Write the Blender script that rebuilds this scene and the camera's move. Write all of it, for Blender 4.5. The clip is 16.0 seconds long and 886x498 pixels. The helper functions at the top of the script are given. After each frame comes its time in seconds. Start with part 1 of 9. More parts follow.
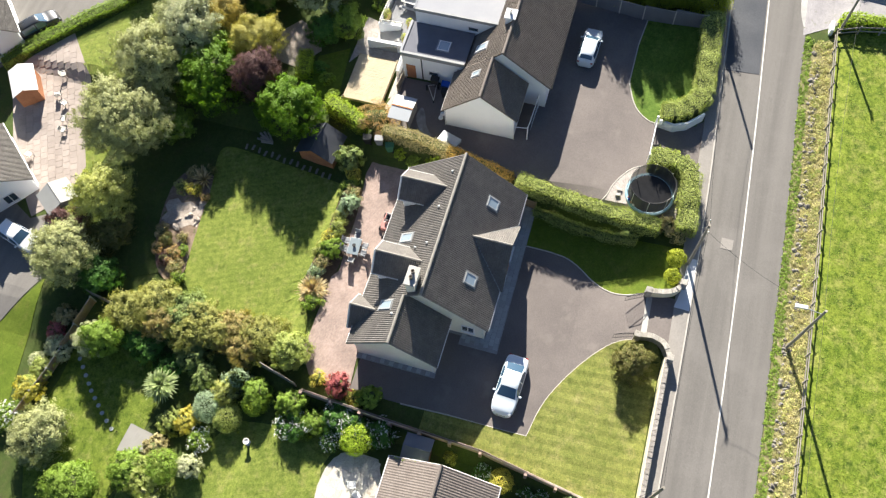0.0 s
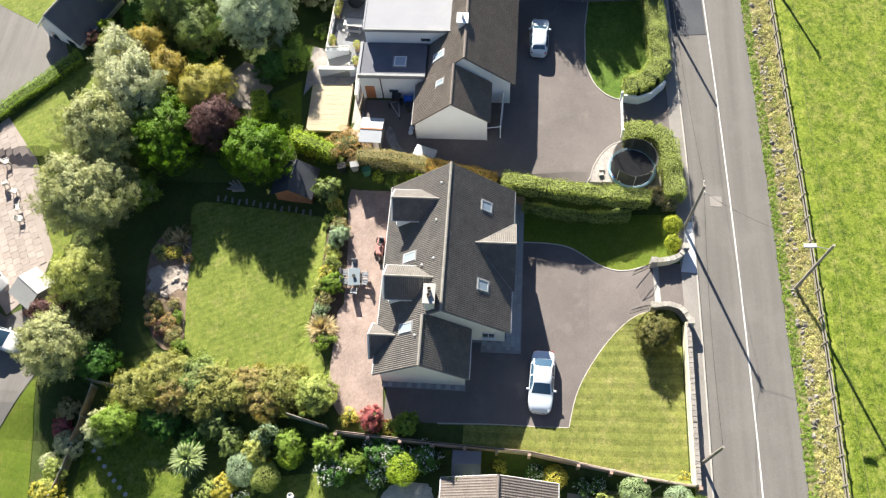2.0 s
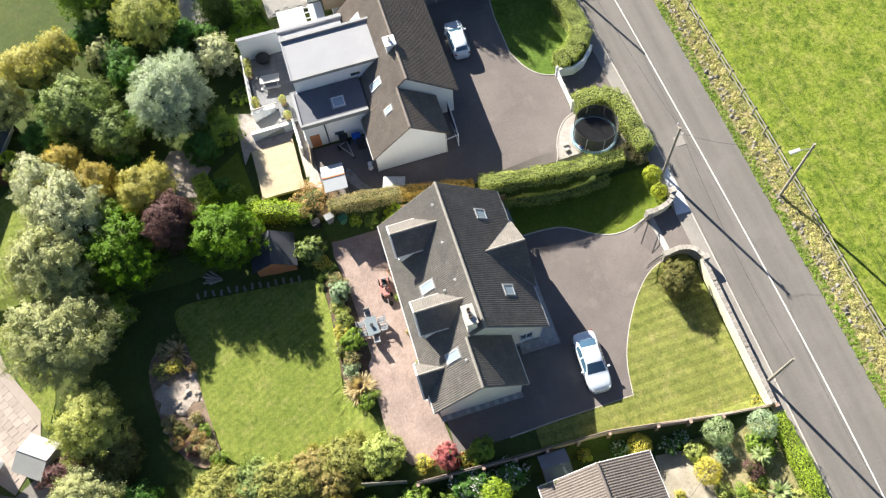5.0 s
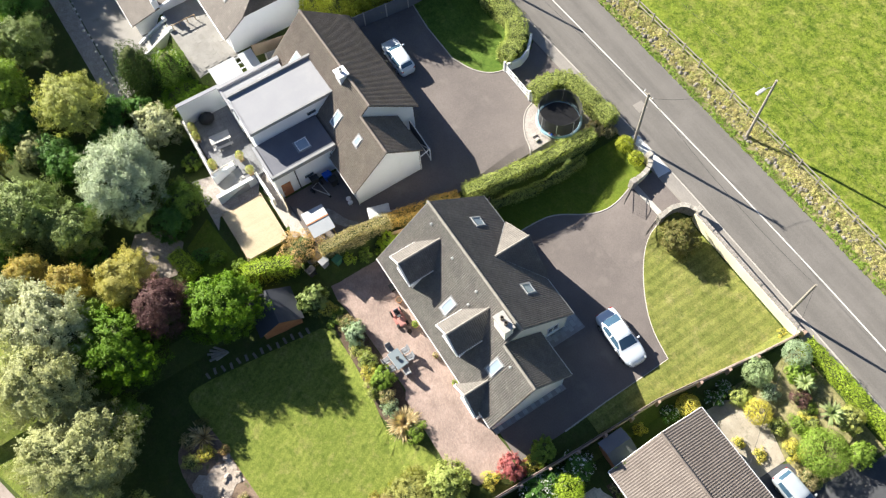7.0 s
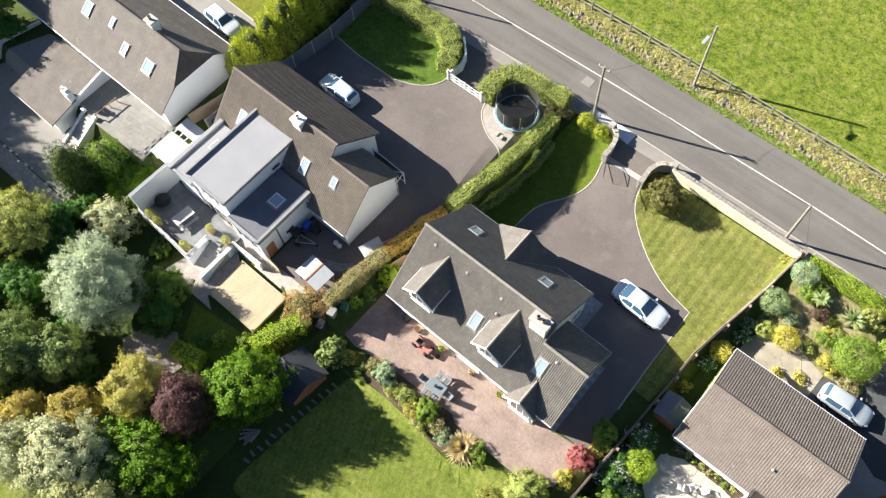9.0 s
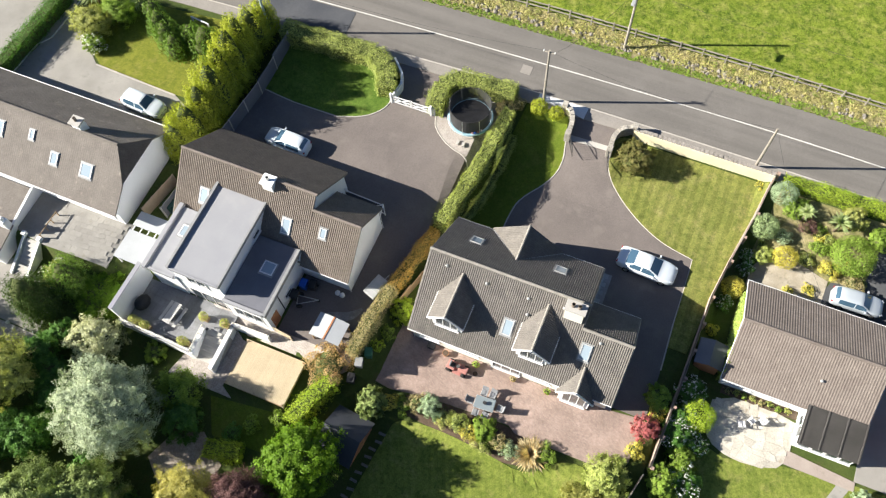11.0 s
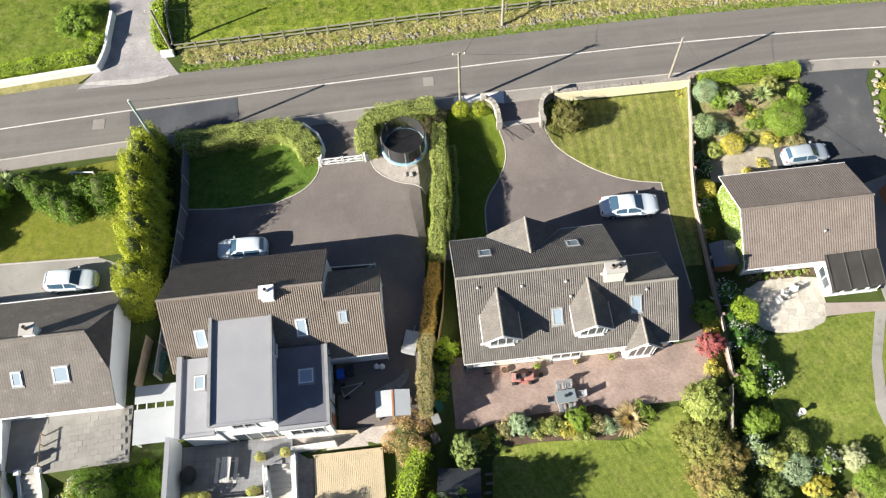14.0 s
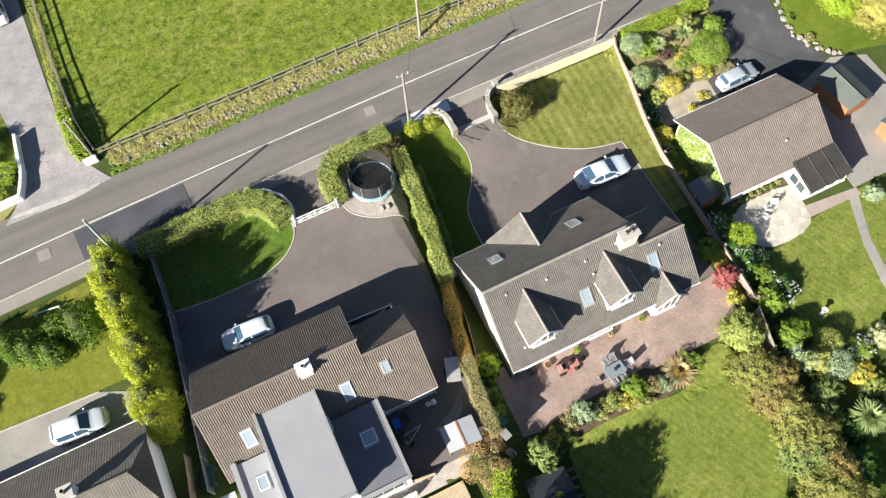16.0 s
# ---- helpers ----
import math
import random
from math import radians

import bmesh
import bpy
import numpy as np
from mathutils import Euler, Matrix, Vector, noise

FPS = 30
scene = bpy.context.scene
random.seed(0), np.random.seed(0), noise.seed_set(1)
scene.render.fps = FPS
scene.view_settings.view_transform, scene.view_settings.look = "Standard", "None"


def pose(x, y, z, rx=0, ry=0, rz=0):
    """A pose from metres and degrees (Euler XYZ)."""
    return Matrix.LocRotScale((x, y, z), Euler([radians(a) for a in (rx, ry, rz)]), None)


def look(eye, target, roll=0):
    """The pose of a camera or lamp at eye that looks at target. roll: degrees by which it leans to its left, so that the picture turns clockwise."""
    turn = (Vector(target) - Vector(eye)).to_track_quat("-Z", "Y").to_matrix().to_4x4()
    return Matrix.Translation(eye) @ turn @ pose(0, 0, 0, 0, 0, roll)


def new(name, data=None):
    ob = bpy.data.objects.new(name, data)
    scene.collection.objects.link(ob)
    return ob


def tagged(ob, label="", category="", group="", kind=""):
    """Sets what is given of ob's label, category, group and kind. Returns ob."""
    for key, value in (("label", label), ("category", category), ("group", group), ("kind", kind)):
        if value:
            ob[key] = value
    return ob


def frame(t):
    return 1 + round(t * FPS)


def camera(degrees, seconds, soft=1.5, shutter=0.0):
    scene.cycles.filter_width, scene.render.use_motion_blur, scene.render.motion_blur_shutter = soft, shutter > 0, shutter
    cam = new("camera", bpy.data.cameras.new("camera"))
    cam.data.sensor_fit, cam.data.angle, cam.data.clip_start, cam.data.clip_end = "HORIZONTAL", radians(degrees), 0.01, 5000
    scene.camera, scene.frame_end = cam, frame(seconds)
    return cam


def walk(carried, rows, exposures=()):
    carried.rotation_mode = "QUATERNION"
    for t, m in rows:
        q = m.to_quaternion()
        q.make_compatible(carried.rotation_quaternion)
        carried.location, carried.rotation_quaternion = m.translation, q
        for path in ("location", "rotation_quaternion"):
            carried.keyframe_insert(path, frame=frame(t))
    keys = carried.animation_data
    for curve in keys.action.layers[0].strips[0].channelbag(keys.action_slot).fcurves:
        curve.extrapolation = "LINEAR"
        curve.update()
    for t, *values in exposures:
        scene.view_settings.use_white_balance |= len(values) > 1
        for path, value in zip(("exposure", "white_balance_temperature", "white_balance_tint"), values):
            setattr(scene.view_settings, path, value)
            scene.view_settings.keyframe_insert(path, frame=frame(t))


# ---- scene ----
cam = camera(58.20, 16.0, 1.25)
PATH = [
    (0.0, (33.624, 10.813, 63.927), (9.925, 1.021, 9.683), -6.631),
    (0.5, (33.940, 9.396, 63.898), (9.714, 0.788, 9.686), -6.828),
    (1.0, (34.172, 7.893, 63.870), (9.490, 0.543, 9.678), -6.973),
    (1.5, (34.311, 6.310, 63.842), (9.248, 0.291, 9.660), -7.071),
    (2.0, (34.348, 4.659, 63.814), (8.986, 0.035, 9.635), -7.127),
    (2.5, (34.278, 2.948, 63.787), (8.699, -0.219, 9.604), -7.145),
    (3.0, (34.091, 1.188, 63.759), (8.388, -0.467, 9.569), -7.131),
    (3.5, (33.783, -0.609, 63.732), (8.050, -0.704, 9.531), -7.087),
    (4.0, (33.347, -2.432, 63.706), (7.685, -0.926, 9.491), -7.019),
    (4.5, (32.779, -4.269, 63.679), (7.294, -1.127, 9.451), -6.929),
    (5.0, (32.074, -6.106, 63.653), (6.880, -1.304, 9.411), -6.822),
    (5.5, (31.232, -7.932, 63.627), (6.443, -1.451, 9.373), -6.701),
    (6.0, (30.249, -9.733, 63.602), (5.987, -1.565, 9.337), -6.569),
    (6.5, (29.124, -11.495, 63.576), (5.515, -1.643, 9.303), -6.430),
    (7.0, (27.859, -13.205, 63.551), (5.032, -1.683, 9.273), -6.286),
    (7.5, (26.455, -14.849, 63.527), (4.542, -1.683, 9.245), -6.141),
    (8.0, (24.913, -16.413, 63.502), (4.049, -1.641, 9.221), -5.997),
    (8.5, (23.239, -17.883, 63.478), (3.557, -1.557, 9.200), -5.856),
    (9.0, (21.436, -19.244, 63.454), (3.072, -1.431, 9.182), -5.721),
    (9.5, (19.513, -20.483, 63.430), (2.597, -1.265, 9.167), -5.593),
    (10.0, (17.476, -21.585, 63.407), (2.136, -1.059, 9.154), -5.476),
    (10.5, (15.334, -22.537, 63.384), (1.693, -0.815, 9.143), -5.370),
    (11.0, (13.100, -23.324, 63.361), (1.270, -0.536, 9.133), -5.278),
    (11.5, (10.787, -23.934, 63.339), (0.871, -0.222, 9.122), -5.200),
    (12.0, (8.408, -24.355, 63.317), (0.496, 0.123, 9.111), -5.138),
    (12.5, (5.982, -24.573, 63.295), (0.149, 0.499, 9.097), -5.093),
    (13.0, (3.528, -24.579, 63.273), (-0.171, 0.905, 9.080), -5.067),
    (13.5, (1.066, -24.362, 63.252), (-0.460, 1.341, 9.057), -5.059),
    (14.0, (-1.378, -23.916, 63.230), (-0.717, 1.806, 9.027), -5.070),
    (14.5, (-3.779, -23.234, 63.210), (-0.940, 2.302, 8.989), -5.101),
    (15.0, (-6.107, -22.315, 63.189), (-1.124, 2.830, 8.940), -5.152),
    (15.5, (-8.331, -21.159, 63.169), (-1.264, 3.391, 8.879), -5.224),
    (16.0, (-10.416, -19.771, 63.149), (-1.353, 3.987, 8.803), -5.315),
]
walk(cam, [(t, look(eye, target, roll)) for t, eye, target, roll in PATH], exposures=[(0.0, 1.56), (4.0, 1.58), (8.0, 1.48), (12.0, 1.24), (16.0, 1.14)])

from mathutils import geometry

# ---- light ----
world = bpy.data.worlds.new("sky")
scene.world = world
world.use_nodes = True
SUN_DIR = Vector((-0.934, -0.358, 0.0)).normalized()
ELEV = radians(27.2)
sky = world.node_tree.nodes.new("ShaderNodeTexSky")
sky.sky_type, sky.sun_disc = "NISHITA", False
sky.sun_elevation = ELEV
sky.sun_rotation = math.atan2(SUN_DIR.x, SUN_DIR.y)
bg = world.node_tree.nodes["Background"]
tint = world.node_tree.nodes.new("ShaderNodeMix")
tint.data_type, tint.blend_type = "RGBA", "MULTIPLY"
tint.inputs[0].default_value = 1.0
tint.inputs[7].default_value = (0.85, 0.98, 1.2, 1)
world.node_tree.links.new(sky.outputs[0], tint.inputs[6])
world.node_tree.links.new(tint.outputs[2], bg.inputs[0])
bg.inputs[1].default_value = 0.034
sun = new("sun", bpy.data.lights.new("sun", "SUN"))
sun.data.energy, sun.data.angle, sun.data.color = 5.5, radians(0.55), (1.0, 0.94, 0.83)
sun.matrix_world = look(Vector((0, 0, 90)) + SUN_DIR * 60, Vector((0, 0, 90)) - Vector((0, 0, 60 * math.tan(ELEV))))

# ---- helpers for building ----
PLACE = {}
rng = np.random.RandomState(7)


def thing(name, label, category, loc=(0, 0, 0), rz=0.0, group="", kind=""):
    """An empty at the base of a thing, to hold its parts."""
    ob = tagged(new(name), label, category, group, kind)
    ob.empty_display_size = 0.2
    m = pose(*loc, 0, 0, rz)
    ob.matrix_basis = m
    PLACE[ob.name] = m
    return ob


def put_mesh(name, me, material, parent=None, label="", kind="", world=False):
    if material is not None and not me.materials:
        me.materials.append(material)
    ob = new(name, me)
    if parent is not None:
        ob.parent = parent
        PLACE[ob.name] = PLACE[parent.name]
        if world:
            me.transform(PLACE[parent.name].inverted())
    return tagged(ob, label, "", "", kind)


def part(name, bm, material, parent=None, label="", kind="", world=False, smooth=False):
    """Links a bmesh as one mesh object, under a thing or part. world: its coordinates are the place's own."""
    me = bpy.data.meshes.new(name)
    bmesh.ops.recalc_face_normals(bm, faces=bm.faces[:])
    bm.to_mesh(me)
    bm.free()
    if smooth:
        me.polygons.foreach_set("use_smooth", [True] * len(me.polygons))
    return put_mesh(name, me, material, parent, label, kind, world)


def box(x0, x1, y0, y1, z0, z1, bm=None, bevel=0.0):
    own = bmesh.new()
    v = [own.verts.new((x, y, z)) for z in (z0, z1) for x, y in ((x0, y0), (x1, y0), (x1, y1), (x0, y1))]
    for f in ((3, 2, 1, 0), (4, 5, 6, 7), (0, 1, 5, 4), (1, 2, 6, 5), (2, 3, 7, 6), (3, 0, 4, 7)):
        own.faces.new([v[i] for i in f])
    if bevel:
        bmesh.ops.bevel(own, geom=own.edges[:] + own.verts[:], offset=bevel, segments=2, affect="EDGES", profile=0.6)
    return own if bm is None else join(bm, own)


def join(bm, own):
    """Adds one bmesh to another."""
    me = bpy.data.meshes.new("tmp")
    own.to_mesh(me)
    own.free()
    bm.from_mesh(me)
    bpy.data.meshes.remove(me)
    return bm


def moved(bm, m):
    bmesh.ops.transform(bm, matrix=m, verts=bm.verts[:])
    return bm


def prism(pts, z0, z1, bm=None):
    """An upright block on an outline; z0 and z1 may be functions of x, y."""
    own = bmesh.new()
    f0 = z0 if callable(z0) else (lambda x, y: z0)
    f1 = z1 if callable(z1) else (lambda x, y: z1)
    lo = [own.verts.new((x, y, f0(x, y))) for x, y in pts]
    hi = [own.verts.new((x, y, f1(x, y))) for x, y in pts]
    n = len(pts)
    own.faces.new(hi)
    own.faces.new(lo[::-1])
    for i in range(n):
        own.faces.new((lo[i], lo[(i + 1) % n], hi[(i + 1) % n], hi[i]))
    return own if bm is None else join(bm, own)


def profile_x(yz, x0, x1, bm=None):
    """A block with the outline yz, drawn out along x."""
    own = bmesh.new()
    a = [own.verts.new((x0, y, z)) for y, z in yz]
    b = [own.verts.new((x1, y, z)) for y, z in yz]
    n = len(yz)
    own.faces.new(a)
    own.faces.new(b[::-1])
    for i in range(n):
        own.faces.new((a[i], a[(i + 1) % n], b[(i + 1) % n], b[i]))
    return own if bm is None else join(bm, own)


def cyl(r0, r1, z0, z1, n=12, bm=None, at=(0, 0)):
    own = bmesh.new()
    lo = [own.verts.new((at[0] + r0 * math.cos(2 * math.pi * i / n), at[1] + r0 * math.sin(2 * math.pi * i / n), z0)) for i in range(n)]
    hi = [own.verts.new((at[0] + r1 * math.cos(2 * math.pi * i / n), at[1] + r1 * math.sin(2 * math.pi * i / n), z1)) for i in range(n)]
    own.faces.new(hi)
    own.faces.new(lo[::-1])
    for i in range(n):
        own.faces.new((lo[i], lo[(i + 1) % n], hi[(i + 1) % n], hi[i]))
    return own if bm is None else join(bm, own)


def rod(a, b, r0, r1=None, n=6, bm=None):
    """A round bar from a to b."""
    a, b = Vector(a), Vector(b)
    own = cyl(r0, r0 if r1 is None else r1, 0, (b - a).length, n)
    turn = (b - a).to_track_quat("Z", "Y").to_matrix().to_4x4()
    moved(own, Matrix.Translation(a) @ turn)
    return own if bm is None else join(bm, own)


def tube(points, r, n=6, bm=None):
    """One bent round bar along a row of points."""
    own = bmesh.new() if bm is None else bm
    pts = [Vector(p) for p in points]
    rings = []
    for i, p in enumerate(pts):
        d = (pts[min(i + 1, len(pts) - 1)] - pts[max(i - 1, 0)]).normalized()
        side = d.cross(Vector((0, 0, 1)) if abs(d.z) < 0.9 else Vector((1, 0, 0))).normalized()
        up = side.cross(d)
        rings.append([own.verts.new(p + r * (math.cos(6.28319 * k / n) * side + math.sin(6.28319 * k / n) * up)) for k in range(n)])
    for a, b in zip(rings, rings[1:]):
        for k in range(n):
            own.faces.new((a[k], a[(k + 1) % n], b[(k + 1) % n], b[k]))
    own.faces.new(rings[0][::-1])
    own.faces.new(rings[-1])
    bmesh.ops.recalc_face_normals(own, faces=own.faces[:])
    return own


# ---- materials ----
def nodes_of(name):
    m = bpy.data.materials.new(name)
    m.use_nodes = True
    t = m.node_tree
    return m, t, t.nodes["Principled BSDF"], lambda k: t.nodes.new("ShaderNode" + k), t.links.new


def ramp(n, link, fac, stops):
    r = n("ValToRGB")
    e = r.color_ramp.elements
    while len(e) < len(stops):
        e.new(0.5)
    for el, (p, c) in zip(e, stops):
        el.position, el.color = p, (*c, 1)
    link(fac, r.inputs[0])
    return r.outputs[0]


def mixed(n, link, fac, a, b, mode="MIX"):
    m = n("Mix")
    m.data_type, m.blend_type = "RGBA", mode
    if isinstance(fac, float):
        m.inputs[0].default_value = fac
    else:
        link(fac, m.inputs[0])
    for i, v in ((6, a), (7, b)):
        if isinstance(v, tuple):
            m.inputs[i].default_value = (*v, 1)
        else:
            link(v, m.inputs[i])
    return m.outputs[2]


def noise_at(n, link, where, scale, detail=4.0, rough=0.6):
    t = n("TexNoise")
    t.inputs["Scale"].default_value, t.inputs["Detail"].default_value, t.inputs["Roughness"].default_value = scale, detail, rough
    link(where, t.inputs["Vector"])
    return t.outputs["Fac"]


def surface(name, c1, c2, big=0.6, fine=14.0, rough=0.85, bump=0.3, grain=0.35, spots=None, spot_at=(0.6, 0.72), spot_scale=1.3, metal=0.0, per_object=0.0, spec=0.3, depth=0.02, coat=0.0):
    """A surface whose colour wanders from c1 to c2 in broad patches, with grain and, at choice, spots of a third colour."""
    m, t, bs, n, link = nodes_of(name)
    where = n("NewGeometry").outputs["Position"]
    broad = noise_at(n, link, where, big, 5)
    col = ramp(n, link, broad, [(0.32, c1), (0.68, c2)])
    g = noise_at(n, link, where, fine, 6, 0.7)
    dark = ramp(n, link, g, [(0.25, (1 - grain,) * 3), (0.75, (1 + grain,) * 3)])
    col = mixed(n, link, 1.0, col, dark, "MULTIPLY")
    if spots:
        s = noise_at(n, link, where, spot_scale, 6, 0.65)
        mask = ramp(n, link, s, [(spot_at[0], (0, 0, 0)), (spot_at[1], (1, 1, 1))])
        col = mixed(n, link, mask, col, spots)
    if per_object:
        o = n("ObjectInfo").outputs["Random"]
        k = ramp(n, link, o, [(0, (1 - per_object,) * 3), (1, (1 + per_object,) * 3)])
        col = mixed(n, link, 1.0, col, k, "MULTIPLY")
    link(col, bs.inputs["Base Color"])
    bs.inputs["Roughness"].default_value, bs.inputs["Metallic"].default_value = rough, metal
    bs.inputs["Specular IOR Level"].default_value = spec
    bs.inputs["Coat Weight"].default_value = coat
    if bump:
        b = n("Bump")
        b.inputs["Strength"].default_value, b.inputs["Distance"].default_value = bump, depth
        link(g, b.inputs["Height"])
        link(b.outputs[0], bs.inputs["Normal"])
    return m


def leafage(name, colours, translucent=0.3, rough=0.55, glow=(1.1, 1.15, 0.6)):
    """Leaves: each takes one of a few hues; light comes partly through."""
    m, t, bs, n, link = nodes_of(name)
    geo = n("NewGeometry")
    r = geo.outputs["Random Per Island"]
    k = len(colours)
    mean = [sum(c[i] for c in colours) / k for i in range(3)]
    colours = [tuple(min(0.8, 2.06 * (0.5 * v + 0.5 * mean[i])) for i, v in enumerate(c)) for c in colours]
    col = ramp(n, link, r, [((i + 0.5) / k, c) for i, c in enumerate(colours)])
    big = noise_at(n, link, geo.outputs["Position"], 0.8, 3)
    col = mixed(n, link, 1.0, col, ramp(n, link, big, [(0.3, (0.8, 0.82, 0.78)), (0.7, (1.15, 1.14, 1.08))]), "MULTIPLY")
    twig = noise_at(n, link, geo.outputs["Position"], 2.6, 3)
    col = mixed(n, link, 1.0, col, ramp(n, link, twig, [(0.32, (0.78, 0.8, 0.8)), (0.68, (1.2, 1.18, 1.14))]), "MULTIPLY")
    link(col, bs.inputs["Base Color"])
    bs.inputs["Roughness"].default_value = rough
    bs.inputs["Specular IOR Level"].default_value = 0.16
    tr = n("BsdfTranslucent")
    link(mixed(n, link, 1.0, col, glow, "MULTIPLY"), tr.inputs[0])
    mx = n("MixShader")
    mx.inputs[0].default_value = translucent
    link(bs.outputs[0], mx.inputs[1])
    link(tr.outputs[0], mx.inputs[2])
    link(mx.outputs[0], t.nodes["Material Output"].inputs[0])
    return m


def lawn(name, c1, c2, dry, stripe=0.0, period=1.6, angle=0.0, tuft=10.0, clump=0.0, dry_from=0.52):
    """Mown grass, with the mower's stripes where it has them."""
    m, t, bs, n, link = nodes_of(name)
    pos = n("NewGeometry").outputs["Position"]
    broad = noise_at(n, link, pos, 0.35, 5)
    col = ramp(n, link, broad, [(0.3, c1), (0.7, c2)])
    patch = noise_at(n, link, pos, 0.9, 6, 0.7)
    col = mixed(n, link, ramp(n, link, patch, [(dry_from, (0, 0, 0)), (dry_from + 0.28, (0.75, 0.75, 0.75))]), col, dry)
    g = noise_at(n, link, pos, tuft, 5, 0.75)
    col = mixed(n, link, 1.0, col, ramp(n, link, g, [(0.25, (0.6,) * 3), (0.75, (1.35,) * 3)]), "MULTIPLY")
    g2 = noise_at(n, link, pos, 3.2, 5, 0.7)
    col = mixed(n, link, 1.0, col, ramp(n, link, g2, [(0.3, (0.82, 0.85, 0.8)), (0.7, (1.15, 1.12, 1.1))]), "MULTIPLY")
    if clump:
        g4 = noise_at(n, link, pos, 3.6, 6, 0.85)
        col = mixed(n, link, 1.0, col, ramp(n, link, g4, [(0.34, (1 - clump, 1 - 0.9 * clump, 1 - clump)), (0.46, (1, 1, 1)), (0.68, (1 + 0.45 * clump, 1 + 0.4 * clump, 1 + 0.5 * clump))]), "MULTIPLY")
        g3 = noise_at(n, link, pos, 1.35, 7, 0.72)
        col = mixed(n, link, 1.0, col, ramp(n, link, g3, [(0.36, (1 - clump, 1 - 0.8 * clump, 1 - clump)), (0.5, (1, 1, 1)), (0.66, (1 + 0.6 * clump, 1 + 0.5 * clump, 1 + 0.7 * clump))]), "MULTIPLY")
    if stripe:
        mp = n("Mapping")
        mp.inputs["Rotation"].default_value = (0, 0, radians(angle))
        link(pos, mp.inputs[0])
        w = n("TexWave")
        w.inputs["Scale"].default_value = math.pi / (10 * period) * 2
        w.inputs["Distortion"].default_value, w.inputs["Detail"].default_value, w.inputs["Detail Scale"].default_value = 1.6, 3.0, 0.5
        link(mp.outputs[0], w.inputs[0])
        col = mixed(n, link, 1.0, col, ramp(n, link, w.outputs["Fac"], [(0.35, (1 - stripe,) * 3), (0.65, (1 + stripe,) * 3)]), "MULTIPLY")
    link(col, bs.inputs["Base Color"])
    bs.inputs["Roughness"].default_value, bs.inputs["Specular IOR Level"].default_value = 0.9, 0.15
    b = n("Bump")
    b.inputs["Strength"].default_value, b.inputs["Distance"].default_value = 0.7, 0.05
    link(g, b.inputs["Height"])
    link(b.outputs[0], bs.inputs["Normal"])
    return m


def paving(name, c1, c2, mortar, w, h, gap=0.02, angle=0.0, offset=0.5, big=0.5, bump=0.4, stain=0.3):
    """Small pavers, slabs or boards laid in rows."""
    m, t, bs, n, link = nodes_of(name)
    pos = n("NewGeometry").outputs["Position"]
    mp = n("Mapping")
    mp.inputs["Rotation"].default_value = (0, 0, radians(angle))
    link(pos, mp.inputs[0])
    br = n("TexBrick")
    br.offset = offset
    for k, v in (("Color1", c1), ("Color2", c2), ("Mortar", mortar)):
        br.inputs[k].default_value = (*v, 1)
    br.inputs["Scale"].default_value, br.inputs["Mortar Size"].default_value = 1.0, gap
    br.inputs["Brick Width"].default_value, br.inputs["Row Height"].default_value = w, h
    link(mp.outputs[0], br.inputs[0])
    s = noise_at(n, link, pos, big, 6, 0.65)
    col = mixed(n, link, 1.0, br.outputs["Color"], ramp(n, link, s, [(0.3, (1 - stain,) * 3), (0.7, (1 + stain * 0.7,) * 3)]), "MULTIPLY")
    g = noise_at(n, link, pos, 9.0, 5, 0.8)
    col = mixed(n, link, 1.0, col, ramp(n, link, g, [(0.3, (0.78,) * 3), (0.7, (1.18,) * 3)]), "MULTIPLY")
    link(col, bs.inputs["Base Color"])
    bs.inputs["Roughness"].default_value = 0.85
    b = n("Bump")
    b.inputs["Strength"].default_value, b.inputs["Distance"].default_value = bump, 0.015
    b.invert = True
    link(br.outputs["Fac"], b.inputs["Height"])
    link(b.outputs[0], bs.inputs["Normal"])
    return m


def glassy(name, tint, rough=0.05):
    m, t, bs, n, link = nodes_of(name)
    bs.inputs["Base Color"].default_value = (*tint, 1)
    bs.inputs["Roughness"].default_value, bs.inputs["Specular IOR Level"].default_value = rough, 0.8
    bs.inputs["Coat Weight"].default_value = 0.6
    return m


M = {}
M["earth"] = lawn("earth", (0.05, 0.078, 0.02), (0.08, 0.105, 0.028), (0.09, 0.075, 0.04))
M["soil"] = surface("soil", (0.07, 0.05, 0.035), (0.12, 0.085, 0.06), 0.9, 9, 0.95, 0.6, 0.4, (0.05, 0.08, 0.02))
M["field"] = lawn("field", (0.125, 0.178, 0.02), (0.18, 0.222, 0.03), (0.26, 0.248, 0.08), tuft=6.0, clump=0.6, dry_from=0.47)
M["lawn_front"] = lawn("lawn_front", (0.155, 0.175, 0.042), (0.195, 0.205, 0.058), (0.27, 0.235, 0.11), 0.1, 1.8, 0, tuft=9.0, clump=0.3)
M["lawn_back"] = lawn("lawn_back", (0.138, 0.18, 0.032), (0.186, 0.222, 0.046), (0.26, 0.235, 0.095), 0.045, 1.1, -25, tuft=9.0, clump=0.32)
M["lawn_lush"] = lawn("lawn_lush", (0.075, 0.135, 0.02), (0.11, 0.175, 0.03), (0.17, 0.2, 0.05), clump=0.3)
M["bank"] = lawn("bank", (0.15, 0.155, 0.055), (0.25, 0.225, 0.11), (0.33, 0.28, 0.17), tuft=9.0, clump=0.35, dry_from=0.42)
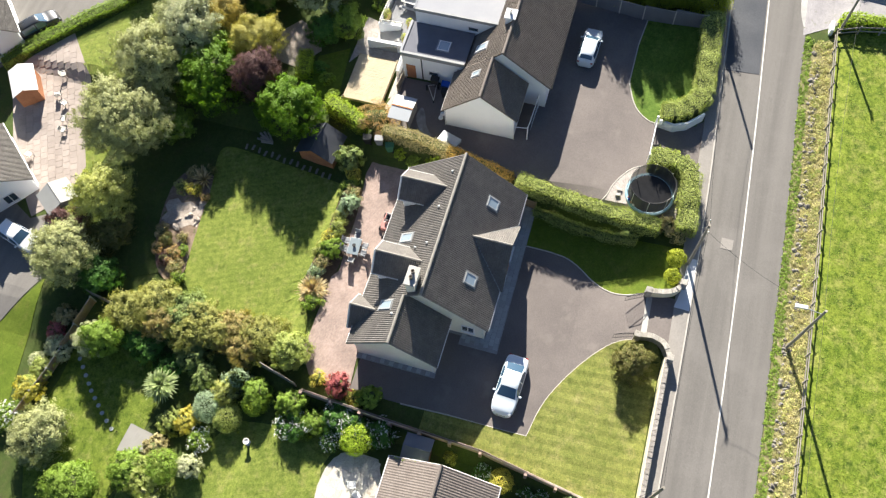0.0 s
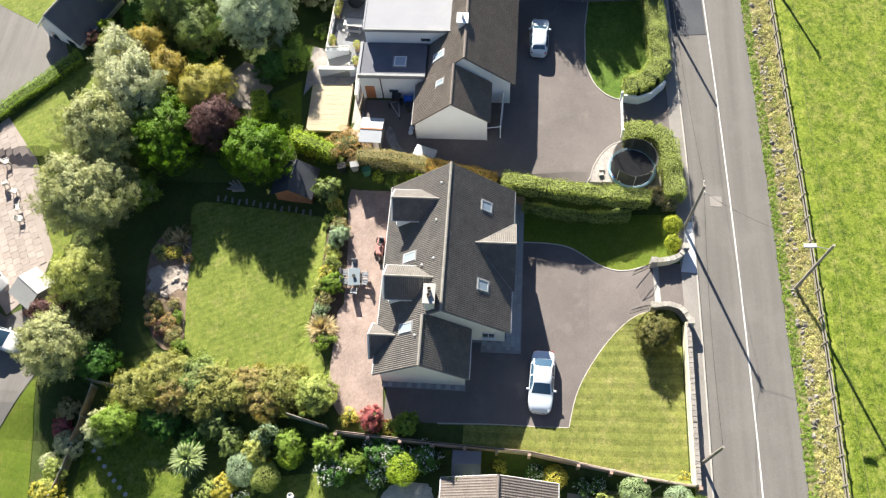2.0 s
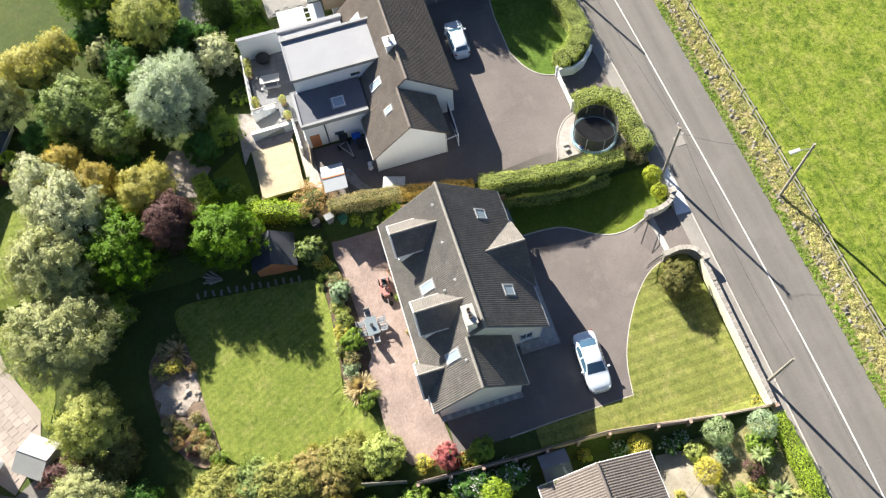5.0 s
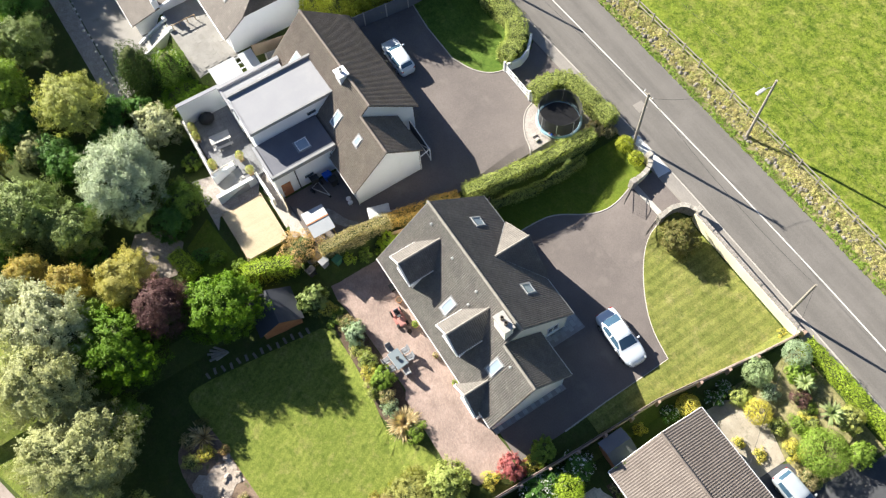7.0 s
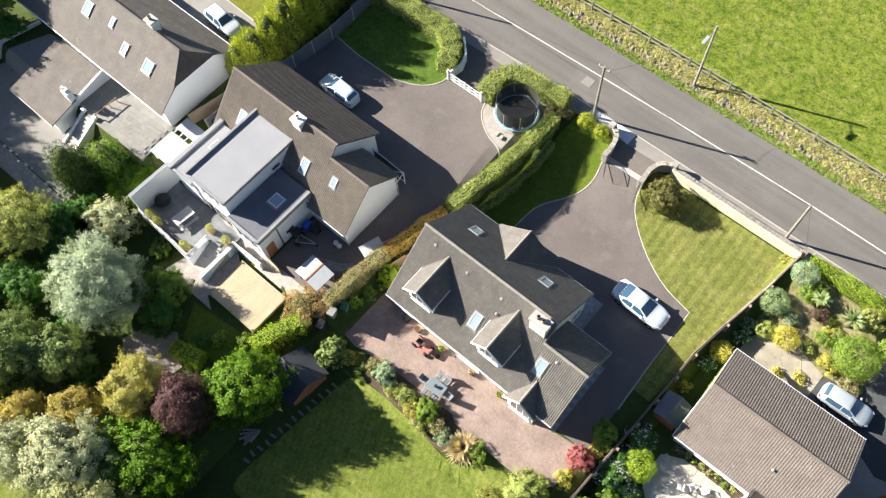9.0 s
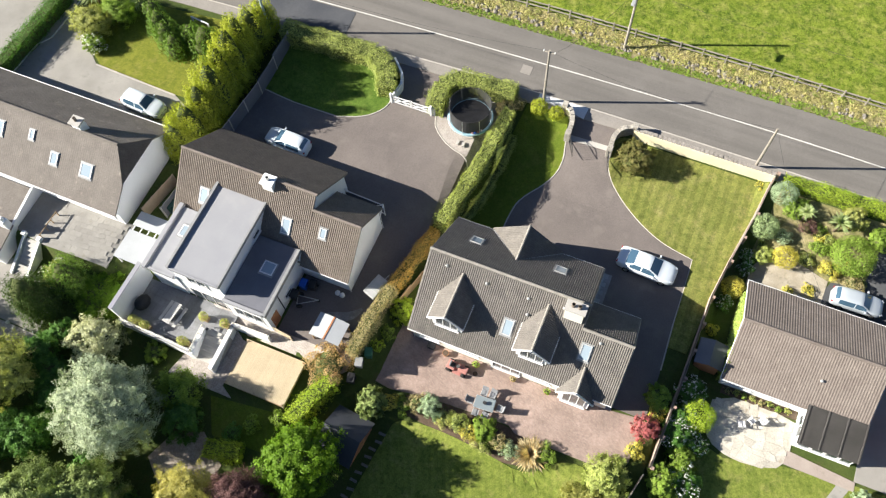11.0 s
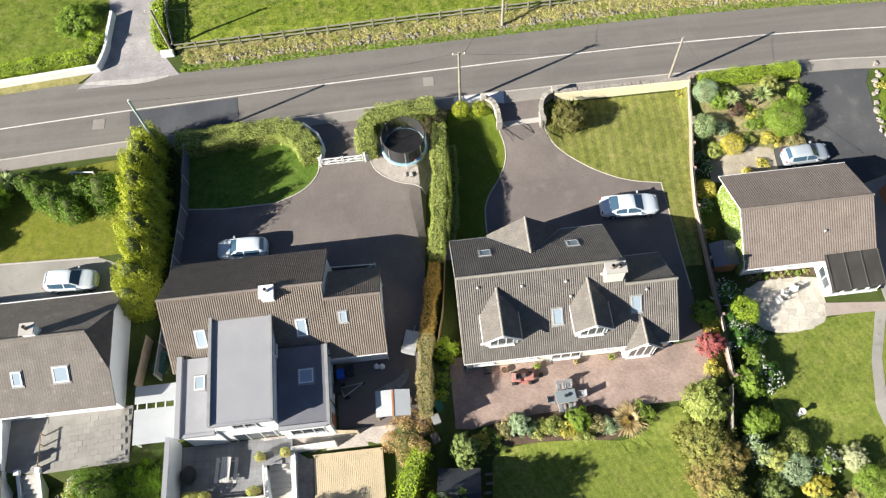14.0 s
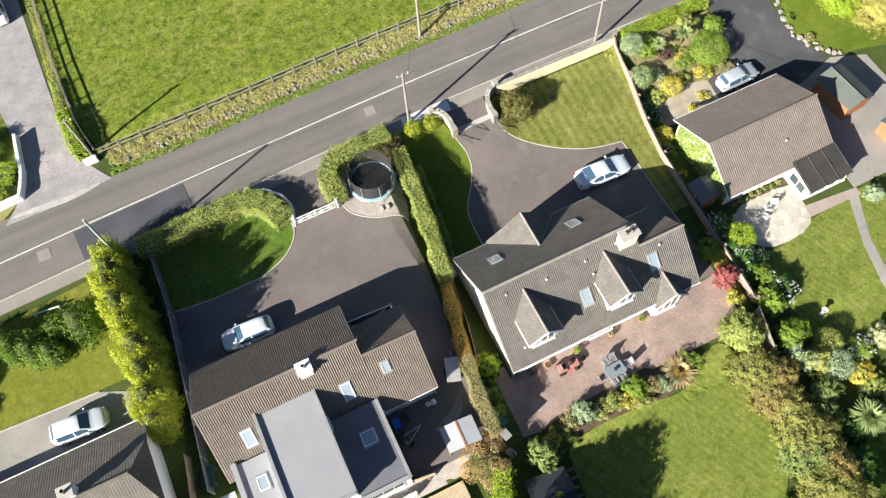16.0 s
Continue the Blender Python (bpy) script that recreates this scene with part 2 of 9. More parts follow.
M["dry_verge"] = lawn("dry_verge", (0.24, 0.225, 0.08), (0.32, 0.29, 0.13), (0.38, 0.34, 0.2), clump=0.3)
M["lawn_gold"] = lawn("lawn_gold", (0.15, 0.175, 0.022), (0.195, 0.205, 0.033), (0.25, 0.22, 0.07), clump=0.2)
M["rough_grass"] = lawn("rough_grass", (0.10, 0.145, 0.018), (0.15, 0.19, 0.03), (0.24, 0.22, 0.09), tuft=7.0, clump=0.45)
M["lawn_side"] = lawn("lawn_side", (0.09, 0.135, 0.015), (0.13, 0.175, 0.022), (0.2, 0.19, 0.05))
M["tarmac"] = surface("tarmac", (0.135, 0.118, 0.112), (0.18, 0.157, 0.147), 0.22, 9, 0.9, 0.25, 0.2, (0.21, 0.185, 0.17), (0.55, 0.8), 0.5)
M["tarmac_dark"] = surface("tarmac_dark", (0.06, 0.063, 0.07), (0.08, 0.083, 0.088), 0.25, 9, 0.9, 0.25, 0.22, (0.13, 0.13, 0.13), (0.55, 0.8), 0.5)


def asphalt(name, c1, c2, worn):
    """Road asphalt with long streaks where wheels have worn it."""
    m, t, bs, n, link = nodes_of(name)
    pos = n("NewGeometry").outputs["Position"]
    mp = n("Mapping")
    mp.inputs["Scale"].default_value, mp.inputs["Rotation"].default_value = (0.035, 1.1, 1.0), (0, 0, radians(-3))
    link(pos, mp.inputs[0])
    col = ramp(n, link, noise_at(n, link, mp.outputs[0], 1.0, 4, 0.55), [(0.3, c1), (0.7, c2)])
    broad = noise_at(n, link, pos, 0.22, 5, 0.65)
    col = mixed(n, link, ramp(n, link, broad, [(0.5, (0, 0, 0)), (0.75, (0.6, 0.6, 0.6))]), col, worn)
    g = noise_at(n, link, pos, 11.0, 4, 0.85)
    col = mixed(n, link, 1.0, col, ramp(n, link, g, [(0.3, (0.85,) * 3), (0.7, (1.14,) * 3)]), "MULTIPLY")
    g = noise_at(n, link, pos, 6.0, 5, 0.8)
    col = mixed(n, link, 1.0, col, ramp(n, link, g, [(0.3, (0.93,) * 3), (0.7, (1.07,) * 3)]), "MULTIPLY")
    link(col, bs.inputs["Base Color"])
    bs.inputs["Roughness"].default_value, bs.inputs["Specular IOR Level"].default_value = 0.88, 0.3
    b = n("Bump")
    b.inputs["Strength"].default_value, b.inputs["Distance"].default_value = 0.2, 0.01
    link(g, b.inputs["Height"])
    link(b.outputs[0], bs.inputs["Normal"])
    return m


M["road"] = asphalt("road", (0.14, 0.131, 0.121), (0.187, 0.175, 0.161), (0.215, 0.2, 0.186))
M["patch"] = surface("patch", (0.062, 0.067, 0.078), (0.088, 0.092, 0.102), 0.3, 9, 0.9, 0.2, 0.22)
M["footway"] = surface("footway", (0.235, 0.218, 0.2), (0.29, 0.268, 0.245), 0.5, 9, 0.9, 0.2, 0.2)
M["kerb"] = surface("kerb", (0.36, 0.34, 0.31), (0.46, 0.43, 0.39), 1.5, 20, 0.9, 0.3, 0.2)
M["lane"] = surface("lane", (0.26, 0.247, 0.255), (0.36, 0.34, 0.345), 0.7, 9, 0.95, 0.6, 0.4, (0.2, 0.2, 0.13))
M["dust_thin"] = surface("dust_thin", (0.17, 0.165, 0.165), (0.3, 0.3, 0.3), 1.8, 10, 0.95, 0.2, 0.3)
M["dust"] = surface("dust", (0.36, 0.345, 0.33), (0.5, 0.48, 0.46), 1.4, 12, 0.95, 0.2, 0.25)
M["line"] = surface("line", (0.5, 0.49, 0.46), (0.66, 0.65, 0.61), 1.2, 10, 0.8, 0.1, 0.3)
M["drive_concrete"] = surface("drive_concrete", (0.24, 0.23, 0.213), (0.32, 0.306, 0.285), 0.35, 18, 0.9, 0.25, 0.16, (0.17, 0.165, 0.15), (0.58, 0.78), 0.7)
M["concrete"] = surface("concrete", (0.36, 0.345, 0.32), (0.47, 0.455, 0.43), 0.5, 18, 0.9, 0.2, 0.14, (0.28, 0.27, 0.25))
M["pale_concrete"] = surface("pale_concrete", (0.62, 0.62, 0.62), (0.72, 0.72, 0.72), 0.6, 18, 0.85, 0.15, 0.1)
M["gravel"] = surface("gravel", (0.33, 0.295, 0.27), (0.45, 0.41, 0.38), 1.2, 10, 0.95, 0.9, 0.45, (0.22, 0.19, 0.17), (0.55, 0.7), 9, depth=0.04)
M["sand"] = surface("sand", (0.30, 0.265, 0.21), (0.40, 0.36, 0.295), 0.9, 20, 0.95, 0.6, 0.3, (0.2, 0.18, 0.13), (0.55, 0.7), 2.2)
M["rock"] = surface("rock", (0.25, 0.195, 0.15), (0.37, 0.305, 0.245), 1.2, 7, 0.95, 0.9, 0.4, (0.2, 0.12, 0.08), depth=0.08)
M["stone"] = surface("stone", (0.30, 0.28, 0.25), (0.44, 0.41, 0.36), 2.5, 9, 0.95, 0.8, 0.35, (0.13, 0.13, 0.09), per_object=0.15, depth=0.05)
M["bed_earth"] = surface("bed_earth", (0.17, 0.12, 0.085), (0.27, 0.2, 0.15), 1.1, 8, 0.95, 0.7, 0.4, (0.1, 0.12, 0.04), (0.58, 0.68), 1.6)
M["rock_pale"] = surface("rock_pale", (0.34, 0.285, 0.24), (0.44, 0.385, 0.33), 1.2, 6, 0.95, 0.9, 0.35, (0.24, 0.2, 0.16), depth=0.08)
M["cap_stone"] = surface("cap_stone", (0.27, 0.245, 0.22), (0.34, 0.31, 0.28), 2.5, 9, 0.95, 0.8, 0.3, (0.2, 0.18, 0.15), per_object=0.1, depth=0.05)
M["bank_stone"] = surface("bank_stone", (0.17, 0.155, 0.135), (0.26, 0.24, 0.21), 2.5, 9, 0.95, 0.8, 0.35, (0.1, 0.11, 0.05), per_object=0.2, depth=0.05)
M["brick_pave"] = paving("brick_pave", (0.365, 0.272, 0.235), (0.305, 0.22, 0.188), (0.28, 0.23, 0.2), 0.21, 0.105, 0.006, 20)
M["slab_bed"] = surface("slab_bed", (0.17, 0.16, 0.135), (0.23, 0.21, 0.18), 1, 14, 0.95, 0.4, 0.3, (0.1, 0.13, 0.05))
M["slab"] = surface("slab", (0.25, 0.24, 0.225), (0.30, 0.29, 0.27), 0.7, 16, 0.9, 0.25, 0.18, (0.22, 0.2, 0.165), per_object=0.07)
M["slab_blue"] = surface("slab_blue", (0.33, 0.35, 0.36), (0.4, 0.42, 0.43), 0.7, 16, 0.85, 0.2, 0.15, per_object=0.1)
M["slab_pink"] = surface("slab_pink", (0.31, 0.262, 0.232), (0.365, 0.312, 0.28), 0.7, 16, 0.9, 0.25, 0.16, (0.26, 0.215, 0.185), per_object=0.12)
M["flag"] = surface("flag", (0.46, 0.43, 0.37), (0.56, 0.525, 0.46), 0.9, 8, 0.9, 0.35, 0.28, (0.37, 0.32, 0.25), per_object=0.16)
M["terrace_tile"] = paving("terrace_tile", (0.22, 0.225, 0.24), (0.195, 0.2, 0.215), (0.15, 0.15, 0.16), 0.6, 0.6, 0.012, 3, 0.0)
M["deck"] = paving("deck", (0.54, 0.45, 0.31), (0.5, 0.41, 0.28), (0.44, 0.355, 0.24), 4.0, 0.14, 0.012, 88, 0.3, stain=0.14)
M["tile_a"] = surface("tile_a", (0.135, 0.125, 0.115), (0.18, 0.165, 0.15), 1.1, 9, 0.8, 0.3, 0.38, (0.23, 0.215, 0.19), (0.58, 0.75), 2.2)
M["tile_b"] = surface("tile_b", (0.162, 0.136, 0.114), (0.207, 0.176, 0.148), 1.1, 9, 0.8, 0.3, 0.38, (0.26, 0.22, 0.18), (0.6, 0.75), 2.2)
M["tile_c"] = surface("tile_c", (0.165, 0.138, 0.122), (0.205, 0.175, 0.155), 0.9, 9, 0.85, 0.3, 0.38, (0.3, 0.26, 0.22), (0.6, 0.78), 2.0)
M["tile_d"] = surface("tile_d", (0.14, 0.125, 0.113), (0.178, 0.16, 0.145), 0.8, 11, 0.85, 0.3, 0.38, (0.33, 0.28, 0.24), (0.6, 0.8), 1.4)
M["ridge_a"] = surface("ridge_a", (0.24, 0.225, 0.20), (0.32, 0.30, 0.27), 2, 12, 0.85, 0.3, 0.25)
M["lead"] = surface("lead", (0.23, 0.235, 0.24), (0.3, 0.305, 0.31), 1, 12, 0.6, 0.15, 0.15)
M["cream"] = surface("cream", (0.74, 0.705, 0.615), (0.8, 0.765, 0.68), 0.5, 30, 0.9, 0.15, 0.06, (0.66, 0.61, 0.5), (0.62, 0.85), 0.6)
M["yellow_wall"] = surface("yellow_wall", (0.76, 0.69, 0.46), (0.80, 0.74, 0.54), 0.5, 30, 0.9, 0.15, 0.08, (0.62, 0.55, 0.36), (0.6, 0.85), 0.7)
M["white"] = surface("white", (0.75, 0.765, 0.785), (0.8, 0.81, 0.825), 0.5, 30, 0.85, 0.12, 0.04, (0.7, 0.69, 0.66), (0.66, 0.9), 0.6)
M["white_paint"] = surface("white_paint", (0.67, 0.68, 0.69), (0.72, 0.73, 0.74), 2, 30, 0.5, 0.08, 0.04)
M["gloss_white"] = surface("gloss_white", (0.7, 0.7, 0.7), (0.74, 0.74, 0.74), 2, 30, 0.35, 0.0, 0.02)
M["flat_roof"] = surface("flat_roof", (0.275, 0.28, 0.305), (0.31, 0.315, 0.335), 0.35, 30, 0.75, 0.1, 0.06, (0.34, 0.34, 0.355), (0.55, 0.85), 0.5)
M["felt_roof"] = surface("felt_roof", (0.13, 0.135, 0.16), (0.165, 0.17, 0.195), 0.5, 30, 0.9, 0.2, 0.12)
M["felt_brown"] = surface("felt_brown", (0.095, 0.09, 0.085), (0.125, 0.118, 0.112), 0.5, 30, 0.9, 0.2, 0.14)
M["felt_dark"] = surface("felt_dark", (0.05, 0.055, 0.068), (0.07, 0.075, 0.09), 0.5, 30, 0.85, 0.2, 0.12)
M["felt_pale"] = surface("felt_pale", (0.34, 0.34, 0.32), (0.41, 0.405, 0.38), 0.6, 30, 0.85, 0.15, 0.12)
M["felt_green"] = surface("felt_green", (0.105, 0.12, 0.11), (0.14, 0.155, 0.14), 0.5, 30, 0.9, 0.2, 0.12)
M["sheet_white"] = surface("sheet_white", (0.66, 0.65, 0.64), (0.74, 0.73, 0.72), 0.6, 16, 0.6, 0.12, 0.08, (0.55, 0.5, 0.46), (0.62, 0.8), 1.2)
M["sheet_pale"] = surface("sheet_pale", (0.38, 0.4, 0.42), (0.44, 0.46, 0.48), 0.6, 16, 0.55, 0.12, 0.08, (0.36, 0.37, 0.37), (0.62, 0.8), 1.2)
M["wood"] = surface("wood", (0.30, 0.21, 0.13), (0.40, 0.29, 0.18), 1.5, 25, 0.8, 0.3, 0.2)
M["wood_red"] = surface("wood_red", (0.36, 0.15, 0.075), (0.44, 0.20, 0.10), 1.5, 25, 0.75, 0.3, 0.2)
M["wood_grey"] = surface("wood_grey", (0.25, 0.225, 0.19), (0.34, 0.31, 0.265), 2, 25, 0.9, 0.3, 0.22, per_object=0.12)
M["pale_wood"] = surface("pale_wood", (0.44, 0.43, 0.42), (0.52, 0.51, 0.5), 2, 25, 0.85, 0.25, 0.18)
M["wood_fence"] = surface("wood_fence", (0.32, 0.25, 0.18), (0.40, 0.32, 0.235), 1, 22, 0.9, 0.3, 0.2, per_object=0.1)
M["wall_brown"] = surface("wall_brown", (0.36, 0.25, 0.2), (0.43, 0.305, 0.25), 0.8, 22, 0.9, 0.25, 0.16)
M["wall_cap"] = surface("wall_cap", (0.38, 0.31, 0.265), (0.45, 0.375, 0.325), 0.8, 22, 0.9, 0.25, 0.16)
M["rust"] = surface("rust", (0.36, 0.15, 0.07), (0.45, 0.22, 0.11), 3, 18, 0.85, 0.3, 0.3)
M["metal"] = surface("metal", (0.42, 0.43, 0.44), (0.5, 0.51, 0.52), 2, 20, 0.4, 0.05, 0.08, metal=0.8)
M["galv"] = surface("galv", (0.45, 0.46, 0.46), (0.55, 0.56, 0.56), 2, 20, 0.55, 0.05, 0.1, metal=0.5)
M["pole_green"] = surface("pole_green", (0.42, 0.5, 0.47), (0.5, 0.58, 0.55), 2, 20, 0.55, 0.05, 0.1, metal=0.2)
M["iron"] = surface("iron", (0.03, 0.03, 0.032), (0.045, 0.045, 0.047), 2, 20, 0.5, 0.05, 0.1)
M["rubber"] = surface("rubber", (0.02, 0.02, 0.021), (0.03, 0.03, 0.031), 3, 30, 0.8, 0.1, 0.1)
M["black"] = surface("black", (0.028, 0.028, 0.03), (0.04, 0.04, 0.042), 2, 20, 0.7, 0.1, 0.15)
M["net"] = surface("net", (0.05, 0.05, 0.052), (0.065, 0.065, 0.068), 2, 20, 0.8, 0.1, 0.15)
M["glass"] = glassy("glass", (0.05, 0.07, 0.085))
# Pale blue base colour stands in for the reflected sky.
M["sky_glass"] = glassy("sky_glass", (0.30, 0.37, 0.43), 0.12)
# Blue in the base colour paints the sky's reflection on car windows.
M["car_glass"] = glassy("car_glass", (0.05, 0.1, 0.155), 0.06)
M["table_glass"] = glassy("table_glass", (0.22, 0.26, 0.28), 0.15)
M["car_white"] = surface("car_white", (0.75, 0.76, 0.77), (0.78, 0.79, 0.80), 1, 20, 0.25, 0, 0.01, coat=0.6, spec=0.5)
M["car_pale"] = surface("car_pale", (0.62, 0.68, 0.74), (0.65, 0.71, 0.77), 1, 20, 0.3, 0, 0.01, metal=0.0, coat=0.6, spec=0.5)
M["car_silver"] = surface("car_silver", (0.46, 0.51, 0.56), (0.49, 0.54, 0.59), 1, 20, 0.3, 0, 0.02, metal=0.2, coat=0.6, spec=0.5)
M["car_black"] = surface("car_black", (0.03, 0.032, 0.035), (0.04, 0.042, 0.045), 1, 20, 0.25, 0, 0.02, coat=0.6, spec=0.5)
M["lamp_clear"] = glassy("lamp_clear", (0.38, 0.41, 0.45), 0.1)
M["lamp_red"] = glassy("lamp_red", (0.35, 0.02, 0.02), 0.1)
M["blue"] = surface("blue", (0.015, 0.09, 0.45), (0.02, 0.11, 0.52), 1, 20, 0.45, 0.05, 0.05)
M["pad_blue"] = surface("pad_blue", (0.22, 0.42, 0.52), (0.42, 0.55, 0.62), 2, 20, 0.6, 0.05, 0.15)
M["green"] = surface("green", (0.04, 0.14, 0.08), (0.05, 0.17, 0.1), 1, 20, 0.5, 0.05, 0.08)
M["tank"] = surface("tank", (0.02, 0.06, 0.055), (0.03, 0.075, 0.07), 1, 20, 0.5, 0.05, 0.1)
M["red"] = surface("red", (0.38, 0.17, 0.15), (0.45, 0.22, 0.19), 2, 20, 0.45, 0.05, 0.12, coat=0.3)
M["terracotta"] = surface("terracotta", (0.48, 0.24, 0.12), (0.56, 0.31, 0.17), 3, 20, 0.85, 0.2, 0.15)
M["fabric"] = surface("fabric", (0.2, 0.21, 0.225), (0.27, 0.28, 0.3), 3, 40, 0.9, 0.15, 0.15)
M["bark"] = surface("bark", (0.10, 0.075, 0.05), (0.16, 0.125, 0.09), 2, 14, 0.95, 0.7, 0.35)
# Dark filler for the added cores, read as shade between the leaves.
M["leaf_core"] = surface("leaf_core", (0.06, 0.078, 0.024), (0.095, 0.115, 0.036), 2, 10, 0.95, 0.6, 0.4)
M["dish"] = surface("dish", (0.62, 0.6, 0.56), (0.7, 0.68, 0.64), 2, 20, 0.9, 0.2, 0.15)

L = {}
L["vivid"] = leafage("leaf_vivid", [(0.046, 0.092, 0.006), (0.069, 0.126, 0.01), (0.094, 0.158, 0.016)])
L["olive"] = leafage("leaf_olive", [(0.15, 0.165, 0.05), (0.22, 0.23, 0.075), (0.3, 0.3, 0.12)])
L["screen"] = leafage("leaf_screen", [(0.121, 0.132, 0.041), (0.167, 0.172, 0.055), (0.23, 0.213, 0.076)])
L["rust"] = leafage("leaf_rust", [(0.125, 0.128, 0.043), (0.185, 0.155, 0.06), (0.235, 0.165, 0.08)])
L["olive_dark"] = leafage("leaf_olive_dark", [(0.06, 0.075, 0.02), (0.1, 0.1, 0.035), (0.14, 0.11, 0.05)])
L["juniper"] = leafage("leaf_juniper", [(0.052, 0.098, 0.018), (0.078, 0.132, 0.025), (0.115, 0.172, 0.037)])
L["pale"] = leafage("leaf_pale", [(0.135, 0.149, 0.065), (0.198, 0.207, 0.099), (0.27, 0.27, 0.144)], 0.2, glow=(1.05, 1.08, 0.85))
L["white"] = leafage("leaf_white", [(0.162, 0.18, 0.095), (0.261, 0.27, 0.171), (0.36, 0.356, 0.248)], 0.2, glow=(1.05, 1.08, 0.85))
L["russet"] = leafage("leaf_russet", [(0.34, 0.19, 0.06), (0.25, 0.16, 0.05), (0.19, 0.165, 0.05)])
L["yellow"] = leafage("leaf_yellow", [(0.18, 0.168, 0.052), (0.245, 0.225, 0.072), (0.31, 0.28, 0.1)])
L["orange"] = leafage("leaf_orange", [(0.235, 0.175, 0.055), (0.17, 0.185, 0.045), (0.29, 0.205, 0.075)])
L["purple"] = leafage("leaf_purple", [(0.045, 0.022, 0.025), (0.07, 0.035, 0.04), (0.095, 0.055, 0.05)], 0.2)
L["dark"] = leafage("leaf_dark", [(0.033, 0.078, 0.016), (0.052, 0.117, 0.026), (0.078, 0.15, 0.036)])
L["mid"] = leafage("leaf_mid", [(0.083, 0.133, 0.02), (0.126, 0.184, 0.031), (0.17, 0.225, 0.048)])
L["cypress"] = leafage("leaf_cypress", [(0.02, 0.038, 0.01), (0.034, 0.058, 0.016), (0.055, 0.08, 0.022)], 0.15)
L["wood"] = leafage("leaf_wood", [(0.08, 0.112, 0.035), (0.12, 0.155, 0.052), (0.17, 0.2, 0.08)], 0.2)
L["silver"] = leafage("leaf_silver", [(0.155, 0.19, 0.125), (0.22, 0.255, 0.18), (0.3, 0.33, 0.245)], 0.2, glow=(1.05, 1.08, 0.85))
L["hedge"] = leafage("leaf_hedge", [(0.12, 0.155, 0.04), (0.19, 0.22, 0.065), (0.275, 0.285, 0.11)])
L["lime"] = leafage("leaf_lime", [(0.123, 0.185, 0.018), (0.185, 0.246, 0.026), (0.255, 0.308, 0.044)])
L["gold"] = leafage("leaf_gold", [(0.21, 0.195, 0.035), (0.29, 0.26, 0.055), (0.38, 0.33, 0.09)])
L["sage"] = leafage("leaf_sage", [(0.13, 0.175, 0.09), (0.18, 0.23, 0.12), (0.24, 0.285, 0.16)], glow=(1.05, 1.08, 0.85))
L["conifer"] = leafage("leaf_conifer", [(0.12, 0.15, 0.014), (0.195, 0.215, 0.024), (0.28, 0.29, 0.045)])
L["bronze"] = leafage("leaf_bronze", [(0.35, 0.3, 0.21), (0.18, 0.13, 0.06), (0.12, 0.13, 0.045)])
L["rosy"] = leafage("leaf_rosy", [(0.33, 0.2, 0.13), (0.25, 0.16, 0.09), (0.21, 0.19, 0.07)], 0.3)
L["red"] = leafage("leaf_red", [(0.24, 0.075, 0.085), (0.31, 0.115, 0.12), (0.18, 0.05, 0.055)])
L["blue"] = leafage("leaf_blue", [(0.13, 0.175, 0.11), (0.185, 0.235, 0.155), (0.25, 0.3, 0.215)], glow=(1.05, 1.08, 0.85))
L["dry"] = leafage("leaf_dry", [(0.31, 0.27, 0.15), (0.27, 0.24, 0.12), (0.215, 0.21, 0.08)], glow=(1.05, 1.08, 0.85))
L["flax"] = leafage("leaf_flax", [(0.34, 0.25, 0.13), (0.02, 0.02, 0.01), (0.44, 0.37, 0.25)])
L["blossom"] = leafage("leaf_blossom", [(0.6, 0.5, 0.5), (0.7, 0.64, 0.62), (0.55, 0.36, 0.42)], glow=(1.05, 1.08, 0.85))
L["ivy"] = leafage("leaf_ivy", [(0.11, 0.15, 0.035), (0.145, 0.19, 0.05), (0.19, 0.23, 0.075)])
L["pasture"] = leafage("leaf_pasture", [(0.075, 0.115, 0.017), (0.1, 0.14, 0.021), (0.135, 0.17, 0.027)])
L["palm"] = leafage("leaf_palm", [(0.12, 0.16, 0.065), (0.18, 0.22, 0.1), (0.25, 0.28, 0.15)], glow=(1.05, 1.08, 0.85))

# ---- ground ----
def sm(a, b, v):
    """Smooth step from 0 at a to 1 at b."""
    u = min(1.0, max(0.0, (v - a) / (b - a)))
    return u * u * (3 - 2 * u)


def road_z(x):
    return 1.95 - 0.016 * max(-120, min(120, x))


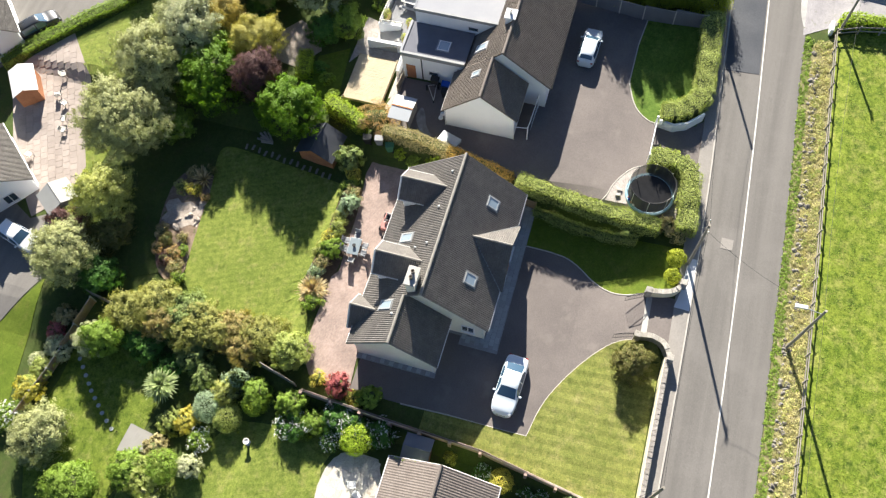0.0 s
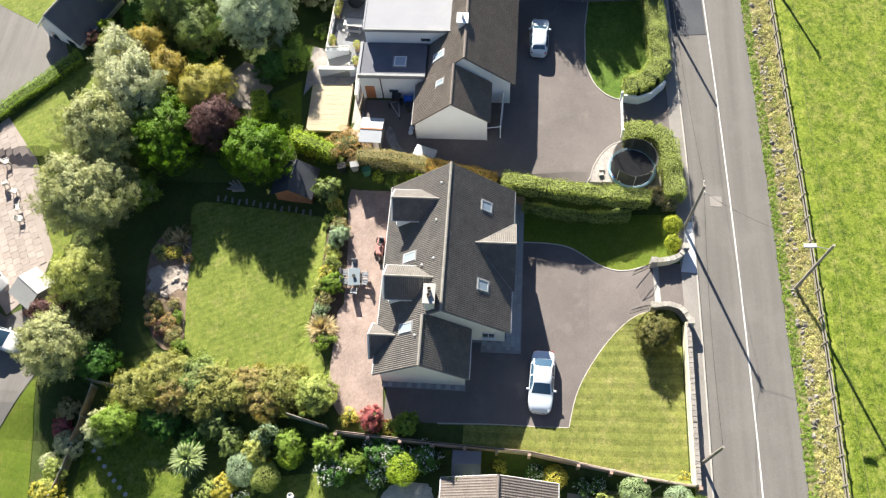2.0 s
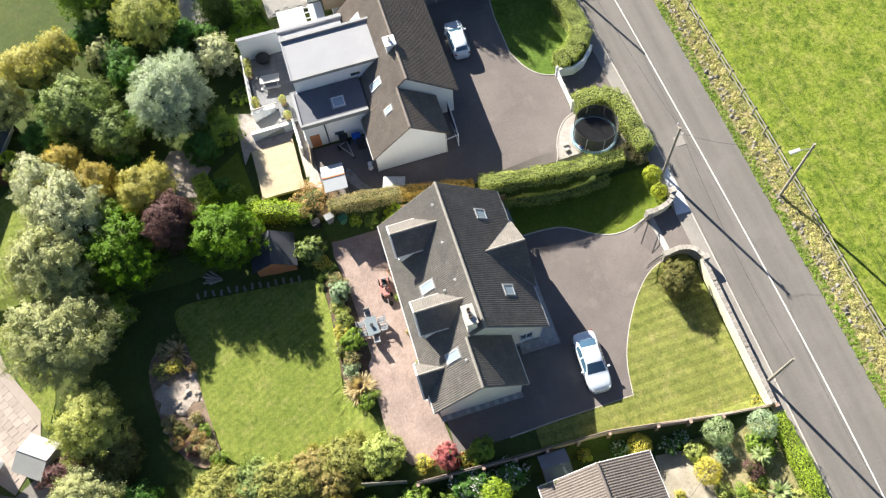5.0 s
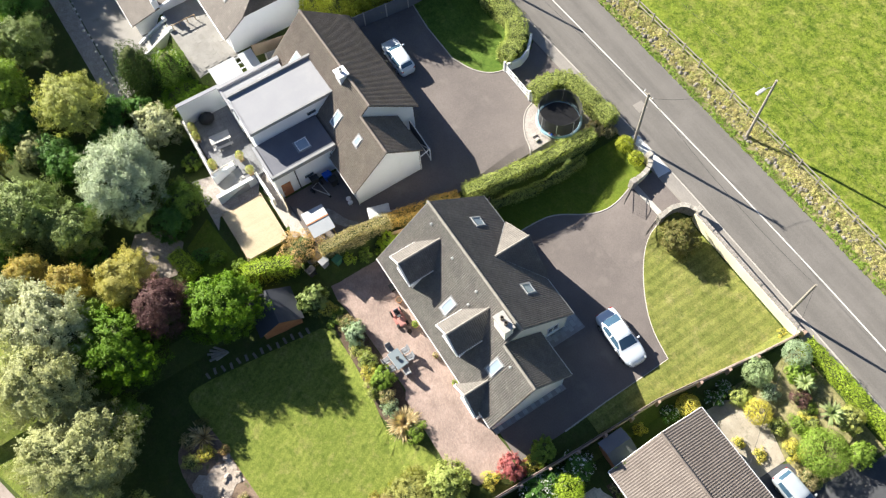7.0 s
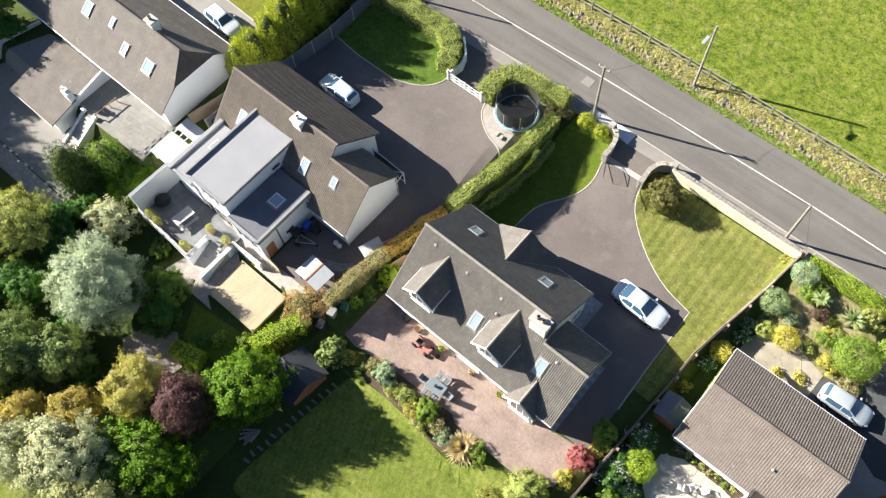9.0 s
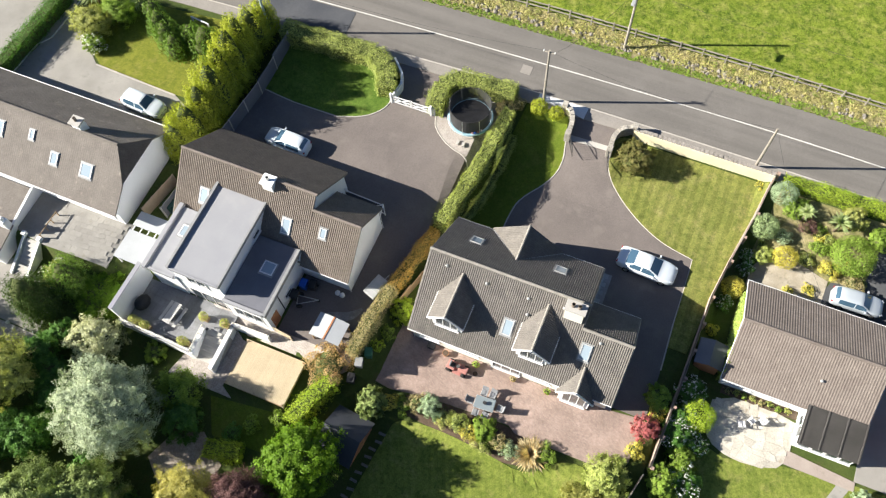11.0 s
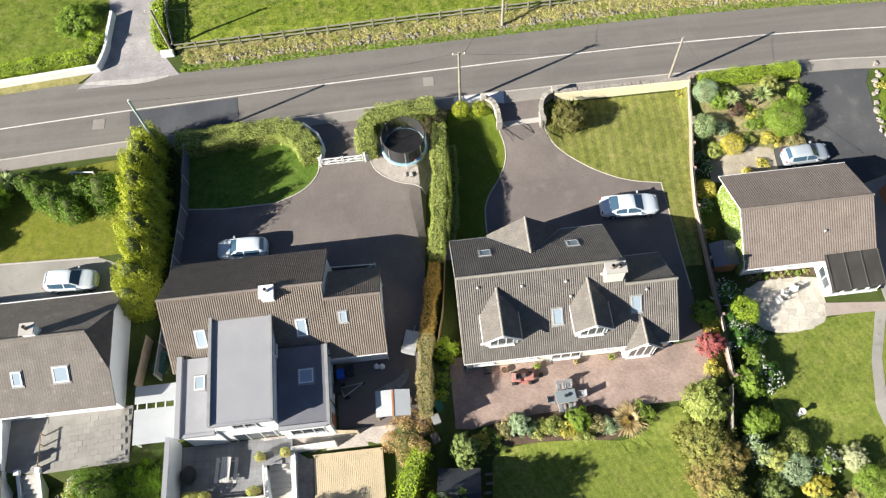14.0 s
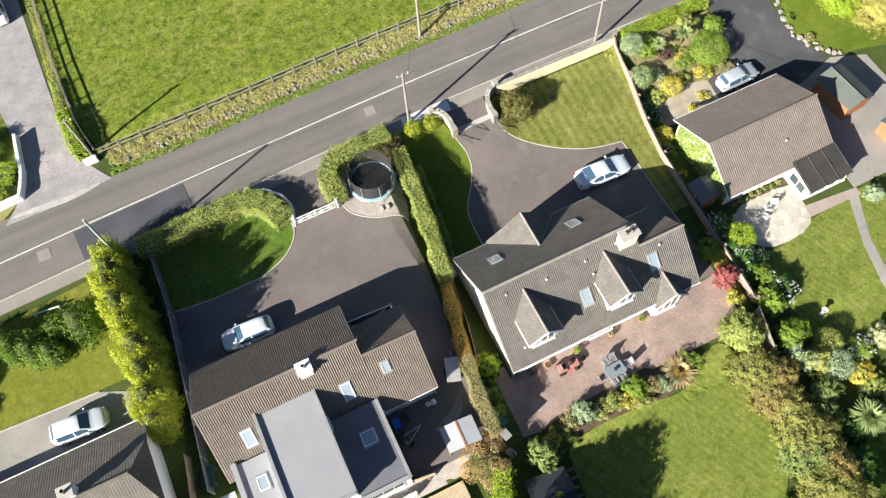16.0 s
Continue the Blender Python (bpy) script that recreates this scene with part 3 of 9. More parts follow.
def ground_z(x, y):
    """Height of the ground at a place in the plan."""
    hedge = -1.6 - 0.05 * (12 - y)
    wall = float(np.interp(y, (-8.2, -0.4, 7.2, 11, 15.9, 19.75), (21.25, 21.7, 22.0, 22.6, 23.5, 24.05)))
    west, mid, east = 1.45, -0.15, -1.1
    front = west + (mid - west) * sm(hedge - 0.6, hedge + 1.2, x)
    front += (east - mid) * sm(wall + 0.05, wall + 0.9, x)
    front += 0.9 * sm(-24, -27, x)
    bw = 0.3 + 0.5 * sm(-22, -30, x)
    back = bw + (-0.85 - bw) * sm(hedge - 0.5, hedge + 1.5, x)
    back += -0.75 * sm(19, 24, x)
    east_of = sm(hedge - 0.5, hedge + 0.5, x)
    far = sm(-25, -27, x)
    z = back + (front - back) * sm(-10.6 - 2.0 * east_of - 0.5 * far, -9.0 - 1.6 * east_of - 1.2 * far, y)
    z = -1.6 + (z + 1.6) * sm(-60, -34, y)
    rz = road_z(x) + 0.55 * sm(28.6, 31.0, y)
    z += (rz - z) * sm(11.0, 20.5, y)
    # the front lawn lies below the road, held by the wall
    return z - 0.7 * sm(10.4, 11.8, x) * (1 - sm(23.2, 24.2, x)) * sm(13.5, 18.5, y) * (1 - sm(19.3, 19.5, y))


def drape(name, outline, material, rise=0.03, label="", category="", skirt=0.25, cell=1.0, zfun=None, kind="structure"):
    """A sheet with the given outline, laid on the ground and cut on the ground's own grid."""
    zf = zfun or ground_z
    bm = bmesh.new()
    pts, _, tris = geometry.delaunay_2d_cdt([Vector(p) for p in outline], [], [list(range(len(outline)))], 1, 1e-5)[:3]
    vs = [bm.verts.new((p.x, p.y, 0)) for p in pts]
    for t in tris:
        bm.faces.new([vs[i] for i in t])
    xs, ys = [p[0] for p in outline], [p[1] for p in outline]
    for axis, lo, hi in ((0, min(xs), max(xs)), (1, min(ys), max(ys))):
        if hi - lo > 300:
            lo, hi = max(lo, -70), min(hi, 70)
        k = math.ceil(lo / cell) * cell
        while k < hi:
            co, no = [0, 0, 0], [0, 0, 0]
            co[axis], no[axis] = k, 1
            bmesh.ops.bisect_plane(bm, geom=bm.verts[:] + bm.edges[:] + bm.faces[:], plane_co=co, plane_no=no)
            k += cell
    for v in bm.verts:
        v.co.z = zf(v.co.x, v.co.y) + rise
    bmesh.ops.recalc_face_normals(bm, faces=bm.faces[:])
    if bm.faces[0].normal.z < 0:
        bmesh.ops.reverse_faces(bm, faces=bm.faces[:])
    edge = [e for e in bm.edges if e.is_boundary]
    out = bmesh.ops.extrude_edge_only(bm, edges=edge)
    for v in (g for g in out["geom"] if isinstance(g, bmesh.types.BMVert)):
        v.co.z -= skirt
    me = bpy.data.meshes.new(name)
    bm.to_mesh(me)
    bm.free()
    return tagged(put_mesh(name, me, material), label, category, "", kind)


def ribbon(name, low, high, material, rise, label, category):
    """A long sheet between two lines that run along x."""
    xs = [-2400, -1200, -600, -300, -180, -120, -90] + list(range(-70, 71)) + [90, 120, 180, 300, 600, 1200, 2400]
    a, b = (np.interp(xs, [p[0] for p in line], [p[1] for p in line]) for line in (low, high))
    bm = bmesh.new()
    rows = []
    for x, y0, y1 in zip(xs, a, b):
        r = [bm.verts.new((x, y0 + (y1 - y0) * k / 8, ground_z(x, y0 + (y1 - y0) * k / 8) + rise)) for k in range(9)]
        rows.append([bm.verts.new((x, y0, r[0].co.z - 0.2))] + r + [bm.verts.new((x, y1, r[-1].co.z - 0.2))])
    for r, q in zip(rows, rows[1:]):
        for i in range(len(r) - 1):
            bm.faces.new((r[i], r[i + 1], q[i + 1], q[i]))
    return tagged(part(name, bm, material), label, category, "", "structure")


def strip(name, path, width, height, material, base=None, label="", category="", rise=0.0, kind="structure", step=0.8, parent=None):
    """A kerb or low wall along a path, with its top following the ground."""
    pts = resample(path, step)
    bm = bmesh.new()
    rows = []
    for i, (x, y) in enumerate(pts):
        a, b = pts[max(0, i - 1)], pts[min(len(pts) - 1, i + 1)]
        d = Vector((b[0] - a[0], b[1] - a[1])).normalized()
        nx, ny = -d.y * width / 2, d.x * width / 2
        z = (ground_z(x, y) if base is None else base(x, y)) + rise
        c = min(0.02, width * 0.2)
        k = 1 - 2 * c / width
        rows.append([bm.verts.new((x + nx * s, y + ny * s, z + h)) for s, h in ((-1, -0.35), (-1, height - c), (-k, height), (k, height), (1, height - c), (1, -0.35))])
    for r, q in zip(rows, rows[1:]):
        for i in range(5):
            bm.faces.new((r[i], r[i + 1], q[i + 1], q[i]))
    bm.faces.new(rows[0])
    bm.faces.new(rows[-1][::-1])
    ob = part(name, bm, material, parent, label, "" if parent else kind, world=parent is not None)
    return tagged(ob, "", category) if category else ob


def resample(path, step):
    out = []
    for (x0, y0), (x1, y1) in zip(path, path[1:]):
        n = max(1, round(math.hypot(x1 - x0, y1 - y0) / step))
        out += [(x0 + (x1 - x0) * i / n, y0 + (y1 - y0) * i / n) for i in range(n)]
    return out + [path[-1]]


def rounded(path, times=2, closed=False):
    """Cuts the corners of a path, so that it bends gently."""
    for _ in range(times):
        out = [] if closed else [path[0]]
        pairs = zip(path, path[1:] + path[:1]) if closed else zip(path, path[1:])
        for a, b in pairs:
            out += [(a[0] * 0.75 + b[0] * 0.25, a[1] * 0.75 + b[1] * 0.25), (a[0] * 0.25 + b[0] * 0.75, a[1] * 0.25 + b[1] * 0.75)]
        path = out if closed else out + [path[-1]]
    return path


def ground_sheet():
    far = [90, 120, 180, 300, 600, 1200, 2500]
    xs = [-v for v in far[::-1]] + list(range(-70, 71)) + far
    ys = [-v for v in far[::-1]] + sorted([*range(-70, 71), 19.3, 19.5]) + far
    verts = [(x, y, ground_z(x, y)) for y in ys for x in xs]
    n = len(xs)
    faces = [(j * n + i, j * n + i + 1, (j + 1) * n + i + 1, (j + 1) * n + i) for j in range(len(ys) - 1) for i in range(n - 1)]
    me = bpy.data.meshes.new("ground")
    me.from_pydata(verts, [], faces)
    tagged(put_mesh("ground", me, M["earth"]), "garden soil and rough grass between the houses", "ground", "", "structure")


ground_sheet()

KERB = rounded([(-2400, -120), (-120, 10.5), (-43, 18.55), (-32.3, 19.15), (-28.5, 19.35), (-19, 19.8), (-10.9, 20.2), (-6.7, 20.4), (0, 20.6), (6.6, 20.72), (15.5, 20.8), (24, 20.8), (34.2, 20.75), (40, 20.6), (70, 18.3), (2400, -160)], 1)
NORTH = rounded([(-2400, -112), (-120, 18.0), (-49, 25.4), (-39.5, 26.35), (-35, 26.55), (-23.5, 26.7), (-17, 26.8), (-11.5, 27.05), (-0.5, 27.32), (10.5, 27.52), (21.4, 27.72), (26.8, 27.75), (32.2, 27.63), (37.5, 27.42), (70, 25.4), (2400, -152)], 1)
LINE = [(-70, 19.6), (-44, 21.95), (-33, 22.63), (-22.1, 23.13), (-11.2, 23.6), (-0.4, 23.96), (10.4, 24.24), (21.1, 24.41), (26.4, 24.38), (31.7, 24.31), (36.9, 24.2), (60, 23.0)]
FOOT = [(-2400, -121.6), (-120, 9.1), (-42.7, 17.3), (-34.7, 17.8), (-28.3, 18.05), (-10.8, 19.1), (0, 19.3), (7, 19.45), (10.2, 19.54), (34.5, 19.53), (40, 19.4), (70, 17.0), (2400, -161.4)]
ribbon("road", KERB, NORTH, M["road"], 0.03, "grey asphalt two-lane road", "road")
ribbon("pavement", FOOT, KERB, M["footway"], 0.11, "pale worn concrete footpath beside the road", "pavement")
strip("kerb_road", [p for p in KERB if abs(p[0]) < 100], 0.14, 0.13, M["kerb"], None, "concrete kerb along the road", "kerb")
white_line = drape("road_line", [(x, y + 0.06) for x, y in rounded(LINE, 2)] + [(x, y - 0.06) for x, y in rounded(LINE, 2)[::-1]], M["line"], 0.065, "white painted centre line on the asphalt", "road marking", 0.01)
drape("road_patch", [(-28.3, 22.68), (-18.25, 23.1), (-18.05, 20.0), (-28.05, 19.55)], M["patch"], 0.055, "darker resurfaced patch of asphalt", "road", 0.02)
for px_, py_, s_ in ((-0.15, 22.75, 0.5), (-31.1, 21.65, 0.55)):
    drape("manhole_cover", [(px_ - s_, py_ - s_), (px_ + s_, py_ - s_), (px_ + s_, py_ + s_), (px_ - s_, py_ + s_)], M["footway"], 0.05, "square manhole cover set in the road", "manhole cover", 0.02)
drape("field", [(-24.2, 29.4), (-9.8, 29.75), (7.5, 30.1), (24, 30.25), (38.6, 30.05), (70, 28.3), (300, 20), (1200, 20), (1200, 1200), (-26, 1200), (-25.6, 60), (-25.8, 45), (-25.4, 34)], M["field"], 0.05, "rough green pasture behind the fence", "field", 0.1)
drape("lane", [(-23.8, 26.5), (-25.0, 28.4), (-25.9, 30), (-26.4, 34), (-26.6, 48), (-27, 110), (-40, 110), (-34, 48), (-31.3, 33), (-31.2, 29.0), (-32.2, 27.5), (-33.5, 25.9), (-30, 25.9)], M["lane"], 0.035, "dusty gravel lane joining the road", "lane", 0.1)
drape("verge", [(x, y + 0.05) for x, y in NORTH if -24.3 < x < 90] + [(70, 28.25), (38.6, 30.0), (24, 30.2), (7.5, 30.05), (-9.8, 29.7), (-24.2, 29.35)], M["bank"], 0.06, "grassy roadside verge", "verge", 0.1)

drape("dust", rounded([(-33.4, 26.5), (-31.5, 26.2), (-29.0, 25.85), (-26.5, 25.95), (-24.3, 26.55), (-26.2, 26.5), (-28.6, 26.45), (-31.0, 26.7)], 2, True), M["dust"], 0.05, "pale dust washed across the mouth of the lane", "dust", 0.01)

# front of the middle house
DRIVE_W = rounded([(5.75, 17.2), (6.3, 15.0), (5.7, 13.1), (3.75, 10.6), (3.45, 8.6), (3.45, 6.3)], 2)
DRIVE_E = rounded([(9.9, 17.4), (10.3, 15.6), (11.9, 13.9), (14.3, 12.2), (16.9, 10.9), (19.75, 10.35)], 2) + [(19.8, 8.3), (19.8, 4), (19.95, -0.2)]
drape("driveway_1", DRIVE_W[::-1] + [(5.9, 20.2), (9.9, 20.2)] + DRIVE_E + [(19.95, -4.6), (16.4, -4.6), (16.4, 1.9), (13, 1.9), (13, 4.9), (3.45, 4.9)], M["tarmac"], 0.035, "brown-grey asphalt drive sweeping to the gate", "driveway")
drape("lawn_1", DRIVE_E[:-3] + [(19.8, 8.3), (19.85, 4), (19.95, 1.9), (21.5, 1.9), (22.2, 8.6), (23.5, 16), (23.85, 19.3), (11.3, 19.3), (9.95, 18.6)], M["lawn_front"], 0.1, "striped mown front lawn", "lawn")
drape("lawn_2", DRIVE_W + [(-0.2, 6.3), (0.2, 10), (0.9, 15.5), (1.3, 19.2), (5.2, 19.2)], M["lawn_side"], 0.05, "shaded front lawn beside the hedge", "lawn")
strip("edging_1", DRIVE_W, 0.12, 0.07, M["kerb"], None, "pale concrete edging of the drive", "kerb")
strip("edging_2", DRIVE_E, 0.12, 0.07, M["kerb"], None, "pale concrete edging of the drive", "kerb")
drape("path_1", [(-0.6, 6.3), (13.8, 6.35), (13.8, 3.0), (13, 3.0), (13, 1.9), (17.2, 1.9), (17.2, -5.0), (16.3, -5.0), (16.3, 1.2), (12.5, 1.2), (12.5, 5), (-0.6, 5)], M["lead"], 0.08, "grey slab path along the house front", "path")
drape("patio_1", [(0.0, -5.0), (16.3, -5.0), (19.95, -4.6), (19.7, -8.3), (18.0, -9.5), (10.8, -9.5), (10.1, -9.05), (3.2, -9.4), (0.1, -9.9), (-1.6, -9.7), (-1.5, -5.0), (-1.2, -3.9), (0, -3.9)], M["brick_pave"], 0.08, "reddish brick-paved patio behind the house", "patio", 0.5)
drape("lawn_3", rounded([(4.6, -23.9), (2.4, -24.6), (0.2, -24.8), (0.2, -22.4), (0.55, -19.5), (0.9, -16.0), (1.2, -13.4), (1.4, -11.8), (4.6, -11.4), (9.3, -11.7), (12.8, -12.2), (15.0, -9.9), (17.6, -10.0), (17.2, -16), (15.6, -22.4), (10.7, -23.3)], 2, True), M["lawn_back"], 0.1, "green mown back lawn", "lawn")
drape("bed_6", rounded([(1.5, -9.55), (3.2, -9.45), (10.1, -9.1), (10.8, -9.55), (14.6, -9.55), (13.6, -11.3), (10.2, -12.0), (7.0, -11.85), (3.8, -11.45), (1.6, -11.3)], 1, True), M["soil"], 0.07, "planted border bed below the patio", "flower bed")
drape("rock_bed", rounded([(3.2, -24.6), (4.5, -23.5), (7.3, -23.4), (10.7, -23.3), (15.0, -22.6), (14.6, -25.4), (9.8, -27.4), (4.0, -27.8)], 2, True), M["bed_earth"], 0.09, "bare stony bed at the lawn's edge", "flower bed")
drape("rock_shelf", [(7.2, -27.3), (6.8, -26.5), (7.2, -26.0), (6.8, -25.2), (7.1, -24.4), (6.9, -23.9), (7.7, -23.6), (8.4, -23.8), (9.2, -23.5), (9.1, -24.3), (9.7, -25.0), (9.3, -25.8), (9.8, -26.4), (9.1, -27.2), (8.4, -26.9), (7.8, -27.4)], M["rock_pale"], 0.11, "bare pale rock in the planted bed", "rock")
# Dark earth instead of grass: the shade behind the bed is in the colour.
drape("lawn_4", [(2.0, -30.5), (9.0, -30), (15.5, -27.5), (14.2, -24.8), (9.8, -26.6), (3.5, -27)], M["earth"], 0.04, "strip of grass behind the rock bed, darkened for shade", "lawn")

# western neighbour
drape("driveway_2", [(-24.4, 3.5), (-23.6, 12.1), (-19.6, 11.7), (-15.0, 11.7)] + rounded([(-15, 11.7), (-12.4, 12.6), (-10.9, 14.2), (-10.9, 15.6)], 2)[1:] + [(-10.9, 17.5), (-12.4, 20.0), (-5.7, 20.2), (-6.9, 17.5), (-6.4, 15.2)] + rounded([(-6.3, 15.1), (-5.8, 13.7), (-3.9, 12.4), (-2.1, 12.0), (-1.55, 11.2)], 2) + [(-2.3, 4), (-2.9, 0), (-3.4, -6), (-3.5, -9.2), (-10.3, -9.2), (-10.3, 3), (-13, 3)], M["tarmac"], 0.035, "brown-grey asphalt yard of the white house", "driveway")
drape("dust", rounded([(-7.6, -6.6), (-6.6, -6.0), (-5.4, -5.6), (-4.4, -4.6), (-4.6, -5.8), (-5.4, -6.5), (-6.4, -6.9)], 2, True), M["dust_thin"], 0.05, "pale cement dust on the asphalt", "dust", 0.01)
drape("lawn_5", [(-23.5, 12.1), (-19.6, 11.7), (-15.0, 11.7)] + rounded([(-15, 11.7), (-12.4, 12.6), (-10.9, 14.2), (-10.9, 15.6)], 2)[1:] + [(-11.2, 18.4), (-13.4, 19.0), (-23.5, 18.0)], M["lawn_lush"], 0.05, "lush green lawn by the hedge", "lawn")
strip("edging_3", [(-23.5, 12.1), (-19.6, 11.7), (-15.0, 11.7)] + rounded([(-15, 11.7), (-12.4, 12.6), (-10.9, 14.2), (-10.9, 15.6)], 2)[1:], 0.12, 0.08, M["kerb"], None, "pale concrete edging of the lawn", "kerb")
drape("gravel_1", rounded([(-6.3, 15.1), (-5.8, 13.7), (-3.9, 12.4), (-2.1, 12.0), (-1.55, 11.2)], 2) + [(-0.3, 14.5), (-0.1, 18.2), (-6.3, 18.2)], M["gravel"], 0.05, "gravel bed under the trampoline", "gravel")
strip("edging_4", rounded([(-6.3, 15.1), (-5.8, 13.7), (-3.9, 12.4), (-2.1, 12.0), (-1.55, 11.2)], 2), 0.12, 0.08, M["kerb"], None, "pale edging of the gravel bed", "kerb")
drape("gravel_2", [(-16.4, -9.1), (-10.3, -9.1), (-10.3, -9.18), (-3.55, -9.18), (-3.7, -10.7), (-6.9, -10.7), (-12.6, -10.7), (-12.7, -14.9), (-11.5, -15.6), (-17.5, -15.6), (-17.0, -13.6)], M["gravel"], 0.06, "pale gravel round the timber deck", "gravel")
drape("path_2", [(-15.4, -22.2), (-14.4, -19.6), (-12.2, -18.8), (-9.6, -20.6), (-10.0, -23.0), (-13.2, -24)], M["rock_pale"], 0.05, "gravel clearing among the trees", "path")
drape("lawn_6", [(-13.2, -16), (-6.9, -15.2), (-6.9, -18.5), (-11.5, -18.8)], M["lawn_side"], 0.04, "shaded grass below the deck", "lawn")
# Tree shade put into lawn_7's dark earth; lawn_16 is the sunlit patch, coloured lighter.
drape("lawn_7", [(-28, -17.5), (-22.5, -18), (-24, -33), (-34, -38), (-40, -30), (-38, -22)], M["earth"], 0.04, "ground among the trees, coloured dark for their shade", "ground")
drape("lawn_16", [(-34.5, -19.2), (-30.4, -18.8), (-28.8, -19.2), (-29.8, -21.4), (-33, -21.6)], M["lawn_side"], 0.06, "sunlit patch of lawn beside the yard, coloured lighter", "lawn")

# far western house
drape("driveway_3", [(-60, 3.2), (-26.8, 3.2), (-26.5, 6.2), (-30, 7.8), (-39.2, 8.2), (-44, 12), (-47, 16.5), (-56, 15)], M["drive_concrete"], 0.035, "pale concrete drive", "driveway")
drape("lawn_8", [(-30, 7.9), (-38.9, 8.3), (-42.5, 11), (-45, 16), (-28, 17.6), (-24.6, 16.5), (-25.5, 8)], M["lawn_gold"], 0.05, "front lawn with conifers", "lawn")
strip("edging_6", [(-45.2, 14.5), (-45.3, 9.4), (-46.2, 8.1), (-46.5, 3.4)], 0.14, 0.1, M["line"], None, "white edging below the boundary hedge", "kerb")
strip("edging_5", [(-30, 7.8), (-39.2, 8.2)], 0.14, 0.1, M["kerb"], None, "pale edging of the concrete drive", "kerb")
drape("patio_2", [(-35.8, -5.5), (-26.3, -5.5), (-26.4, -9.9), (-33.2, -10.1), (-35.8, -9.7)], M["slab"], 0.06, "grey slab patio behind the house", "patio")

drape("driveway_7", [(-41.4, -5.6), (-45, -6.2), (-47.2, -11), (-49.5, -15.5), (-49.5, -17.0), (-29.4, -17.0), (-29.9, -13.9), (-32.8, -12.5), (-35.1, -12.5), (-35.1, -11.9), (-41.4, -11.9)], M["drive_concrete"], 0.04, "worn grey concrete yard behind the house", "driveway", 0.1)
strip("edging_7", [(-48.2, -15.6), (-48.4, -13.0), (-48.0, -10.3), (-46.9, -5.9)], 0.25, 0.35, M["white"], None, "low white kerb at the yard's edge", "kerb")
drape("path_5", [(-50, -17.1), (-28.8, -17.1), (-30.2, -18.6), (-50, -19.0)], M["gravel"], 0.04, "stony strip below the yard", "path")

# eastern neighbour
drape("driveway_4", [(30.6, 11.6), (31.6, 13.6), (34.5, 17.5), (34.7, 20.2), (41.5, 20.2), (40.7, 17.9), (41.2, 13.8), (43.2, 10), (38, 8.5), (35.8, 9.5), (31, 9.7)], M["tarmac_dark"], 0.035, "dark asphalt drive beside the bungalow", "driveway")
drape("bed_5", [(24.3, 13.2), (27, 14.2), (31, 12.9), (33.8, 13.4), (34.3, 18.9), (24.9, 18.9)], M["bank"], 0.04, "planted bed of the bungalow's front garden", "flower bed")
drape("gravel_3", [(24.6, 10.3), (30.9, 9.8), (31.0, 12.9), (28.5, 13.6), (26.2, 14.4), (24.8, 12.2)], M["sand"], 0.05, "sandy gravel corner before the bungalow", "gravel")
drape("patio_3", rounded([(24.6, 0.2), (24.5, -3.2), (25.8, -4.5), (28.5, -4.8), (31.2, -3.9), (31.2, -1.0), (31.2, 0.2)], 1, True), M["flag"], 0.06, "pale sunlit paving behind the bungalow", "patio")
drape("bed_4", [(25.0, 0.15), (31.1, 0.15), (31.1, 0.95), (25.0, 0.95)], M["soil"], 0.07, "narrow planted bed below the wall", "flower bed")
drape("lawn_9", [(24.0, -4.2), (26.5, -4.9), (31.0, -3.8), (36.0, -3.2), (44, -3), (46, -18), (33, -20.5), (28.4, -15.6), (24.7, -13.3), (24.2, -9)], M["lawn_back"], 0.045, "mown lawn behind the bungalow", "lawn")
drape("path_3", [(35.2, -3.2), (36.1, -3.4), (34.2, -7.7), (33.4, -11.2), (33.9, -14.6), (33.1, -14.6), (32.5, -11.2), (33.3, -7.8)], M["drive_concrete"], 0.06, "narrow concrete garden path", "path")
drape("path_6", [(31.0, -2.45), (36.3, -2.95), (36.3, -3.7), (30.9, -3.6)], M["slab_pink"], 0.065, "pinkish concrete strip below the sunroom", "path")
drape("yard_4", [(36.2, 9.3), (38, 8.4), (43.2, 9.9), (46.5, 8.6), (46.5, -2.9), (36.2, -2.9)], M["drive_concrete"], 0.05, "grey concrete yard between bungalow and sheds", "yard")
drape("lawn_10", [(42.0, 20), (41.4, 14), (44, 10), (60, 6), (70, 18)], M["lawn_side"], 0.045, "lawn beside the dark drive", "lawn")
drape("lawn_11", [(20.6, -29.6), (21.4, -22.6), (25.3, -20.4), (28.2, -20.5), (30.5, -20.0), (35, -21.5), (37, -27), (30.6, -30.3), (25.4, -29.6)], M["rough_grass"], 0.045, "rough grass with stepping stones", "lawn")

# houses to the south-west
drape("lawn_15", [(-20.2, -45.6), (-22.4, -44.4), (-32, -48), (-32, -56), (-23.5, -51.5)], M["lawn_back"], 0.05, "sunlit lawn beyond the drive", "lawn")
drape("patio_4", [(-8.5, -45.5), (-3.8, -41.2), (1.5, -39.4), (5.9, -36.9), (9.5, -37.2), (12.2, -39.5), (7, -44.5), (-3, -50.5)], M["slab_pink"], 0.05, "pinkish slab yard", "patio")
drape("lawn_12", [(-7.4, -45.4), (-14.8, -39.2), (-20, -33.5), (-12, -33), (-3, -35), (5.5, -35.6), (8, -36.5), (-3.7, -41)], M["lawn_back"], 0.045, "sunlit strip of lawn", "lawn")
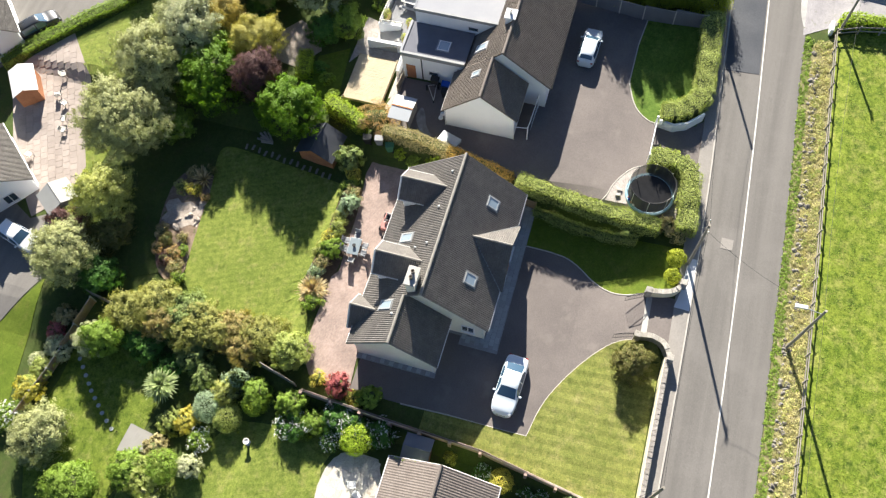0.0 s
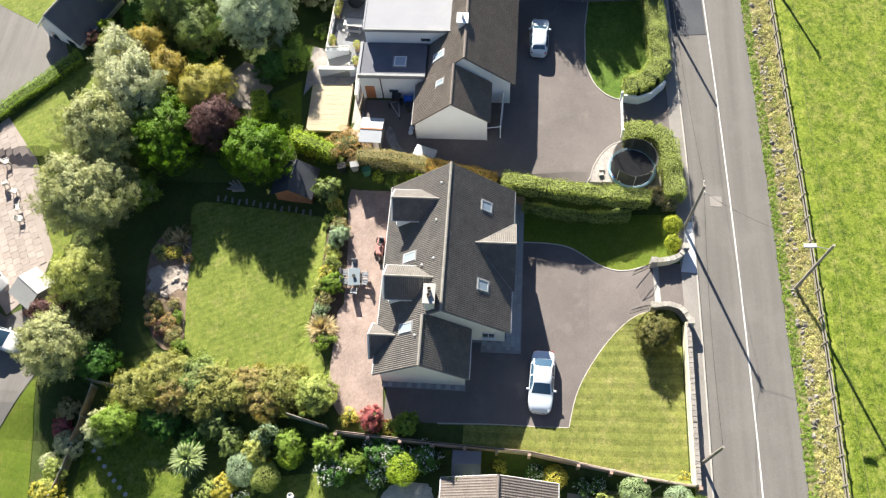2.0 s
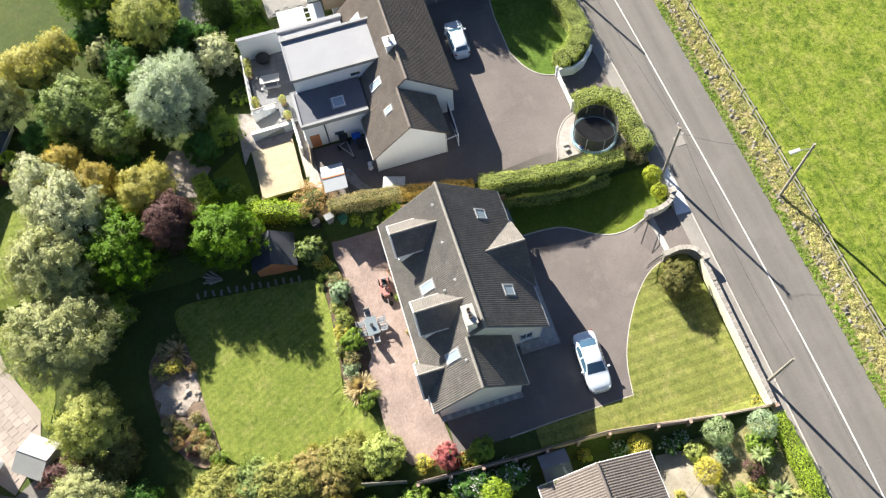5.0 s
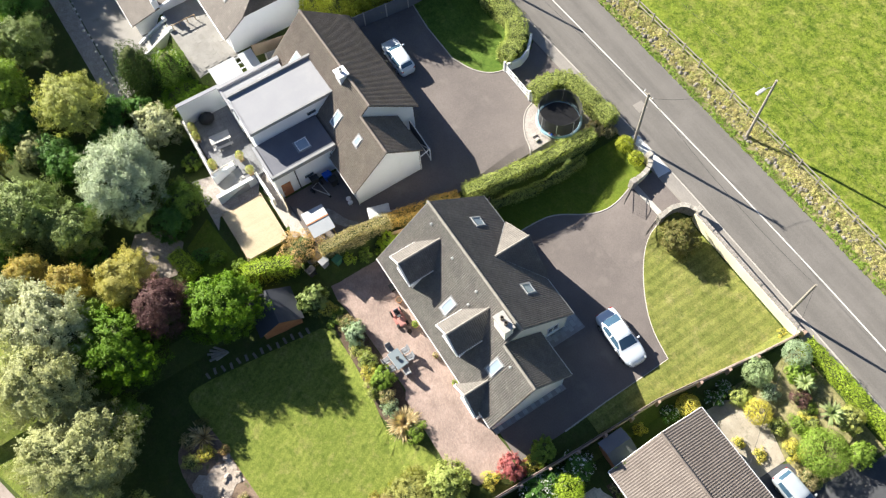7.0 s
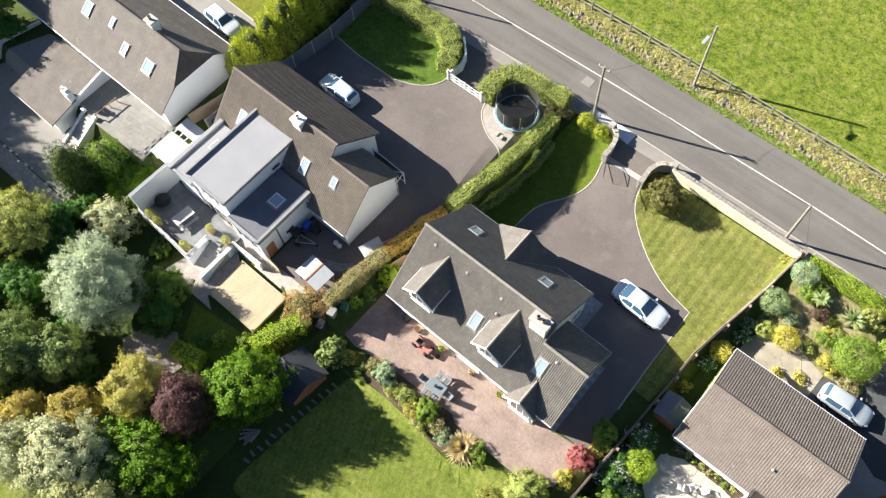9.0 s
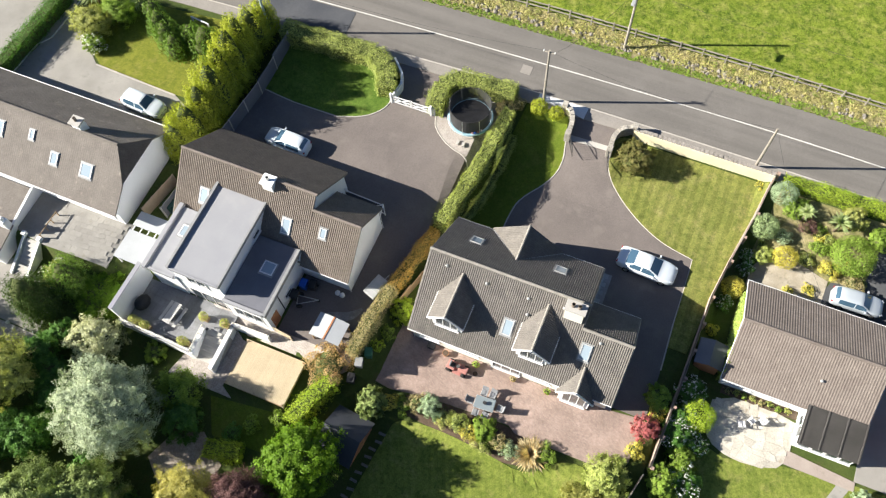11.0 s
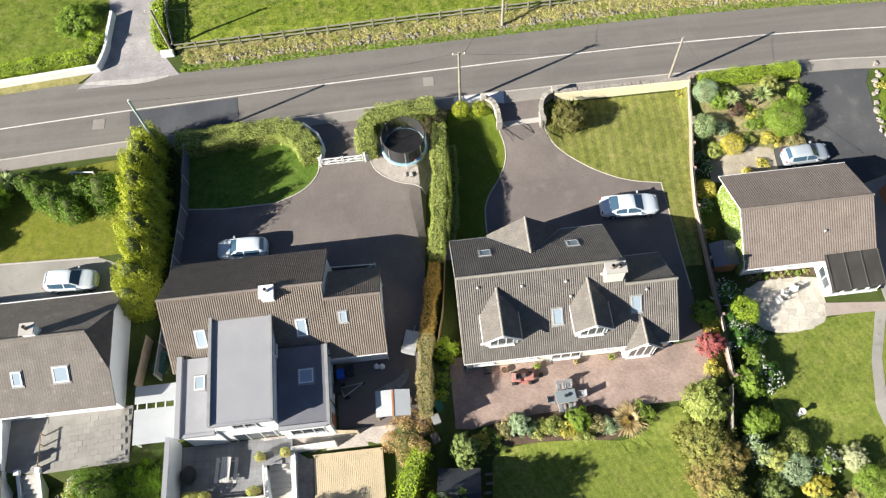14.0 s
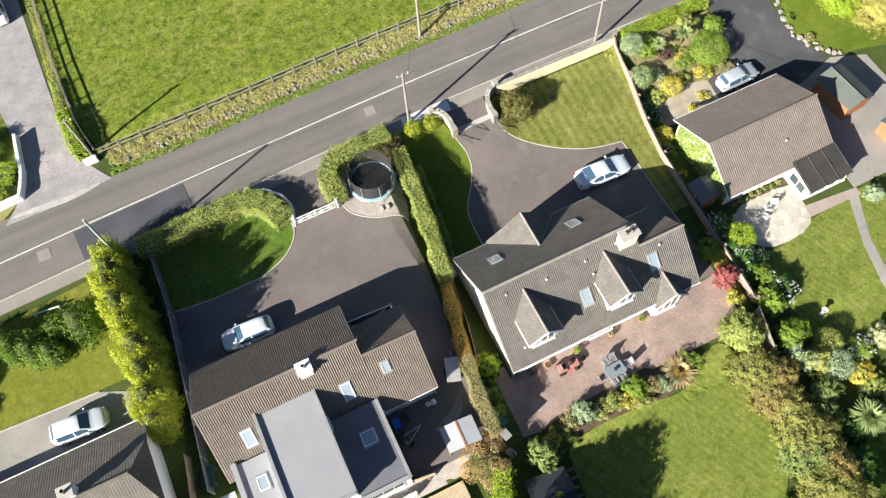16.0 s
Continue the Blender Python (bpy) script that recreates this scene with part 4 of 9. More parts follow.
drape("lawn_13", [(17.5, -35), (24, -34), (31, -32.5), (40, -31), (40, -37), (24, -38)], M["lawn_side"], 0.045, "sunlit lawn by the close", "lawn")
drape("driveway_5", [(12.4, -39.5), (10.5, -36.2), (17.4, -35.2), (24, -38.1), (50, -39), (50, -75), (0, -75), (2, -60)], M["road"], 0.035, "grey asphalt close", "road")
drape("driveway_6", [(-3, -52), (-7.5, -47.2), (-14.8, -40.5), (-30, -48), (-40, -64), (-10, -70)], M["road"], 0.035, "grey asphalt drive beyond the hedge", "road")

# ---- houses ----
def slope_frame(o, along, up):
    """A frame whose x runs along the eave, y up the slope, z out of the roof."""
    u, v = Vector(along).normalized(), Vector(up)
    v = (v - u * v.dot(u)).normalized()
    n = u.cross(v)
    return Matrix(((u.x, v.x, n.x, o[0]), (u.y, v.y, n.y, o[1]), (u.z, v.z, n.z, o[2]), (0, 0, 0, 1)))


def tiled_slope(name, o, along, up, wide, high, material, parent, clips=(), pitch=0.168, course=0.34, roll=0.04, lap=0.024):
    """Interlocking roof tiles: rolls side by side, each course stepping over the next. clips: planes (point, normal) past which it is cut away."""
    cols, rows = max(2, round(wide / pitch)), max(2, round(high / course))
    us, hs = [], []
    for i in range(cols):
        for f, h in ((0.0, 0.0), (0.42, 0.0), (0.58, 1.0), (0.86, 1.0)):
            us.append((i + f) * wide / cols)
            hs.append(h * roll)
    us.append(wide)
    hs.append(0.0)
    verts, faces = [], []
    n = len(us)
    for j in range(rows):
        for k, step in ((0, lap), (1, 0.004)):
            y = (j + k) * high / rows
            verts += [(u, y, h + step) for u, h in zip(us, hs)]
    for r in range(2 * rows - 1):
        faces += [(r * n + i, r * n + i + 1, (r + 1) * n + i + 1, (r + 1) * n + i) for i in range(n - 1)]
    me = bpy.data.meshes.new("tmp")
    me.from_pydata(verts, [], faces)
    bm = bmesh.new()
    bm.from_mesh(me)
    bpy.data.meshes.remove(me)
    slab = box(0, wide, 0, high, -0.11, -0.012)
    join(bm, slab)
    moved(bm, slope_frame(o, along, up))
    for co, no in clips:
        bmesh.ops.bisect_plane(bm, geom=bm.verts[:] + bm.edges[:] + bm.faces[:], plane_co=co, plane_no=no, clear_outer=True)
    me = bpy.data.meshes.new(name)
    bm.to_mesh(me)
    bm.free()
    return put_mesh(name, me, material, parent, "", "", True)


def ridge(a, b, material, parent, r=0.13, name="ridge_tiles"):
    """A row of half-round ridge tiles."""
    a, b = Vector(a), Vector(b)
    n = max(1, round((b - a).length / 0.45))
    bm = bmesh.new()
    for i in range(n):
        p, q = a.lerp(b, i / n), a.lerp(b, (i + 1.06) / n)
        rod(p, q, r * 1.0, r * 0.93, 8, bm)
    return part(name, bm, material, parent, "", "", True)


def lattice(xs, zs, y0, y1):
    """A frame in one piece: a plate with an opening in every second cell."""
    bm = bmesh.new()
    v = {(i, j, k): bm.verts.new((x, y, z)) for i, x in enumerate(xs) for j, z in enumerate(zs) for k, y in enumerate((y0, y1))}
    solid = {(i, j) for i in range(len(xs) - 1) for j in range(len(zs) - 1) if not (i % 2 and j % 2)}
    for i, j in solid:
        for k in (0, 1):
            bm.faces.new([v[i, j, k], v[i + 1, j, k], v[i + 1, j + 1, k], v[i, j + 1, k]])
        for di, dj, a, b in ((-1, 0, (i, j), (i, j + 1)), (1, 0, (i + 1, j), (i + 1, j + 1)), (0, -1, (i, j), (i + 1, j)), (0, 1, (i, j + 1), (i + 1, j + 1))):
            if (i + di, j + dj) not in solid:
                bm.faces.new([v[(*a, 0)], v[(*b, 0)], v[(*b, 1)], v[(*a, 1)]])
    return bm


def window(parent, x, y, z, w, h, facing, cols=2, name="window"):
    """A white window set proud of a wall; facing: the way it looks, n, s, e or w."""
    turn = {"s": 0, "e": 90, "n": 180, "w": 270}[facing]
    m = pose(x, y, z, 0, 0, turn)
    f = 0.07
    xs = [-w / 2, -w / 2 + f]
    for i in range(1, cols):
        c = -w / 2 + w * i / cols
        xs += [c - f / 2, c + f / 2]
    bm = lattice(xs + [w / 2 - f, w / 2], [0, f, h - f, h], -0.05, 0.03)
    fr = part(name, moved(bm, m), M["gloss_white"], parent, "", "", True)
    part("pane", moved(box(-w / 2 + 0.02, w / 2 - 0.02, -0.015, 0.02, 0.02, h - 0.02), m), M["glass"], fr, "dark reflecting glass", "", True)
    part("sill", moved(box(-w / 2 - 0.08, w / 2 + 0.08, -0.14, 0.0, -0.07, -0.005), m), M["white"], fr, "", "", True)
    return fr


def roof_light(parent, m, w, h, frame_m=None):
    """A roof window: raised frame and a pane. m: its middle on the slope, x along the eave."""
    bm = bmesh.new()
    f = 0.09
    for a in ((-w / 2, w / 2, -h / 2, -h / 2 + f), (-w / 2, w / 2, h / 2 - f, h / 2), (-w / 2, -w / 2 + f, -h / 2 + f, h / 2 - f), (w / 2 - f, w / 2, -h / 2 + f, h / 2 - f)):
        box(*a, -0.05, 0.13, bm)
    fr = part("roof_window", moved(bm, m), frame_m or M["galv"], parent, "", "", True)
    part("pane", moved(box(-w / 2 + f, w / 2 - f, -h / 2 + f, h / 2 - f, 0.02, 0.10), m), M["sky_glass"], fr, "glass with the sky's reflection in its pale colour", "", True)
    part("flashing", moved(box(-w / 2 - 0.1, w / 2 + 0.1, -h / 2 - 0.16, h / 2 + 0.08, 0.0, 0.062), m), M["lead"], fr, "grey lead flashing", "", True)
    return fr


def on_slope(o, along, up, x, y):
    return slope_frame(o, along, up) @ pose(x, y, 0)


def chimney(parent, x, y, w, d, z0, z1, material, pots=2, cap="concrete", pot="tile_b"):
    st = part("chimney", box(x - w / 2, x + w / 2, y - d / 2, y + d / 2, z0, z1, None, 0.02), material, parent, "", "", True)
    part("cap", box(x - w / 2 - 0.1, x + w / 2 + 0.1, y - d / 2 - 0.1, y + d / 2 + 0.1, z1, z1 + 0.14, None, 0.02), M[cap], st, "flat capping", "", True)
    for i in range(pots):
        bm = cyl(0.14, 0.11, 0, 0.42, 12)
        cyl(0.15, 0.15, 0.36, 0.42, 12, bm)
        moved(bm, pose(x + (i - (pots - 1) / 2) * 0.5, y, z1 + 0.13))
        part("chimney_pot", bm, M[pot], st, "round chimney pot", "", True)
    return st


def gutter(parent, a, b, name="gutter"):
    return part(name, rod(a, b, 0.06, None, 8), M["gloss_white"], parent, "white plastic gutter", "", True)


def pipe(parent, a, b):
    return part("downpipe", rod(a, b, 0.04, None, 6), M["gloss_white"], parent, "white downpipe", "", True)


def vent(parent, x, y, z):
    bm = cyl(0.09, 0.08, -0.15, 0.2, 8)
    cyl(0.13, 0.06, 0.17, 0.26, 8, bm)
    return part("roof_vent", moved(bm, pose(x, y, z)), M["galv"], parent, "small metal vent", "", True)


def dormer(parent, x, yf, ye, half, zr, ze, plane, tile, sill):
    """A gabled dormer that looks south. x: its middle; yf: its front; zr, ze: ridge and eave heights; plane(y): height of the main roof."""
    k = (zr - ze) / half
    over = 0.25
    ln = math.hypot(half + over, k * (half + over))
    yb = ye
    back = Vector((x, yb, zr))
    # cut where the small roof meets the main slope
    s = plane(yf + 1) - plane(yf)
    no = Vector((0, s, -1)).normalized()
    clip = [((x, yf, plane(yf) - 0.02), no)]
    low = ze - k * over
    tiled_slope("dormer_roof", (x - half - over, yb + 0.6, low), (0, -1, 0), (1, 0, k), yb + 0.6 - yf + 0.3, ln, tile, parent, clip)
    tiled_slope("dormer_roof", (x + half + over, yf - 0.3, low), (0, 1, 0), (-1, 0, k), yb + 0.6 - yf + 0.3, ln, tile, parent, clip)
    ridge((x, yf - 0.3, zr + 0.03), (x, yb, zr + 0.03), M["ridge_a"], parent, 0.11)
    body = bmesh.new()
    pts = [(x - half, sill), (x + half, sill), (x + half, ze), (x, zr - 0.12), (x - half, ze)]
    a = [body.verts.new((px_, yf, pz)) for px_, pz in pts]
    b = [body.verts.new((px_, yb + 0.2, pz)) for px_, pz in pts]
    body.faces.new(a)
    body.faces.new(b[::-1])
    for i in range(5):
        body.faces.new((a[i], a[(i + 1) % 5], b[(i + 1) % 5], b[i]))
    d = part("dormer", body, M["white"], parent, "white rendered dormer front", "", True)
    for sgn in (-1, 1):
        e = Vector((x + sgn * (half + over), yf - 0.32, low + 0.02))
        t = Vector((x, yf - 0.32, zr + 0.02))
        part("bargeboard", rod(e, t, 0.085, None, 4), M["gloss_white"], d, "", "", True)
    for sgn in (-1, 1):
        part("gutter", rod((x + sgn * (half + over), yf - 0.3, low), (x + sgn * (half + over), yf + (low - plane(yf)) / s if s else yb, low), 0.06, None, 6), M["gloss_white"], d, "", "", True)
    w = window(d, x, yf - 0.03, sill + 0.1, half * 1.5, max(0.5, ze - sill - 0.15), "s", 3)
    return d


def house_1():
    """The middle house: steep tiled roof, three dormers behind, a gable in front, a lower wing to the east."""
    z0 = -0.2
    h = thing("house", "cream bungalow with steep grey-brown tiled roof and dormers", "house", (6.5, 0, z0))
    t = M["tile_a"]
    zr, ze, yn, ys = 7.28, 2.78, 5.38, -5.42
    sn, ss = (zr - ze) / yn, (zr - ze) / -ys
    bm = profile_x([(-4.95, z0), (4.95, z0), (4.95, 3.0), (0, zr - 0.22), (-4.95, 3.0)], 0.22, 12.78)
    part("wall", bm, M["cream"], h, "smooth cream render", "", True)
    ry, rz = -1.5, zr - 1.5 * ss
    sw = (rz - ze) / (2.25 - ry)
    bm = profile_x([(-4.95, z0), (1.85, z0), (1.85, 2.98), (ry, rz - 0.2), (-4.95, 3.0)], 12.7, 16.72)
    part("wall", bm, M["cream"], h, "smooth cream render", "", True)
    ln = math.hypot(yn, zr - ze)
    gx, gz = 6.27, 5.36
    half = (gz - ze) / 0.84
    # front slope with a notch for the gable
    north = ((13.03, yn, ze), (-1, 0, 0), (0, -1, sn))
    tiled_slope("roof_slope", *north, 13.08, ln, t, h)
    ls = math.hypot(-ys, zr - ze)
    tiled_slope("roof_slope", (-0.05, ys, ze), (1, 0, 0), (0, 1, ss), 13.05, ls, t, h)
    lw = math.hypot(-ys + ry, rz - ze)
    tiled_slope("roof_slope", (12.97, ys, ze), (1, 0, 0), (0, 1, ss), 4.05, lw, t, h)
    tiled_slope("roof_slope", (17.02, 2.25, ze), (-1, 0, 0), (0, -1, sw), 4.2, math.hypot(2.25 - ry, rz - ze), t, h)
    # the front gable
    kg = (gz - ze) / half
    lg = math.hypot(half + 0.05, kg * (half + 0.05))
    no = Vector((0, -sn, -1)).normalized()
    clip = [((gx, yn, ze + 0.02), no)]
    tiled_slope("gable_roof", (gx - half - 0.05, 5.62, ze - 0.04), (0, -1, 0), (1, 0, kg), 5.0, lg, t, h, clip)
    tiled_slope("gable_roof", (gx + half + 0.05, 0.62, ze - 0.04), (0, 1, 0), (-1, 0, kg), 5.0, lg, t, h, clip)
    body = bmesh.new()
    pts = [(gx - half + 0.35, z0), (gx + half - 0.35, z0), (gx + half - 0.35, ze + 0.1), (gx, gz - 0.2), (gx - half + 0.35, ze + 0.1)]
    a = [body.verts.new((p, 5.25, q)) for p, q in pts]
    b = [body.verts.new((p, 3.2, q)) for p, q in pts]
    body.faces.new(a)
    body.faces.new(b[::-1])
    for i in range(5):
        body.faces.new((a[i], a[(i + 1) % 5], b[(i + 1) % 5], b[i]))
    part("gable_wall", body, M["cream"], h, "", "", True)
    ridge((gx, 5.62, gz + 0.03), (gx, yn - (gz - ze) / sn, gz + 0.03), M["ridge_a"], h, 0.11)
    ridge((-0.08, 0, zr + 0.03), (13.06, 0, zr + 0.03), M["ridge_a"], h)
    ridge((13.0, ry, rz + 0.03), (17.05, ry, rz + 0.03), M["ridge_a"], h)
    for sgn in (-1, 1):
        part("valley", rod((gx, yn - (gz - ze) / sn, gz), (gx + sgn * half, yn, ze + 0.05), 0.05, None, 5), M["lead"], h, "grey lead valley", "", True)
    plane = lambda y: zr + ss * y
    dormer(h, 3.03, -4.45, -0.85, 1.25, 6.6, 5.48, plane, t, 3.62)
    dormer(h, 10.05, -4.45, -0.85, 1.25, 6.6, 5.48, plane, t, 3.62)
    dormer(h, 14.16, -5.55, -3.72, 1.25, 4.22, 2.85, plane, t, 0.1)
    roof_light(h, on_slope(*north, 13.03 - 2.65, 3.13), 0.95, 1.1)
    roof_light(h, on_slope(*north, 13.03 - 9.82, 3.11), 0.95, 1.1)
    south = ((-0.05, ys, ze), (1, 0, 0), (0, 1, ss))
    roof_light(h, on_slope(*south, 7.63, 3.12), 0.8, 1.35)
    roof_light(h, on_slope(*south, 13.81, 3.42), 0.8, 1.35)
    chimney(h, 12.05, -0.9, 1.45, 0.75, 5.2, 8.05, M["cream"])
    for x, y in ((1.6, -0.75), (5.0, -0.95), (8.4, -0.95), (11.2, -0.75), (8.7, -1.9), (1.5, -4.3), (14.6, -2.0)):
        vent(h, x, y, plane(y))
    gutter(h, (-0.05, ys - 0.02, ze - 0.02), (12.9, ys - 0.02, ze - 0.02))
    gutter(h, (-0.05, yn + 0.02, ze - 0.02), (3.1, yn + 0.02, ze - 0.02))
    gutter(h, (9.4, yn + 0.02, ze - 0.02), (13.0, yn + 0.02, ze - 0.02))
    gutter(h, (13.0, 2.27, ze - 0.02), (17.0, 2.27, ze - 0.02))
    gutter(h, (15.5, ys - 0.02, ze - 0.02), (17.0, ys - 0.02, ze - 0.02))
    for x, y, yr, zt in ((-0.03, ys, 0, zr), (-0.03, yn, 0, zr), (13.03, ry, 0, zr), (13.03, yn, 0, zr), (17.03, ys, ry, rz), (17.03, 2.25, ry, rz)):
        zb = rz if y == ry else ze
        part("bargeboard", rod((x, y, zb - 0.07), (x, yr, zt - 0.07), 0.055, None, 4), M["ridge_a"], h, "", "", True)
    pipe(h, (12.82, 4.9, 0.0), (12.82, 4.9, 2.75))
    pipe(h, (0.18, -5.0, -0.1), (0.18, -5.0, 2.7))
    pipe(h, (16.76, 1.7, 0.0), (16.76, 1.7, 2.7))
    for x, w, zz, hh in ((1.6, 1.6, 0.75, 1.3), (5.0, 1.8, 0.75, 1.3), (8.3, 2.4, 0.0, 2.1), (11.3, 1.4, 0.75, 1.3)):
        window(h, x, -4.98, zz, w, hh, "s", 3)
    for x in (1.6, 11.3):
        window(h, x, 4.98, 0.75, 1.6, 1.3, "n", 3)
    window(h, 4.9, 5.28, 0.75, 1.3, 1.3, "n", 2)
    window(h, 7.7, 5.28, 0.75, 1.3, 1.3, "n", 2)
    window(h, 12.81, 3.6, 0.8, 1.1, 1.2, "e", 2)
    d = part("door", box(5.8, 6.75, 5.25, 5.31, 0.0, 2.1), M["wood_red"], h, "dark wooden front door", "", True)
    part("handle", rod((6.62, 5.33, 1.0), (6.62, 5.33, 1.2), 0.02), M["metal"], d, "", "", True)
    return h


def parapet(parent, pts, z0, z1, w, material, cap, closed=True, name="parapet"):
    n = len(pts)
    for i in range(n if closed else n - 1):
        (x0, y0), (x1, y1) = pts[i], pts[(i + 1) % n]
        d = Vector((x1 - x0, y1 - y0)).normalized()
        nx, ny = -d.y * w / 2, d.x * w / 2
        e = d * (w / 2)
        q = [(x0 - e.x + nx, y0 - e.y + ny), (x0 - e.x - nx, y0 - e.y - ny), (x1 - e.x - nx, y1 - e.y - ny), (x1 - e.x + nx, y1 - e.y + ny)]
        p = part(name, prism(q, z0, z1), material, parent, "", "", True)
        c = 1.25
        q2 = [((x - (x0 + x1) / 2) * 1 + (x0 + x1) / 2 + (nx if k in (0, 3) else -nx) * (c - 1), y + (ny if k in (0, 3) else -ny) * (c - 1)) for k, (x, y) in enumerate(q)]
        part("coping", prism(q2, z1, z1 + 0.06), cap, p, "grey coping", "", True)


def house_2():
    """The white house: brown tiled roof with a modern flat-roofed extension and a walled terrace behind."""
    z0 = 1.3
    h = thing("house", "white house with brown tiled roof and modern flat-roofed extension", "house", (-14, 0, z0))
    t = M["tile_b"]
    zr, ze, ry = 8.3, 4.66, 0.5
    yn, ys = 5.02, -3.9
    kn, ks = (zr - ze) / (yn - ry), (zr - 3.95) / (ry - ys - 0.0)
    zs = 3.95
    part("wall", profile_x([(-3.6, z0), (4.6, z0), (4.6, 4.8), (ry, zr - 0.25), (-3.6, 4.1)], -22.3, -10.3), M["white"], h, "white render", "", True)
    tiled_slope("roof_slope", (-10.05, yn, ze), (-1, 0, 0), (0, -1, kn), 12.6, math.hypot(yn - ry, zr - ze), t, h)
    tiled_slope("roof_slope", (-22.65, ys, zs), (1, 0, 0), (0, 1, ks), 12.5, math.hypot(ry - ys, zr - zs), t, h)
    ridge((-22.65, ry, zr + 0.02), (-10.05, ry, zr + 0.02), M["tile_c"], h)
    # lower wing
    r2, z2 = -0.45, 7.3
    zs2 = 3.95
    k2n, k2s = (z2 - 4.72) / (2.95 - r2), (z2 - zs2) / (r2 + 4.1)
    part("wall", profile_x([(-3.8, z0), (2.6, z0), (2.6, 4.9), (r2, z2 - 0.25), (-3.8, 4.15)], -10.5, -6.1), M["white"], h, "white render", "", True)
    tiled_slope("roof_slope", (-5.85, 2.95, 4.72), (-1, 0, 0), (0, -1, k2n), 4.3, math.hypot(2.95 - r2, z2 - 4.72), t, h)
    tiled_slope("roof_slope", (-10.3, -4.1, zs2), (1, 0, 0), (0, 1, k2s), 4.45, math.hypot(r2 + 4.1, z2 - zs2), t, h)
    ridge((-10.2, r2, z2 + 0.02), (-5.85, r2, z2 + 0.02), M["tile_c"], h)
    south = ((-22.65, ys, zs), (1, 0, 0), (0, 1, ks))
    roof_light(h, on_slope(*south, 2.75, 2.75), 0.8, 1.4, M["gloss_white"])
    roof_light(h, on_slope(*south, 10.5, 2.75), 0.8, 1.4, M["gloss_white"])
    roof_light(h, on_slope((-10.3, -4.1, zs2), (1, 0, 0), (0, 1, k2s), 1.42, 3.4), 0.6, 0.9, M["galv"])
    chimney(h, -14.25, 0.15, 0.95, 0.85, 6.0, 8.5, M["white"], 1, "white", "galv")
    # flat-roofed block
    tx0, tx1, ty0, ty1, tz = -18.85, -14.3, -9.1, -0.3, 6.75
    part("wall", box(tx0 + 0.1, tx1 - 0.05, ty0 + 0.1, ty1, z0 - 0.9, tz - 0.05), M["white"], h, "smooth white render", "", True)
    part("flat_roof", box(tx0, tx1 - 0.1, ty0 + 0.05, ty1, tz - 0.04, tz + 0.05), M["flat_roof"], h, "grey membrane flat roof", "", True)
    part("roof_edge", box(tx0 - 0.15, tx0 + 0.1, ty0, ty1 + 0.2, tz - 0.3, tz + 0.28, None, 0.02), M["lead"], h, "grey metal roof edge", "", True)
    part("roof_edge", box(tx0 + 0.1, tx1, ty0 - 0.05, ty0 + 0.1, tz - 0.25, tz + 0.1), M["flat_roof"], h, "", "", True)
    part("roof_edge", box(tx1 - 0.1, tx1 + 0.05, ty0, ty1, tz - 0.25, tz + 0.1), M["lead"], h, "", "", True)
    window(h, -16.6, ty0 + 0.08, 4.9, 1.8, 1.3, "s", 2)
    window(h, tx1 - 0.03, -3.4, 5.2, 1.0, 0.55, "e", 1)
    # lower flat roof to the east
    lz = 4.95
    part("wall", box(-14.3, -10.55, -9.35, -3.4, z0 - 0.9, lz - 0.05), M["white"], h, "smooth white render", "", True)
    part("flat_roof", box(-14.28, -10.6, -9.3, -3.2, lz - 0.04, lz + 0.04), M["felt_roof"], h, "dark grey flat roof", "", True)
    part("roof_edge", box(-10.65, -10.4, -9.45, -3.2, lz - 0.3, lz + 0.16, None, 0.02), M["lead"], h, "grey metal roof edge", "", True)
    part("roof_edge", box(-14.3, -10.65, -9.5, -9.25, lz - 0.3, lz + 0.16, None, 0.02), M["flat_roof"], h, "", "", True)
    roof_light(h, pose(-12.1, -5.6, lz + 0.04), 1.1, 1.1, M["gloss_white"])
    window(h, -10.52, -6.3, 2.4, 1.0, 0.6, "e", 1)
    d = part("door", box(-10.56, -10.5, -9.0, -8.1, 1.3, 3.3), M["wood_red"], h, "brown wooden side door", "", True)
    part("handle", rod((-10.48, -8.9, 2.2), (-10.48, -8.9, 2.35), 0.02), M["metal"], d, "", "", True)
    part("downpipe", rod((-10.45, -7.4, 1.4), (-10.45, -7.4, 4.7), 0.05), M["black"], h, "dark downpipe", "", True)
    for y0, y1 in ((-9.42, -9.36),):
        window(h, -12.4, y1 + 0.02, 2.2, 2.6, 1.8, "s", 3)
    window(h, -16.6, ty0 + 0.06, 1.25, 3.2, 2.2, "s", 3, "sliding_door")
    # lower flat roof to the west
    part("wall", box(-21.6, -18.85, -9.1, -3.4, z0 - 0.9, lz - 0.05), M["white"], h, "smooth white render", "", True)
    part("flat_roof", box(-21.6, -19.0, -9.1, -3.2, lz - 0.04, lz + 0.04), M["flat_roof"], h, "grey membrane flat roof", "", True)
    part("roof_edge", box(-21.95, -21.55, -9.3, -3.0, lz - 0.3, lz + 0.25, None, 0.02), M["flat_roof"], h, "", "", True)
    part("roof_edge", box(-21.55, -19.0, -9.25, -9.05, lz - 0.3, lz + 0.12), M["flat_roof"], h, "", "", True)
    roof_light(h, pose(-20.2, -5.2, lz + 0.04), 0.8, 1.1, M["gloss_white"])
    # side screen with rails beside the front door
    bm = bmesh.new()
    for z in (1.75, 3.3):
        rod((-10.1, 4.0, z), (-6.4, 3.85, z), 0.05, None, 6, bm)
